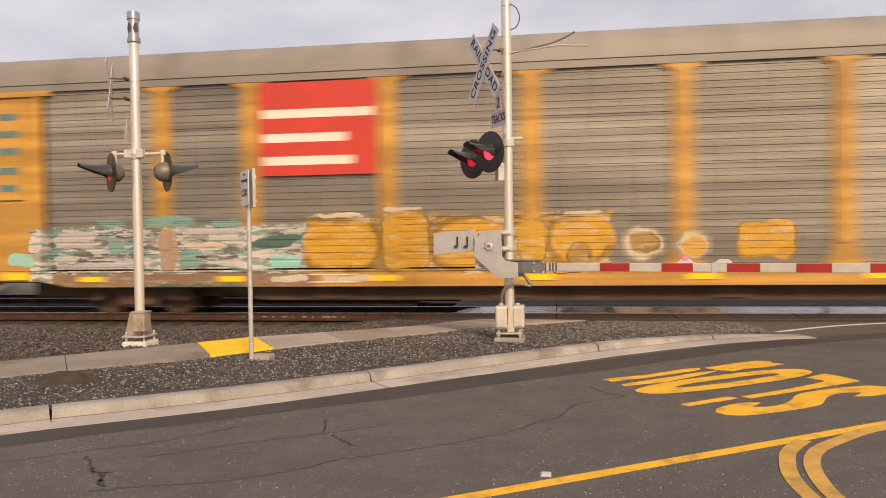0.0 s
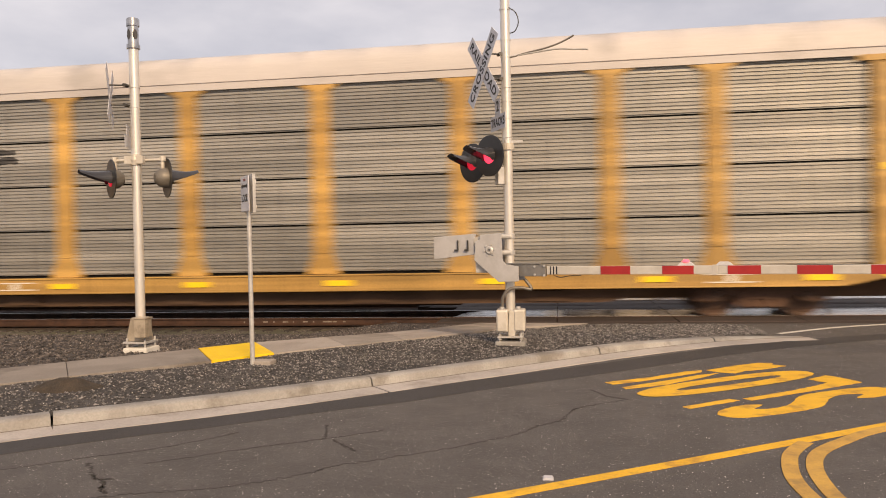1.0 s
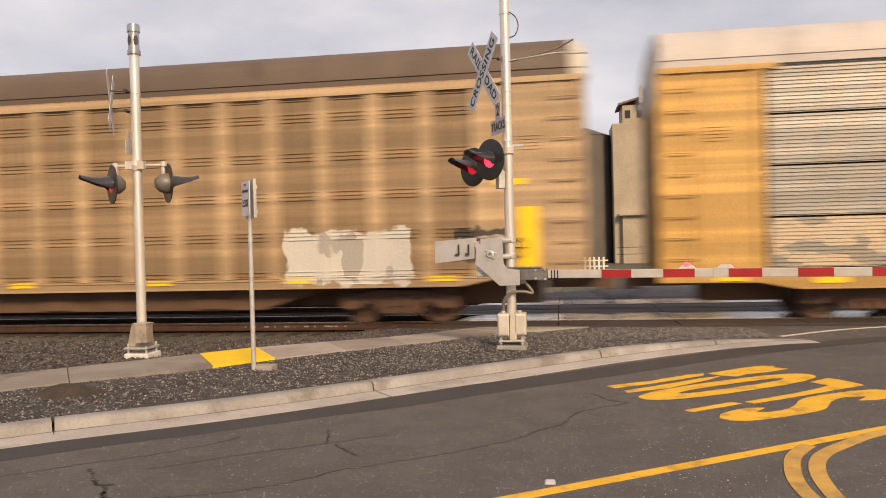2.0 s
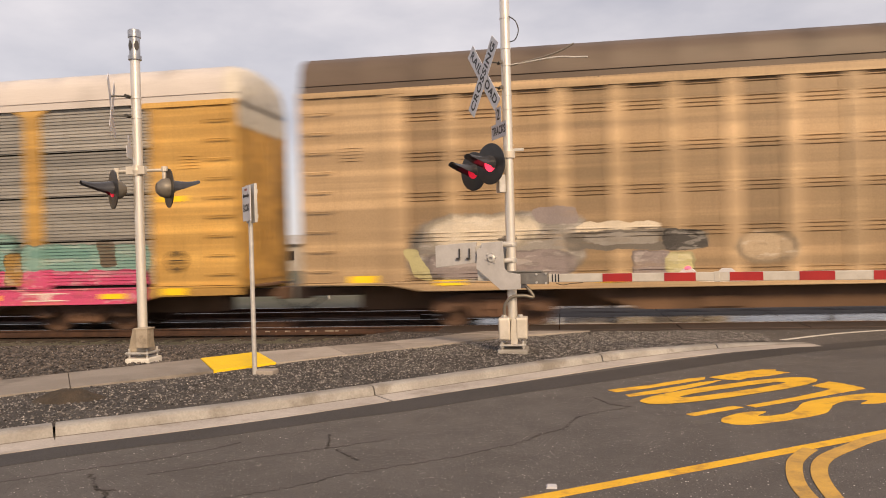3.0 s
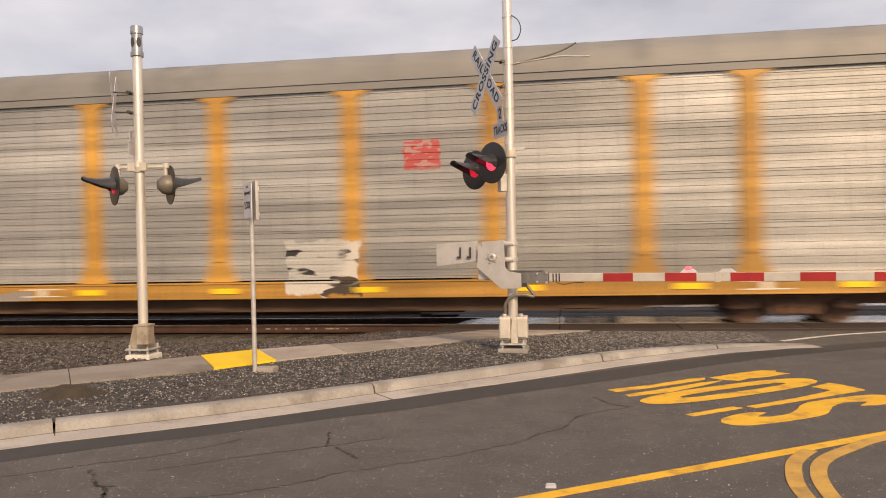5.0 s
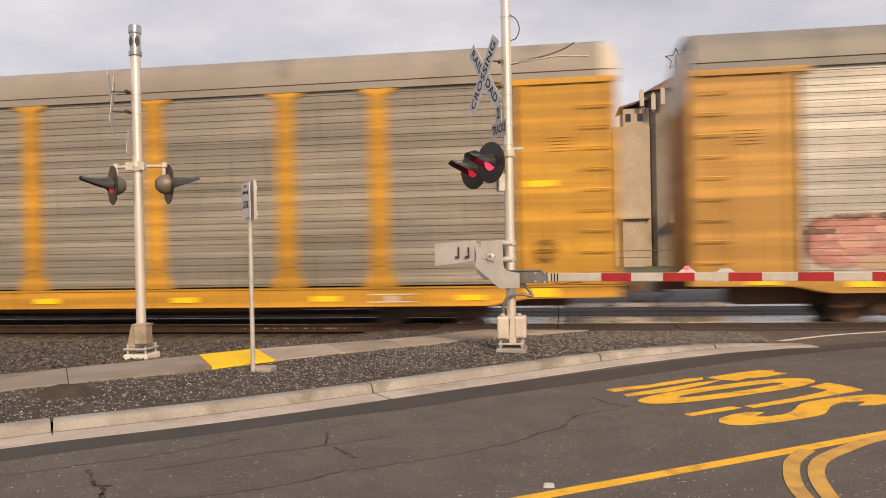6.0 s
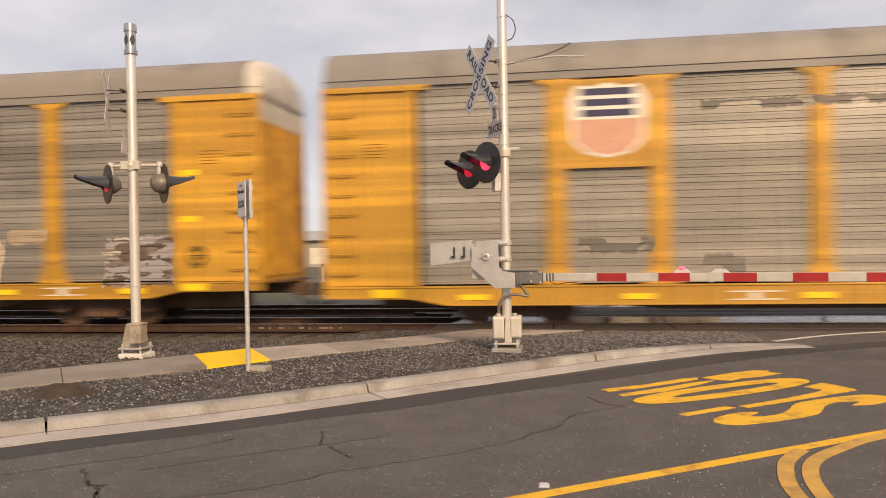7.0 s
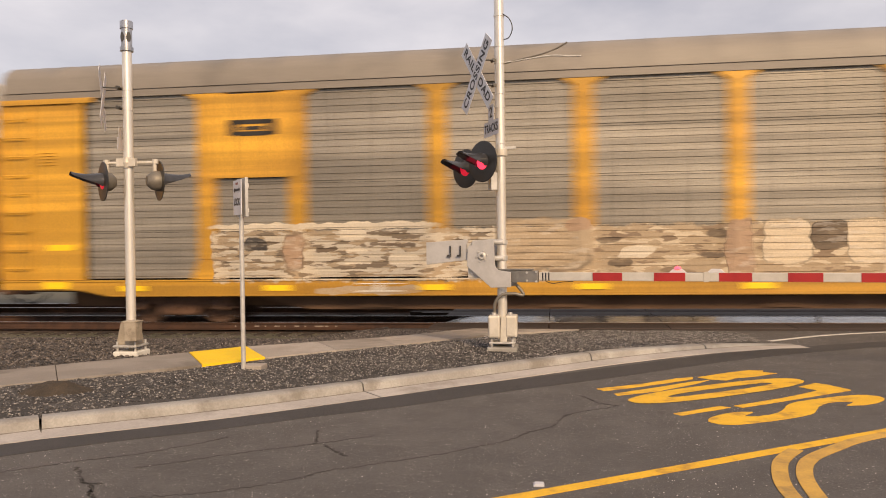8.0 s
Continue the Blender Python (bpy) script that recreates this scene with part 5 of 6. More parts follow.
DECAL_WHITE = mat("decal_white", (0.78, 0.74, 0.66), (0.70, 0.66, 0.58), 0.5, 0, 2, 40, 0.02, grain=0.05)
DECAL_GREY = mat("decal_pale_grey", (0.50, 0.47, 0.42), (0.42, 0.39, 0.35), 0.5, 0, 2, 40, 0.02)
DECAL_RED = mat("decal_red", (0.62, 0.055, 0.035), (0.54, 0.05, 0.03), 0.5, 0, 2, 40, 0.02)
DECAL_NAVY = mat("decal_navy", (0.03, 0.03, 0.09), (0.035, 0.035, 0.08), 0.5, 0, 2, 40, 0.02)
DECAL_PINK = mat("decal_faded_red", (0.66, 0.36, 0.25), (0.60, 0.32, 0.22), 0.5, 0, 2, 40, 0.02)
DECAL_BLACK = mat("decal_black", (0.03, 0.026, 0.022), None, 0.5, 0, 2, 40, 0.02)

GOLD = ((0.56, 0.31, 0.060), (0.45, 0.24, 0.048))
PALE_GOLD = ((0.55, 0.335, 0.095), (0.45, 0.265, 0.07))
RICH_GOLD = ((0.60, 0.325, 0.030), (0.50, 0.262, 0.028))
MINT = (0.30, 0.58, 0.53)


def autorack(k, d):
    """A covered car carrier. d: roof, panel and trim colours, screen style, sprayed patches, badges."""
    car = thing("autorack_car", pose(CAR0 - PITCH * k, TRACK_Y, RAIL_Z), d["label"], "railway car", "cars of the train")
    tags = d.get("tags", ())
    pm = paint("screen", *d["panel"], d.get("rough", 0.44), d.get("metal", 0.35), car, tags, d.get("shapes", ()))
    tm = paint("trim", *d.get("trim", GOLD), 0.5, 0.0, car, tags, d.get("shapes", ()), streak=0.3)
    rm = mat("roof_paint", *d["roof"], 0.55, 0.0, 0.5, 25, 0.08, 0.004, stretch=(0.3, 1, 1), stain=tuple(v * 0.72 for v in d["roof"][1]), stain_scale=0.5)
    s0, s1 = d.get("sill", (0.66, 1.03))
    low, top = s1 + 0.03, 5.20
    # added near-black box painting in the shade behind the screens; underframe
    part("shade_core", Geo().box(-HALF + 0.25, HALF - 0.25, -1.36, 1.36, s1 - 0.1, 5.2), GAP_SHADE, car)
    g = Geo().box(-HALF + 1.0, HALF - 1.0, -0.35, 0.35, 0.36, s1)
    g.box(-9.0, 9.0, -1.30, 1.30, s0 + 0.03, s1 - 0.04)
    g.prism([(-9.2, s0 + 0.03), (-7.6, 0.34), (7.6, 0.34), (9.2, s0 + 0.03)], (0, 2.3, 0), (0, -1.15, 0))
    for x in (-6.0, -2.0, 2.5, 6.4):
        g.box(x - 0.4, x + 0.4, -1.2, -1.16, 0.38, 0.60)
    g.tube((-3.6, 0.7, 0.5), (-1.2, 0.7, 0.5), 0.16, seg=14)
    part("underframe", g, UNDER, car)
    # roof
    g = Geo()
    full = [(y, z) for y, z in ROOF] + [(-y, z) for y, z in reversed(ROOF[:-1])]
    xs = [-HALF + 0.12 + (2 * HALF - 0.46) * i / 22 for i in range(23)]
    n = len(full)
    vs, fs = [], []
    for i, x in enumerate(xs):
        for dx, up in ((-0.03, 0.0), (-0.015, 0.012), (0.015, 0.012), (0.03, 0.0)):
            vs += [(x + dx, y, z + up * (1 if z > 5.4 else 0)) for y, z in full]
    for i in range(len(xs) * 4 - 1):
        fs += [(i * n + j, i * n + j + 1, (i + 1) * n + j + 1, (i + 1) * n + j) for j in range(n - 1)]
    fs += [tuple(range(n)), tuple(range((len(xs) * 4 - 1) * n, len(xs) * 4 * n))]
    part("roof", g.add(vs, fs), rm, car, d.get("roof_label", ""), smooth=True)
    # the rounded white hood at the leading end
    hood_xs = ((HALF - 0.31, 1.0, 0.0), (HALF - 0.24, 1.0, -0.005), (HALF - 0.12, 0.985, -0.03), (HALF - 0.01, 0.95, -0.10), (HALF + 0.04, 0.88, -0.22))
    vs = [(x, y * k, 5.175 + (z - 5.175) * k + (dz if z > 5.4 else 0)) for x, k, dz in hood_xs for y, z in full]
    fs = [(i * n + j, i * n + j + 1, (i + 1) * n + j + 1, (i + 1) * n + j) for i in range(len(hood_xs) - 1) for j in range(n - 1)]
    fs += [tuple(range(n)), tuple(range((len(hood_xs) - 1) * n, len(hood_xs) * n))]
    part("roof_hood", Geo().add(vs, fs), CAP_WHITE, car, "rounded white hood at the roof end", smooth=True)
    # sill
    sill = Geo().prism([(-HALF, s0 + 0.16), (-12.9, s0 + 0.14), (-12.2, s0), (12.2, s0), (12.9, s0 + 0.14), (HALF, s0 + 0.16), (HALF, s1), (-HALF, s1)], (0, 0.12, 0), (0, -0.06, 0))
    sill.box(-HALF, HALF, -0.085, -0.06, s1 - 0.035, s1)
    sill.box(-12.2, 12.2, -0.085, -0.06, s0, s0 + 0.03)
    both_sides("side_sill", sill.mesh("side_sill", tm, 0.006), tm, car, 0, 0, -1.49)
    refl = Geo().box(-0.31, 0.31, -0.006, 0.006, 0, 0.12).mesh("reflector", REFLECT)
    end_refl = Geo().box(-0.30, 0.30, -0.006, 0.006, 0, 0.18).mesh("reflector", REFLECT)
    for x in (-13.5, 13.3):
        both_sides("reflector", end_refl, REFLECT, car, x, s0 + 0.18, -1.567)
    for x in d.get("reflectors", (-11.6, -8.2, -4.7, -1.4, 1.9, 5.3, 8.6, 11.8)):
        both_sides("reflector", refl, REFLECT, car, x, s0 + 0.12, -1.567)
    stencil = Geo().box(-0.5, 0.5, -0.003, 0.003, 0.0, 0.025).box(-0.5, 0.5, -0.003, 0.003, 0.16, 0.185).box(-0.1, 0.06, -0.003, 0.003, 0.03, 0.15).mesh("stencil", DECAL_WHITE)
    for x in d.get("stencils", (-5.9, 10.1)):
        both_sides("stencil", stencil, DECAL_WHITE, car, x, s0 + 0.09, -1.562)
    if d["style"] == "boxed":
        boxed_sides(car, pm, tm, low, top)
    else:
        edges = sorted({-END_X, END_X, *POSTS, *(-p for p in POSTS)})
        rows = d.get("rows", 4)
        rh = (top - low) / rows
        cache = {}
        for a, b in zip(edges, edges[1:]):
            w = round(b - a, 3)
            if w not in cache:
                cache[w] = sheet(w - 0.06, rh - d.get("gap", 0.038), d["style"]).mesh("side_screen", pm)
            for r in range(rows):
                both_sides("side_screen", cache[w], pm, car, (a + b) / 2, low + r * rh + d.get("gap", 0.038), -1.475)
        pme = side_post(low - 0.02, top).mesh("side_post", tm, 0.006)
        for x in edges[1:-1]:
            both_sides("side_post", pme, tm, car, x, 0, -1.49)
    # ends of the sides: plates, corner posts, ladder rungs
    for e in (-1, 1):
        g = Geo().box(-1.04, 1.04, -0.03, 0.03, low - 0.02, 5.21)
        g.box(-1.04, -0.86, -0.07, -0.03, low - 0.02, 5.18).box(0.90, 1.04, -0.07, -0.03, low - 0.02, 5.18).box(0.22, 0.30, -0.06, -0.03, low, 5.15)
        g.box(-1.3, 1.04, -0.085, -0.03, 5.08, 5.20)
        for q in range(5):
            g.box(-0.35, 0.10, -0.05, -0.03, 3.68 + q * 0.07, 3.70 + q * 0.07)
        me = g.mesh("end_plate", tm, 0.006)
        a = part("end_plate", me, tm, car, at=pose(e * 13.84, -1.48, 0) @ Matrix.Diagonal((e, 1, 1, 1)))
        b = part("end_plate", me, tm, car, at=pose(e * 13.84, 1.48, 0) @ Matrix.Diagonal((e, -1, 1, 1)))
        rung = Geo().tube((-0.28, -0.10, 0), (0.28, -0.10, 0), 0.014, seg=8).tube((-0.28, -0.10, 0), (-0.28, 0, 0), 0.014, seg=8).tube((0.28, -0.10, 0), (0.28, 0, 0), 0.014, seg=8).mesh("rung", tm)
        for q in range(9):
            part("rung", rung, tm, a, at=pose(0.62, -0.02, low + 0.25 + q * 0.43))
        # end doors and caps
        dm = d.get("end") or tm
        g = Geo().box(-0.06, 0.06, -1.47, 1.47, s1 - 0.05, 4.75)
        door = part("end_door", g, dm, car, bevel=0.006, at=pose(e * (HALF - 0.10), 0, 0) @ Matrix.Diagonal((e, 1, 1, 1)))
        rib = Geo().box(0.062, 0.10, -0.06, 0.06, s1 + 0.1, 4.65).mesh("door_rib", dm, 0.008)
        for q in range(9):
            part("door_rib", rib, dm, door, at=pose(0, -1.30 + q * 0.325, 0))
        capm = CAP_WHITE
        outl = [(y * 0.94, z - 0.28) for y, z in ROOF] + [(-y * 0.94, z - 0.28) for y, z in reversed(ROOF[:-1])] + [(-1.36, 4.62), (1.36, 4.62)]
        part("end_cap", Geo().prism(outl, (0.10, 0, 0), (-0.05, 0, 0), (0, 1, 0), (0, 0, 1)), capm, car, "pale end cap under the roof", at=pose(e * (HALF - 0.06), 0, 0), bevel=0.01)
        g = Geo().box(-0.3, 0.25, -0.9, 0.9, s1 - 0.06, s1 - 0.02)
        part("end_platform", g, UNDER, car, at=pose(e * (HALF + 0.05), 0, 0))
        g = Geo().box(-0.9, 0.40, -0.10, 0.10, 0.68, 0.88).box(0.30, 0.62, -0.14, 0.16, 0.62, 0.92)
        part("coupler", g, TREAD, car, at=pose(e * HALF, 0, 0) @ Matrix.Diagonal((e, 1, 1, 1)), bevel=0.03)
        hose = smooth_line([(0.1, 0.3, 0.62), (0.35, 0.32, 0.45), (0.55, 0.2, 0.38), (0.62, 0.05, 0.5)], 5)
        part("air_hose", Geo().path([tuple(p) for p in hose], 0.022, 8), CABLE, car, at=pose(e * HALF, 0, 0) @ Matrix.Diagonal((e, 1, 1, 1)))
        truck(car, e * 10.75, TRUCK_STEEL, TREAD)
        wheel = Geo().lathe([(0.19, -0.015), (0.22, -0.015), (0.22, 0.015), (0.19, 0.015), (0.19, -0.015)], (0, 0, 0), (0, 1, 0), 20).box(-0.2, 0.2, -0.01, 0.01, -0.012, 0.012).box(-0.012, 0.012, -0.01, 0.01, -0.2, 0.2)
        if e == 1:
            part("brake_wheel", wheel, DECAL_BLACK, car, "dark hand brake wheel", at=pose(13.4, -1.60, 1.62))
    for x, z in d.get("decals", ((13.3, 2.95),)):
        part("decal", Geo().box(x - 0.32, x + 0.32, -1.5185, -1.5125, z, z + 0.13), REFLECT, car, "yellow label on the end plate")
    for fn in d.get("badges", ()):
        fn(car)
    return car


def boxed_sides(car, pm, tm, low, top):
    """Flat posts close together with rows of slots between them."""
    step, n = 1.15, 23
    x0 = -step * (n - 1) / 2
    post = Geo().box(-0.15, 0.15, -0.05, 0.05, low - 0.02, top).mesh("side_post", tm, 0.006)
    w = step - 0.30
    g = Geo().box(-w / 2, w / 2, 0.0, 0.04, 0, top - low - 0.02)
    for z in (0.92, 1.80, 2.66, 3.52, 0.05, 3.98):
        for q in range(3):
            zz = z + q * 0.085 - low + 0.95
            if zz < top - low - 0.1:
                g.prism([(0, zz), (-0.03, zz + 0.02), (-0.03, zz + 0.035), (0, zz + 0.05)], (w - 0.06, 0, 0), (-w / 2 + 0.03, 0, 0), (0, 1, 0), (0, 0, 1))
    panel = g.mesh("side_screen", pm)
    for i in range(n):
        both_sides("side_post", post, tm, car, x0 + i * step, 0, -1.48)
        if i:
            both_sides("side_screen", panel, pm, car, x0 + (i - 0.5) * step, low, -1.47)
    fascia = Geo().box(-END_X, END_X, -0.02, 0.02, 5.02, 5.21).mesh("fascia", tm)
    both_sides("fascia", fascia, tm, car, 0, 0, -1.535)
    g = Geo().box(-0.22, 0.22, -0.008, 0.008, 0.97, 2.48).mesh("door_patch", REFLECT)
    part("door_patch", g, REFLECT, car, "yellow upright panel", at=pose(13.65, -1.57, 0))


def badge_board(car, x0, x1, z0, z1, m, name="badge_board", label="", y=-1.545):
    return part(name, Geo().box(x0, x1, y - 0.008, y + 0.03, z0, z1), m, car, label, bevel=0.004)


def badge_red(car):
    b = badge_board(car, -7.50, -4.85, 3.10, 5.14, DECAL_RED, label="red board with three white bars")
    for z, w in ((4.36, 2.5), (3.83, 1.9), (3.33, 2.05)):
        part("bar", Geo().box(-7.42, -7.42 + w, -1.560, -1.5535, z, z + 0.19), DECAL_WHITE, b)


def badge_shield(car):
    b = badge_board(car, -9.8, -7.75, 3.30, 5.14, car_trim(car), label="gold board with a shield shape")
    out = [(-0.62, 5.02), (-0.30, 4.98), (0.0, 5.06), (0.30, 4.98), (0.62, 5.02), (0.80, 4.72), (0.74, 3.85), (0.45, 3.60), (0.0, 3.50), (-0.45, 3.60), (-0.74, 3.85), (-0.80, 4.72)]
    part("shield", Geo().prism(out, (0, 0.006, 0), (-8.77, -1.561, 0)), DECAL_WHITE, b)
    low = [(x * 0.9, 4.27 if z > 4.3 else 4.27 - (4.27 - z) * 0.93) for x, z in out if z < 4.3]
    low = [(0.70, 4.30), *low, (-0.70, 4.30)]
    part("shield_field", Geo().prism(low, (0, 0.005, 0), (-8.77, -1.567, 0)), DECAL_PINK, b)
    for z in (4.36, 4.58, 4.80):
        part("shield_band", Geo().box(-8.77 - 0.55, -8.77 + 0.55, -1.567, -1.562, z, z + 0.14), DECAL_NAVY, b)


def badge_plate(car):
    b = badge_board(car, -9.8, -7.75, 3.28, 5.14, car_trim(car), label="gold board with a dark emblem")
    for x, w, z, h in ((-9.18, 0.22, 4.22, 0.34), (-8.72, 0.8, 4.20, 0.10), (-8.72, 0.8, 4.46, 0.10), (-8.28, 0.22, 4.22, 0.34), (-8.72, 0.5, 4.33, 0.08)):
        part("emblem_bar", Geo().box(x - w / 2, x + w / 2, -1.5605, -1.5535, z, z + h), DECAL_BLACK, b)


def car_trim(car):
    return next(c.data.materials[0] for c in car.children if c.name.startswith("side_sill"))


def badge_blue_letters(car):
    b = badge_board(car, -14.05, -13.25, 2.7, 4.95, car_trim(car), label="end board with faded blue marks", y=-1.56)
    for i, (w, z) in enumerate(((0.5, 4.55), (0.62, 4.15), (0.55, 3.75), (0.6, 3.3), (0.5, 2.9))):
        part("bar", Geo().box(-13.65 - w / 2, -13.65 + w / 2, -1.5745, -1.569, z, z + 0.16), BLUE_FADED, b)


BROWN_END = mat("brown_end", (0.12, 0.085, 0.06), (0.09, 0.065, 0.047), 0.7, 0, 1.2, 25, 0.15, 0.006, stain=(0.06, 0.045, 0.035), stain_scale=1.2)
BLUE_FADED = mat("decal_faded_blue", (0.10, 0.20, 0.22), (0.14, 0.22, 0.20), 0.5, 0, 4, 40, 0.02)

GALV_SCREEN = ((0.34, 0.31, 0.265), (0.27, 0.245, 0.21))
PALE_SCREEN = ((0.37, 0.34, 0.293), (0.30, 0.277, 0.24))
SILVER_SCREEN = ((0.50, 0.485, 0.46), (0.38, 0.368, 0.35))
NEW_SCREEN = ((0.425, 0.40, 0.36), (0.35, 0.33, 0.298))
GREY_ROOF = ((0.30, 0.275, 0.25), (0.25, 0.23, 0.21))
WHITE_ROOF = ((0.60, 0.555, 0.535), (0.545, 0.505, 0.485))
TEAL, PINK, CREAM, BLACK = (0.20, 0.345, 0.31), (0.56, 0.075, 0.19), (0.60, 0.50, 0.37), (0.04, 0.035, 0.035)
MUSTARD, NAVY, WHITE, LEMON, ROSE = (0.58, 0.32, 0.03), (0.06, 0.06, 0.16), (0.62, 0.60, 0.56), (0.62, 0.47, 0.06), (0.44, 0.20, 0.17)

PINE, LILAC, ASH, CLAY, SOOT = (0.07, 0.13, 0.11), (0.46, 0.42, 0.42), (0.27, 0.25, 0.23), (0.40, 0.27, 0.18), (0.045, 0.04, 0.038)
OCHRE, IVORY, MAUVE, STRAW, SLATE, SAND = (0.36, 0.22, 0.06), (0.60, 0.53, 0.43), (0.25, 0.21, 0.21), (0.50, 0.46, 0.24), (0.13, 0.115, 0.10), (0.42, 0.325, 0.22)
UMBER, SPRUCE, CLARET, INK, BRICK, BLUSH, DUSK = (0.13, 0.095, 0.065), (0.15, 0.29, 0.26), (0.26, 0.07, 0.11), (0.04, 0.04, 0.10), (0.27, 0.135, 0.105), (0.55, 0.33, 0.26), (0.26, 0.205, 0.175)

# sprayed shapes: middle x, z, width, height, lean, squareness, colour
TEAL_TAG = ((-10.28, 1.52, 4.63, 0.97, 0, 6, ASH), (-11.57, 1.14, 1.91, 0.16, 0, 4, LILAC), (-12.01, 1.75, 1.00, 0.39, 0, 4, LILAC), (-8.69, 1.91, 1.48, 0.15, 0, 4, LILAC),
    (-8.89, 1.59, 1.08, 0.12, 0, 3, CREAM), (-11.13, 2.12, 0.73, 0.17, 0, 2, TEAL), (-9.73, 2.14, 1.30, 0.27, 0, 2, TEAL), (-8.30, 2.08, 0.76, 0.16, 0, 2, TEAL),
    (-11.05, 1.59, 0.42, 0.34, 0, 2, TEAL), (-9.21, 1.30, 0.52, 0.36, 0, 4, TEAL), (-7.20, 1.66, 0.98, 0.30, 1.6, 4, PINE), (-6.97, 1.20, 0.65, 0.30, 0, 3, MINT),
    (-13.41, 1.29, 0.69, 0.29, 0, 3, MINT), (-9.73, 1.50, 0.37, 0.96, 0, 6, CLAY), (-8.59, 1.33, 1.01, 0.08, 0, 4, SOOT), (-10.81, 1.81, 0.56, 0.05, 0, 4, SOOT))
GOLD_TAG = ((-5.66, 1.54, 1.85, 1.14, 0, 3, MUSTARD), (-4.25, 1.62, 1.07, 1.32, 0, 5, MUSTARD), (-2.88, 1.54, 1.72, 1.08, 0, 3, MUSTARD), (-1.56, 1.56, 0.60, 0.90, 0, 3, MUSTARD),
    (-0.57, 1.62, 1.46, 1.13, 0, 2.2, MUSTARD), (-0.56, 1.31, 0.56, 0.52, 0, 2, OCHRE), (0.74, 1.52, 0.95, 0.72, 0, 2, CREAM), (0.75, 1.54, 0.58, 0.47, 0, 2, OCHRE),
    (1.73, 1.50, 0.80, 0.56, 0, 2, CREAM), (1.75, 1.46, 0.51, 0.39, 0, 2, MUSTARD), (3.17, 1.57, 1.13, 0.77, 0, 5, MUSTARD), (-5.75, 2.21, 1.11, 0.10, 0, 2, CREAM),
    (-4.30, 2.31, 0.87, 0.08, 0, 3, CREAM), (-0.47, 2.17, 0.76, 0.11, 0, 2, CREAM), (-5.25, 0.82, 1.01, 0.14, 0, 4, CREAM))
GREY_TAG = ((-10.59, 1.74, 3.75, 1.44, 0.2, 4, ASH), (-10.96, 2.04, 2.43, 0.83, 0, 2.5, IVORY), (-10.55, 1.36, 3.18, 0.58, 0, 5, MAUVE), (-12.31, 1.40, 0.34, 0.64, -0.5, 4, STRAW),
    (-9.37, 2.36, 0.91, 0.36, 0, 5, MAUVE), (-8.06, 2.01, 1.76, 0.36, 0, 5, IVORY), (-7.75, 1.81, 2.87, 0.40, 0, 6, SLATE), (-6.76, 1.79, 0.84, 0.43, 0, 6, SOOT),
    (-7.99, 1.84, 1.44, 0.22, 0, 4, ASH), (-7.44, 1.33, 0.77, 0.55, 0, 5, MAUVE), (-6.85, 1.30, 0.61, 0.52, 0, 3, STRAW), (-10.37, 1.88, 0.43, 0.12, 0, 2, SOOT),
    (-11.43, 1.74, 0.51, 0.08, 0, 3, SOOT), (-5.15, 1.60, 1.24, 0.68, 0, 2, SAND))
PINK_TAG = ((5.51, 1.87, 3.54, 1.04, 0, 8, TEAL), (8.45, 1.83, 1.77, 1.08, 0.5, 3, TEAL), (11.02, 1.64, 3.38, 0.82, 0, 8, TEAL), (5.79, 1.02, 3.05, 0.86, 0, 10, PINK),
    (10.10, 0.99, 5.20, 0.92, 0, 10, PINK), (4.03, 1.04, 0.61, 0.84, -1, 8, PINK), (3.81, 1.91, 0.14, 0.77, 0.3, 5, SOOT), (7.46, 2.08, 0.33, 0.54, 0.7, 5, UMBER),
    (4.88, 1.46, 0.62, 0.51, 0, 2.5, OCHRE), (9.23, 1.49, 0.52, 0.78, 0, 4, OCHRE), (2.44, 1.60, 1.55, 0.78, 0, 4, PINK), (2.30, 1.79, 0.42, 0.37, 0, 3, MUSTARD),
    (3.53, 1.67, 0.36, 0.87, 0.2, 4, OCHRE))
PINK_EDGE = ((4.19, 0.93, 0.46, 0.49, -1.2, 5, UMBER), (7.61, 0.83, 0.46, 0.45, -1, 5, MUSTARD), (6.36, 0.88, 0.23, 0.30, 0, 4, MAUVE), (3.55, 0.88, 0.91, 0.36, 0, 4, IVORY),
    (4.57, 2.40, 1.62, 0.05, 0, 6, IVORY), (6.44, 2.37, 1.57, 0.03, 0, 6, IVORY), (8.11, 2.40, 0.76, 0.06, 0, 3, IVORY), (5.25, 2.27, 0.27, 0.09, 0, 4, SAND),
    (6.50, 2.02, 0.65, 0.38, 0, 3, SPRUCE), (10.46, 1.85, 1.45, 0.24, 0, 3, SPRUCE), (5.83, 1.75, 0.40, 0.57, 0.5, 4, SPRUCE), (11.63, 1.82, 0.42, 0.60, 0, 4, UMBER))
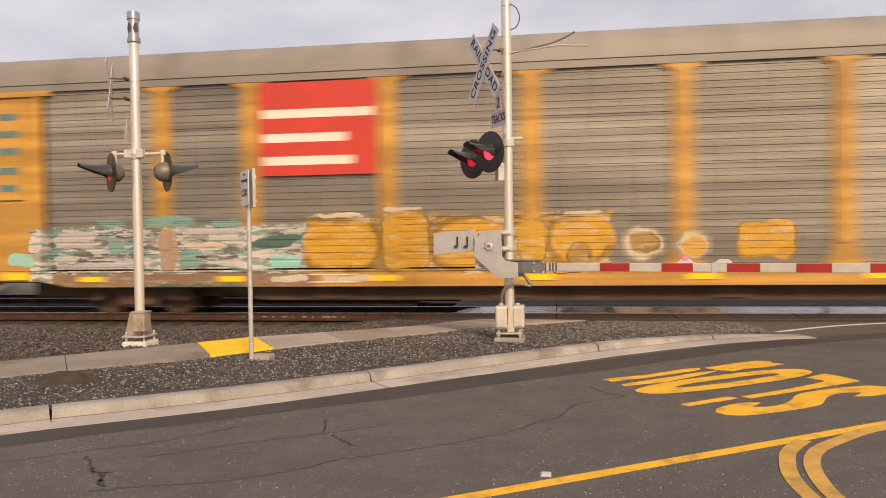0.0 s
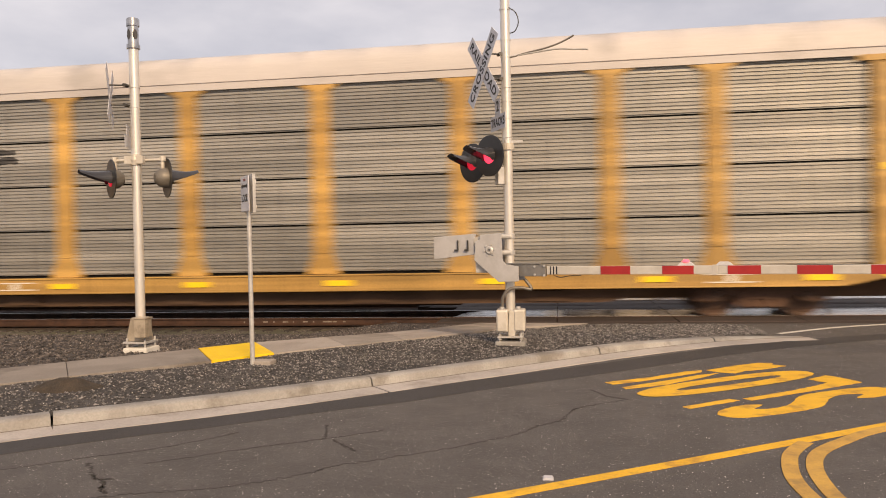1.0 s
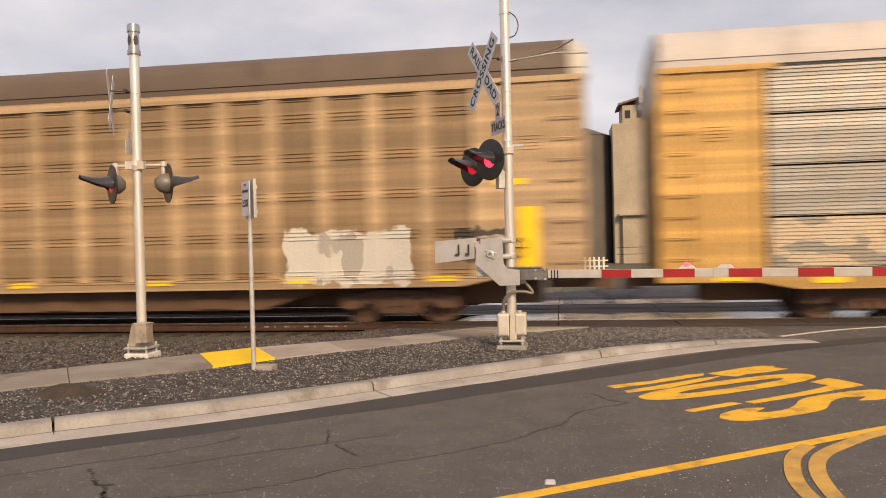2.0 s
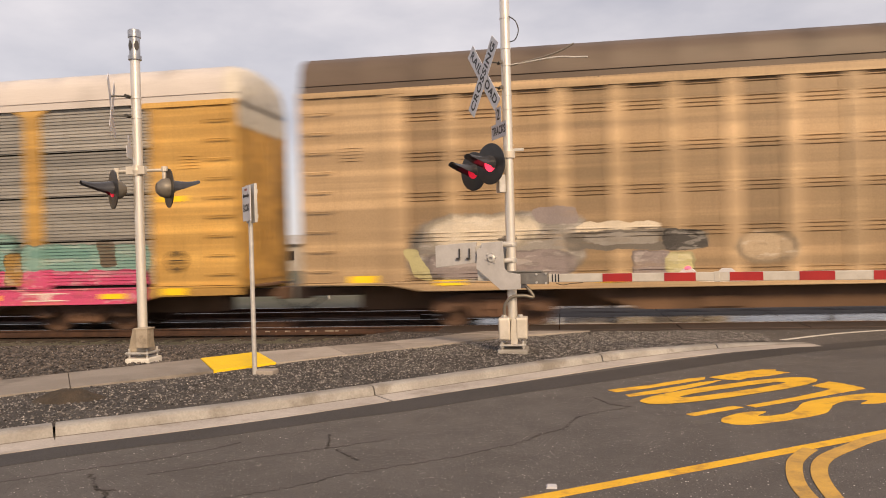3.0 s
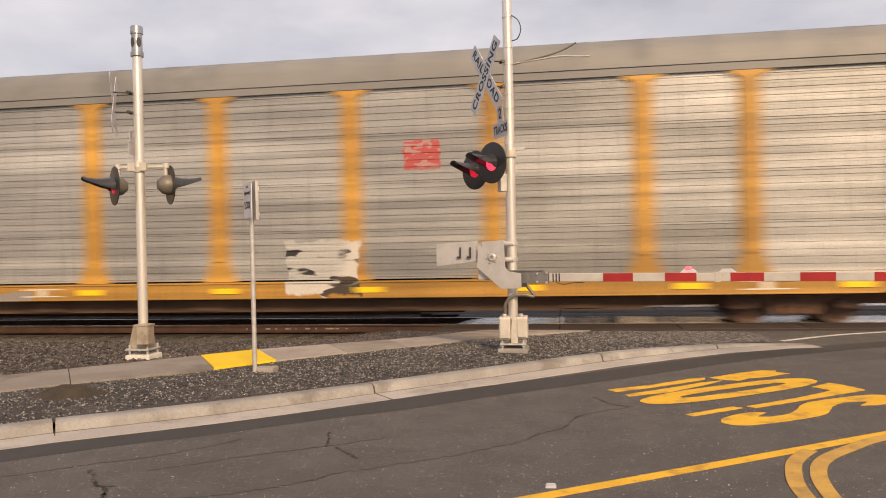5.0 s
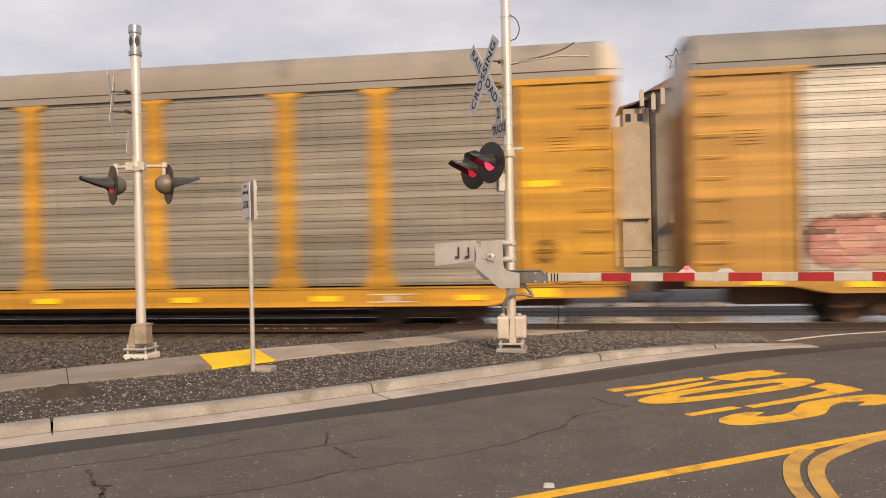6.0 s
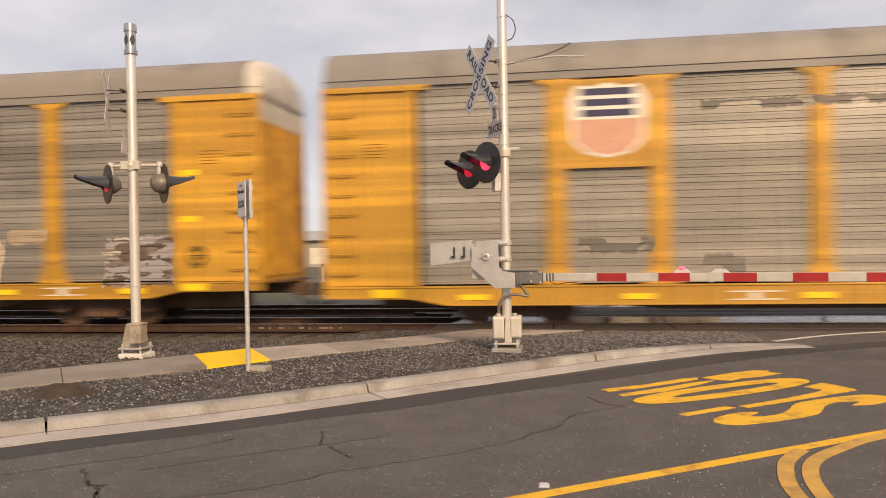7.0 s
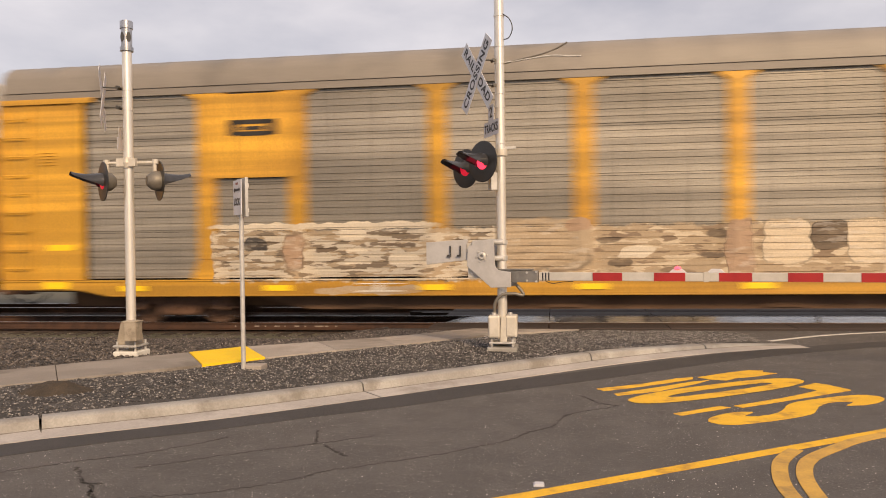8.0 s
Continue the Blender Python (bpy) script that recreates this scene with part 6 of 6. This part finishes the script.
MINT_TAG = ((-12.50, 1.51, 0.57, 1.61, 0, 8, LEMON), (-9.50, 1.40, 5.31, 0.75, 0, 10, MINT), (-5.19, 1.29, 3.47, 0.55, 0, 10, MINT), (-10.72, 0.85, 2.79, 0.33, 0, 8, MINT),
    (-11.12, 2.04, 2.11, 0.55, 0, 8, NAVY), (-8.48, 1.98, 1.76, 0.55, 0, 5, NAVY), (-6.38, 1.94, 1.30, 0.58, 0, 6, NAVY), (-5.28, 1.95, 0.91, 0.50, 0, 6, NAVY),
    (-4.10, 1.92, 1.33, 0.61, 0, 6, NAVY), (-9.84, 2.00, 0.76, 0.95, -0.9, 5, LEMON), (-7.28, 1.99, 0.50, 0.68, 0, 4, LEMON), (-5.62, 2.00, 0.31, 0.58, 0, 5, LEMON),
    (-4.70, 1.79, 0.27, 0.93, 0, 6, CLARET), (-3.01, 1.66, 0.74, 1.17, 0, 6, LEMON), (-8.46, 1.97, 0.36, 0.30, 0, 2, CLAY))
MINT_EDGE = ((-11.48, 2.35, 1.53, 0.07, 0, 6, IVORY), (-8.50, 2.29, 1.81, 0.07, 0, 4, IVORY), (-6.38, 2.26, 1.29, 0.07, 0, 6, IVORY), (-12.21, 1.71, 0.11, 1.25, 0, 6, CLARET),
    (-10.91, 2.03, 0.21, 0.56, 0.6, 5, CLAY), (-10.46, 0.88, 0.69, 0.43, -1.2, 5, STRAW), (-10.37, 0.82, 0.29, 0.27, -1.2, 5, CLAY), (-9.39, 0.85, 0.27, 0.30, 0, 4, STRAW),
    (-8.55, 0.88, 0.54, 0.17, 0, 5, MUSTARD), (-7.71, 0.85, 1.07, 0.20, 0, 5, SAND), (-8.30, 1.23, 0.50, 0.39, -1, 4, CLAY), (-7.82, 2.12, 0.40, 0.25, 0.5, 3, INK),
    (-10.04, 1.27, 1.44, 0.32, 0.4, 4, SPRUCE), (-7.66, 1.39, 0.75, 0.74, -1, 5, SPRUCE), (-1.80, 1.44, 1.45, 1.02, 0, 5, BRICK))
ROSE_TAG = ((-11.02, 1.69, 3.39, 1.11, 0, 4, ROSE), (-11.77, 2.15, 0.69, 0.09, 0, 3, UMBER), (-10.65, 2.17, 1.34, 0.19, 0, 3, UMBER), (-9.93, 1.66, 1.00, 0.11, 0.5, 4, UMBER),
    (-12.42, 1.89, 0.58, 0.12, 0, 4, UMBER), (-11.12, 1.26, 1.13, 0.23, 0, 3, SAND), (-11.73, 1.65, 0.58, 0.21, 0, 3, BLUSH), (-10.87, 1.92, 0.90, 0.23, 0, 3, BLUSH),
    (-10.82, 1.47, 0.57, 0.21, 0, 3, BLUSH), (-8.98, 2.04, 0.76, 0.25, 0, 4, SOOT), (-9.04, 1.64, 0.56, 0.61, 0.9, 5, UMBER), (-8.43, 1.77, 0.80, 0.54, 0.4, 3, IVORY),
    (-8.51, 1.85, 0.54, 0.07, 0, 4, UMBER), (-7.08, 0.76, 1.83, 0.22, 0, 6, ASH))
CREAM_TAG = ((-7.21, 1.57, 5.15, 1.24, 0, 6, SAND), (-7.21, 2.18, 5.17, 0.15, 0.1, 4, IVORY), (-8.75, 1.80, 0.52, 0.32, 0, 2.5, SOOT), (-7.84, 1.61, 0.51, 0.80, 0, 3, CLAY),
    (-6.53, 2.00, 0.57, 0.25, 0, 3, IVORY), (-6.44, 1.64, 0.50, 0.10, 0, 3, IVORY), (-6.39, 1.37, 0.65, 0.10, 0, 3, IVORY), (-7.08, 1.69, 0.51, 0.10, 0, 3, UMBER),
    (-5.44, 1.76, 0.74, 0.08, 0, 3, UMBER), (-5.38, 1.43, 0.62, 0.24, 0, 3, IVORY), (-2.39, 1.73, 1.96, 1.09, 0, 5, SAND), (2.48, 1.73, 0.97, 0.91, 0, 8, CREAM),
    (4.07, 1.72, 0.94, 0.89, 0, 8, CREAM), (3.28, 1.85, 0.64, 0.56, 0, 6, UMBER), (-1.67, 2.11, 0.53, 0.26, 0, 3, CLAY), (-6.15, 0.78, 2.38, 0.17, 0, 6, SAND))
CREAM_EDGE = ((-1.95, 1.68, 4.38, 1.10, 0, 4, SAND), (-1.09, 1.81, 0.54, 0.13, 0, 2, UMBER), (-0.83, 1.31, 0.54, 0.13, 0, 2, UMBER), (1.16, 1.89, 0.52, 0.17, 0, 2, UMBER),
    (1.23, 1.47, 0.91, 0.10, 0, 3, UMBER), (-0.49, 1.54, 0.67, 0.25, 0.8, 4, IVORY), (1.55, 1.58, 0.52, 1.22, 0, 6, CLAY), (6.71, 1.61, 3.31, 1.12, 0, 4, CREAM),
    (7.00, 1.37, 0.88, 0.16, 0, 2, UMBER), (7.04, 1.76, 0.59, 0.48, 0, 3, IVORY), (11.52, 1.54, 1.35, 1.07, 0, 5, DUSK), (11.73, 1.75, 0.81, 0.35, 0, 3, UMBER),
    (11.71, 2.02, 0.65, 0.05, 0, 4, IVORY), (11.22, 1.71, 0.55, 0.08, 0, 3, IVORY), (9.18, 2.13, 1.13, 0.35, 0, 4, SAND))
CHALK, GRIT = (0.60, 0.585, 0.56), (0.24, 0.15, 0.085)
NUMBER_PANEL = ((-6.26, 3.68, 2.70, 1.04, 0, 16, CHALK), (-6.34, 3.98, 0.92, 0.15, 0, 6, SOOT), (-6.40, 3.77, 1.14, 0.17, 0, 6, SOOT), (-6.66, 3.54, 0.51, 0.08, 0, 6, ASH), (-5.57, 3.45, 0.63, 0.07, 0, 6, ASH))
SILL_GRIME = ((-9.44, 0.79, 6.34, 0.36, 0, 10, GRIT), (-9.13, 0.68, 2.58, 0.06, 0, 6, PINE), (-6.86, 0.85, 0.91, 0.15, 0, 4, IVORY))

CARS = [
    dict(label="silver and gold autorack with red board and yellow graffiti", roof=GREY_ROOF, panel=GALV_SCREEN, style="broad", gap=0.008, badges=(badge_red, badge_blue_letters),
         tags=((-13.2, -6.4, 0.72, 2.02, ((0.36, 0.33, 0.30), WHITE, (0.20, 0.17, 0.155), TEAL, WHITE), 0.36), (-6.5, 0.1, 0.95, 2.2, ((0.42, 0.27, 0.09), MUSTARD, CREAM, (0.30, 0.20, 0.08)), 0.4)), shapes=SILL_GRIME + TEAL_TAG[1:] + GOLD_TAG),
    dict(label="gold autorack with white roof and fine grey side screens", roof=WHITE_ROOF, panel=NEW_SCREEN, trim=PALE_GOLD, style="fine", roof_label="clean white roof", shapes=NUMBER_PANEL[1:],
         tags=((-12.6, -10.2, 1.10, 2.15, (CREAM, GALV_SCREEN[0], CREAM), 0.6), (-9.4, -7.9, 1.4, 1.9, (GALV_SCREEN[0], CREAM), 0.6))),
    dict(label="tan boxed autorack with brown roof and rows of slots", roof=((0.135, 0.098, 0.072), (0.115, 0.083, 0.062)), panel=((0.33, 0.225, 0.125), (0.27, 0.185, 0.10)), trim=((0.50, 0.355, 0.21), (0.44, 0.31, 0.175)), style="boxed", roof_label="dark brown roof", metal=0.0, sill=(0.82, 1.03), end=BROWN_END,
         tags=((8.3, 11.1, 0.92, 2.1, (WHITE, (0.40, 0.38, 0.35)), 0.7), (12.1, 13.3, 1.35, 2.05, (BLACK, (0.4, 0.35, 0.28)), 0.4)), shapes=GREY_TAG),
    dict(label="gold autorack with white roof and bright pink and teal graffiti", roof=WHITE_ROOF, panel=NEW_SCREEN, trim=PALE_GOLD, style="fine", roof_label="clean white roof", 
         shapes=NUMBER_PANEL + PINK_TAG + PINK_EDGE + MINT_TAG + MINT_EDGE),
    dict(label="gold autorack with grey roof and bright silver ribbed sides", roof=((0.25, 0.245, 0.24), (0.21, 0.205, 0.20)), panel=SILVER_SCREEN, style="broad", gap=0.008, metal=0.4, rough=0.38,
         tags=((0.0, 1.7, 0.72, 1.9, (WHITE, BLACK, WHITE), 0.6), (2.7, 3.5, 3.42, 4.05, ((0.55, 0.10, 0.09), (0.55, 0.30, 0.27)), 0.15)), shapes=ROSE_TAG),
    dict(label="silver and gold autorack with a shield board", roof=GREY_ROOF, panel=PALE_SCREEN, trim=RICH_GOLD, style="broad", gap=0.008, sill=(0.46, 0.88), badges=(badge_shield,),
         tags=((-6.9, -2.4, 4.42, 4.62, ((0.12, 0.11, 0.10), GALV_SCREEN[0]), 0.3), (-9.4, -7.9, 1.55, 1.85, ((0.16, 0.15, 0.13), GALV_SCREEN[0]), 0.3), (-6.9, -6.1, 1.0, 1.5, ((0.2, 0.18, 0.16), GALV_SCREEN[0]), 0.3))),
    dict(label="silver and gold autorack with an emblem board and cream graffiti", roof=((0.27, 0.24, 0.21), (0.23, 0.205, 0.18)), panel=GALV_SCREEN, trim=RICH_GOLD, style="broad", gap=0.008, badges=(badge_plate,), decals=((13.1, 3.42), (13.1, 2.38), (-13.4, 1.72)),
         tags=((-9.7, -2.3, 0.98, 2.10, (SAND, IVORY, (0.22, 0.17, 0.12), IVORY), 0.30), (-2.3, 4.4, 1.02, 2.10, (SAND, (0.25, 0.18, 0.12), CREAM, SAND), 0.34), (4.3, 8.5, 1.0, 2.1, (CREAM, SAND, CREAM), 0.5), (11.1, 12.8, 0.95, 2.08, (DUSK, UMBER, LILAC), 0.3)), shapes=CREAM_TAG[1:] + CREAM_EDGE[1:7] + CREAM_EDGE[8:10] + CREAM_EDGE[11:]),
    dict(label="silver and gold autorack following behind", roof=GREY_ROOF, panel=GALV_SCREEN, style="broad", gap=0.008),
]


# ---------------------------------------------------------------- the distance
def build_distance():
    concrete = mat("elevator_concrete", (0.30, 0.255, 0.205), (0.25, 0.21, 0.17), 0.85, 0, 0.4, 8, 0.2, 0.03, stain=(0.18, 0.15, 0.12), stain_scale=0.25)
    dark = mat("silo_metal", (0.13, 0.115, 0.105), (0.10, 0.09, 0.083), 0.7, 0.1, 0.4, 10, 0.1, 0.02)
    tile = mat("roof_tile", (0.20, 0.12, 0.10), (0.16, 0.10, 0.085), 0.8, 0, 1, 10, 0.2, 0.03)
    pale = mat("pale_render", (0.44, 0.38, 0.29), (0.38, 0.32, 0.25), 0.85, 0, 0.5, 9, 0.2, 0.02)
    glass = mat("dark_glass", (0.03, 0.03, 0.035), None, 0.15, 0, 2, 20, 0)
    t = thing("grain_elevator", pose(0, 60, 0), "tall tan concrete grain elevator tower with antennas and a star", "tower")
    part("tower", Geo().tube((8.8, 2.2, -0.3), (8.8, 2.2, 13.2), 2.15, seg=8), concrete, t, "tan eight-sided concrete tower", bevel=0.05)
    part("annex", Geo().box(10.7, 12.2, 0.6, 5, -0.3, 12.0), pale, t, "paler annex shaft with ledges", bevel=0.05)
    part("leg_shaft", Geo().box(4.1, 6.9, 1.2, 5, -0.3, 10.6), pale, t, "pale lower shaft", bevel=0.05)
    part("penthouse", Geo().box(4.9, 6.9, 1.4, 4.8, 10.6, 12.0), pale, t, bevel=0.05)
    part("silo", Geo().tube((2.0, 4, -0.3), (2.0, 4, 9.95), 2.15, seg=40).tube((2.0, 4, 9.95), (2.0, 4, 10.7), 2.2, 0.3, seg=40), dark, t, "dark round metal silo", smooth=True)
    part("roof", Geo().tube((8.8, 2.2, 13.2), (8.8, 2.2, 14.45), 2.5, 0.12, seg=8), tile, t, "low pointed reddish roof")
    part("roof", Geo().prism([(4.6, 12.0), (7.1, 12.7), (7.1, 12.85), (4.6, 12.15)], (0, 3.8, 0), (0, 1.2, 0)), tile, t)
    for x, y, z in ((7.1, 0.4, 12.5), (7.75, 0.0, 12.8), (8.9, -0.1, 12.6), (9.15, -0.1, 12.75), (9.9, 0.05, 12.5), (6.3, 0.9, 12.9)):
        part("antenna", Geo().box(x - 0.16, x + 0.16, y - 0.2, y, z - 0.85, z + 0.35).tube((x, y, z - 1.0), (x, y, z + 0.5), 0.05, seg=8), DECAL_GREY, t, "pale panel antenna", bevel=0.02)
    for z in (4.2, 7.4, 10.2):
        part("window", Geo().box(8.5, 9.1, 0.16, 0.24, z, z + 0.9), glass, t)
    for z in (2.0, 3.6, 5.2, 6.8, 8.4, 10.0, 11.4):
        part("ledge", Geo().box(10.65, 12.3, 0.45, 0.6, z, z + 0.14), concrete, t)
    for x in (5.3, 6.2):
        part("window", Geo().box(x - 0.2, x + 0.2, 1.36, 1.42, 11.0, 11.6), glass, t)
    part("door_frame", Geo().box(4.7, 6.4, 0.7, 1.2, -0.3, 3.4).box(4.4, 6.8, 0.3, 1.2, 3.4, 3.55), pale, t)
    part("balcony", Geo().box(8.0, 12.0, -1.0, 0.3, 3.0, 3.12).box(8.0, 12.0, -1.0, -0.95, 3.12, 3.7), pale, t)
    part("guard_rail", Geo().box(4.0, 12.5, -2.0, -1.95, 0.95, 1.0).box(4.0, 12.5, -2.0, -1.95, 0.45, 0.5), DARK_STEEL, t)
    part("cyclone", Geo().tube((13.2, 2, 8.4), (13.2, 2, 9.4), 0.75, seg=20).tube((13.2, 2, 6.0), (13.2, 2, 8.4), 0.15, 0.75, seg=20), tile, t, "rusty brown cyclone hopper")
    part("cyclone_duct", Geo().path([(12.0, 2, 10.6), (12.8, 2, 9.9), (13.2, 2, 9.4)], 0.1, 8).path([(13.2, 2, 6.0), (13.8, 2, 4.6)], 0.08, 8), DARK_STEEL, t)
    part("star_pole", Geo().tube((9.1, 2.2, 14.3), (9.1, 2.2, 16.2), 0.05, seg=8), DARK_STEEL, t)
    pts = []
    for k in range(10):
        r = 0.85 if k % 2 == 0 else 0.36
        pts.append((r * math.sin(k * math.pi / 5), 15.85 + r * math.cos(k * math.pi / 5)))
    g = Geo()
    for a, b in zip(pts, pts[1:] + pts[:1]):
        g.tube((9.1 + a[0], 2.2, a[1]), (9.1 + b[0], 2.2, b[1]), 0.04, seg=6)
    part("star", g, DARK_STEEL, t, "wire star ornament on the roof")
    # the gate on the far side of the tracks
    fg = thing("crossing_gate", pose(-0.35, 27.0, -0.3), "far crossing gate with raised white counterweights and grey box", "level crossing gate")
    part("mast", Geo().tube((0, 0, 0), (0, 0, 2.3), 0.07, seg=14), GALV, fg)
    part("case", Geo().box(-0.35, 0.35, -0.25, 0.25, 0.1, 1.25), CAST_GREY, fg, bevel=0.03)
    for sx in (-1, 1):
        part("counterweight", Geo().obox((sx * 0.33, -0.2, 1.75), (sx * 0.28, 0, 0.20 if sx > 0 else 0.34), (0, 0.03, 0), (-0.05, 0, 0.09)), DECAL_WHITE, fg, bevel=0.01)
    # utility poles with wires
    wood = mat("pole_wood", (0.14, 0.11, 0.09), (0.10, 0.08, 0.065), 0.9, 0, 2, 15, 0.3)
    for x, y, h in ((-6.6, 62, 5.4), (-75, 110, 9.5), (14.5, 45, 8.5)):
        p = thing("utility_pole", pose(x, y, -0.3), "weathered wooden utility pole with crossarms", "utility pole")
        part("pole", Geo().tube((0, 0, 0), (0, 0, h), 0.16, 0.11, seg=12), wood, p)
        for z in (h - 0.5, h - 1.2):
            part("crossarm", Geo().box(-1.0, 1.0, -0.06, 0.06, z, z + 0.12), wood, p)
    # low sheds and a white sign board far off
    shed = mat("shed_wall", (0.42, 0.39, 0.36), (0.36, 0.33, 0.30), 0.8, 0, 0.6, 9, 0.1)
    roofm = mat("shed_roof", (0.5, 0.48, 0.46), (0.44, 0.42, 0.40), 0.5, 0.2, 0.6, 9, 0.1)
    for x, y, w, dp, h in ((-22, 72, 14, 8, 2.6), (24, 80, 18, 10, 4.0), (-52, 85, 22, 10, 3.4)):
        b = thing("shed", pose(x, y, -0.3), "low grey industrial shed with a shallow metal roof", "building")
        part("wall", Geo().box(-w / 2, w / 2, 0, dp, 0, h), shed, b)
        part("roof", Geo().prism([(-0.5, h), (dp + 0.5, h), (dp / 2, h + 1.0)], (w + 0.6, 0, 0), (-w / 2 - 0.3, 0, 0), (0, 1, 0), (0, 0, 1)), roofm, b)
        for k in range(3):
            part("window", Geo().box(-w / 3 + k * w / 3 - 0.7, -w / 3 + k * w / 3 + 0.7, -0.05, 0.02, h * 0.4, h * 0.75), glass, b)
    sg = thing("equipment_cabinet", pose(-9.4, 30.0, -0.3), "white railway equipment cabinet on a post", "cabinet")
    part("post", Geo().tube((0, 0, 0), (0, 0, 1.3), 0.06, seg=10), GALV, sg)
    part("case", Geo().box(-0.5, 0.5, -0.2, 0.2, 1.3, 1.95), DECAL_WHITE, sg, bevel=0.02)
    fence = thing("fence", pose(0, 48, -0.3), "low pale board fence beyond the tracks", "fence")
    board = Geo().box(-0.06, 0.06, -0.02, 0.02, 0.1, 0.85).mesh("board", DECAL_WHITE)
    for k in range(60):
        part("board", board, DECAL_WHITE, fence, at=pose(-14 + k * 0.28, 0, 0))
    part("fence_rail", Geo().box(-14.2, 2.8, 0.02, 0.07, 0.25, 0.33).box(-14.2, 2.8, 0.02, 0.07, 0.6, 0.68), DECAL_WHITE, fence)


def tree(x, y, h, seed):
    rng = random.Random(seed)
    t = thing("tree", pose(x, y, -0.3), "dark round-headed tree beyond the tracks", "tree", "trees beyond the tracks")
    g = Geo().tube((0, 0, 0), (0.1, 0, h * 0.45), 0.05 * h, 0.03 * h, seg=10)
    tips = []
    for k in range(9):
        a, b = k * 0.7 + rng.uniform(-0.2, 0.2), rng.uniform(0.5, 1.2)
        s = Vector((0.1, 0, h * rng.uniform(0.3, 0.45)))
        e = s + Vector((math.cos(a) * math.sin(b), math.sin(a) * math.sin(b), math.cos(b))) * h * rng.uniform(0.25, 0.42)
        g.tube(s, e, 0.018 * h, 0.006 * h, seg=6)
        tips.append(e)
    part("trunk", g, BARK, t)
    g = Geo()
    for e in tips:
        for k in range(330):
            c = e + Vector((rng.gauss(0, 0.11), rng.gauss(0, 0.11), rng.gauss(0.02, 0.10))) * h
            u = Vector((rng.uniform(-1, 1), rng.uniform(-1, 1), rng.uniform(-1, 1))).normalized() * h * 0.022
            v = u.orthogonal().normalized() * h * 0.016
            g.add([c - u, c + v, c + u, c - v], [(0, 1, 2, 3)])
    tagged(part("crown", g, LEAF, t), kind="stuff")


def motions():
    for k, car in enumerate(TRAIN):
        x = CAR0 - PITCH * k
        walk(car, [(s, pose(x + SPEED * s, TRACK_Y, RAIL_Z)) for s in (0.0, 1.0, 2.0, 3.0, 4.0, 5.0, 6.0, 7.0, 8.0)])


build_ground()
build_kerb()
build_verge()
build_heap()
build_walk()
build_tracks()
build_markings()
gate_signal()
light_signal()
post_sign()
TRAIN = [autorack(k, d) for k, d in enumerate(CARS)]
build_distance()
for tx, ty, th, sd in ((-9.0, 62, 4.6, 1), (-12.5, 75, 5.0, 2), (-38, 80, 6.5, 3), (-1.2, 66, 4.8, 4), (-2.6, 72, 5.2, 5), (18, 90, 6, 6)):
    tree(tx, ty, th, sd)
motions()
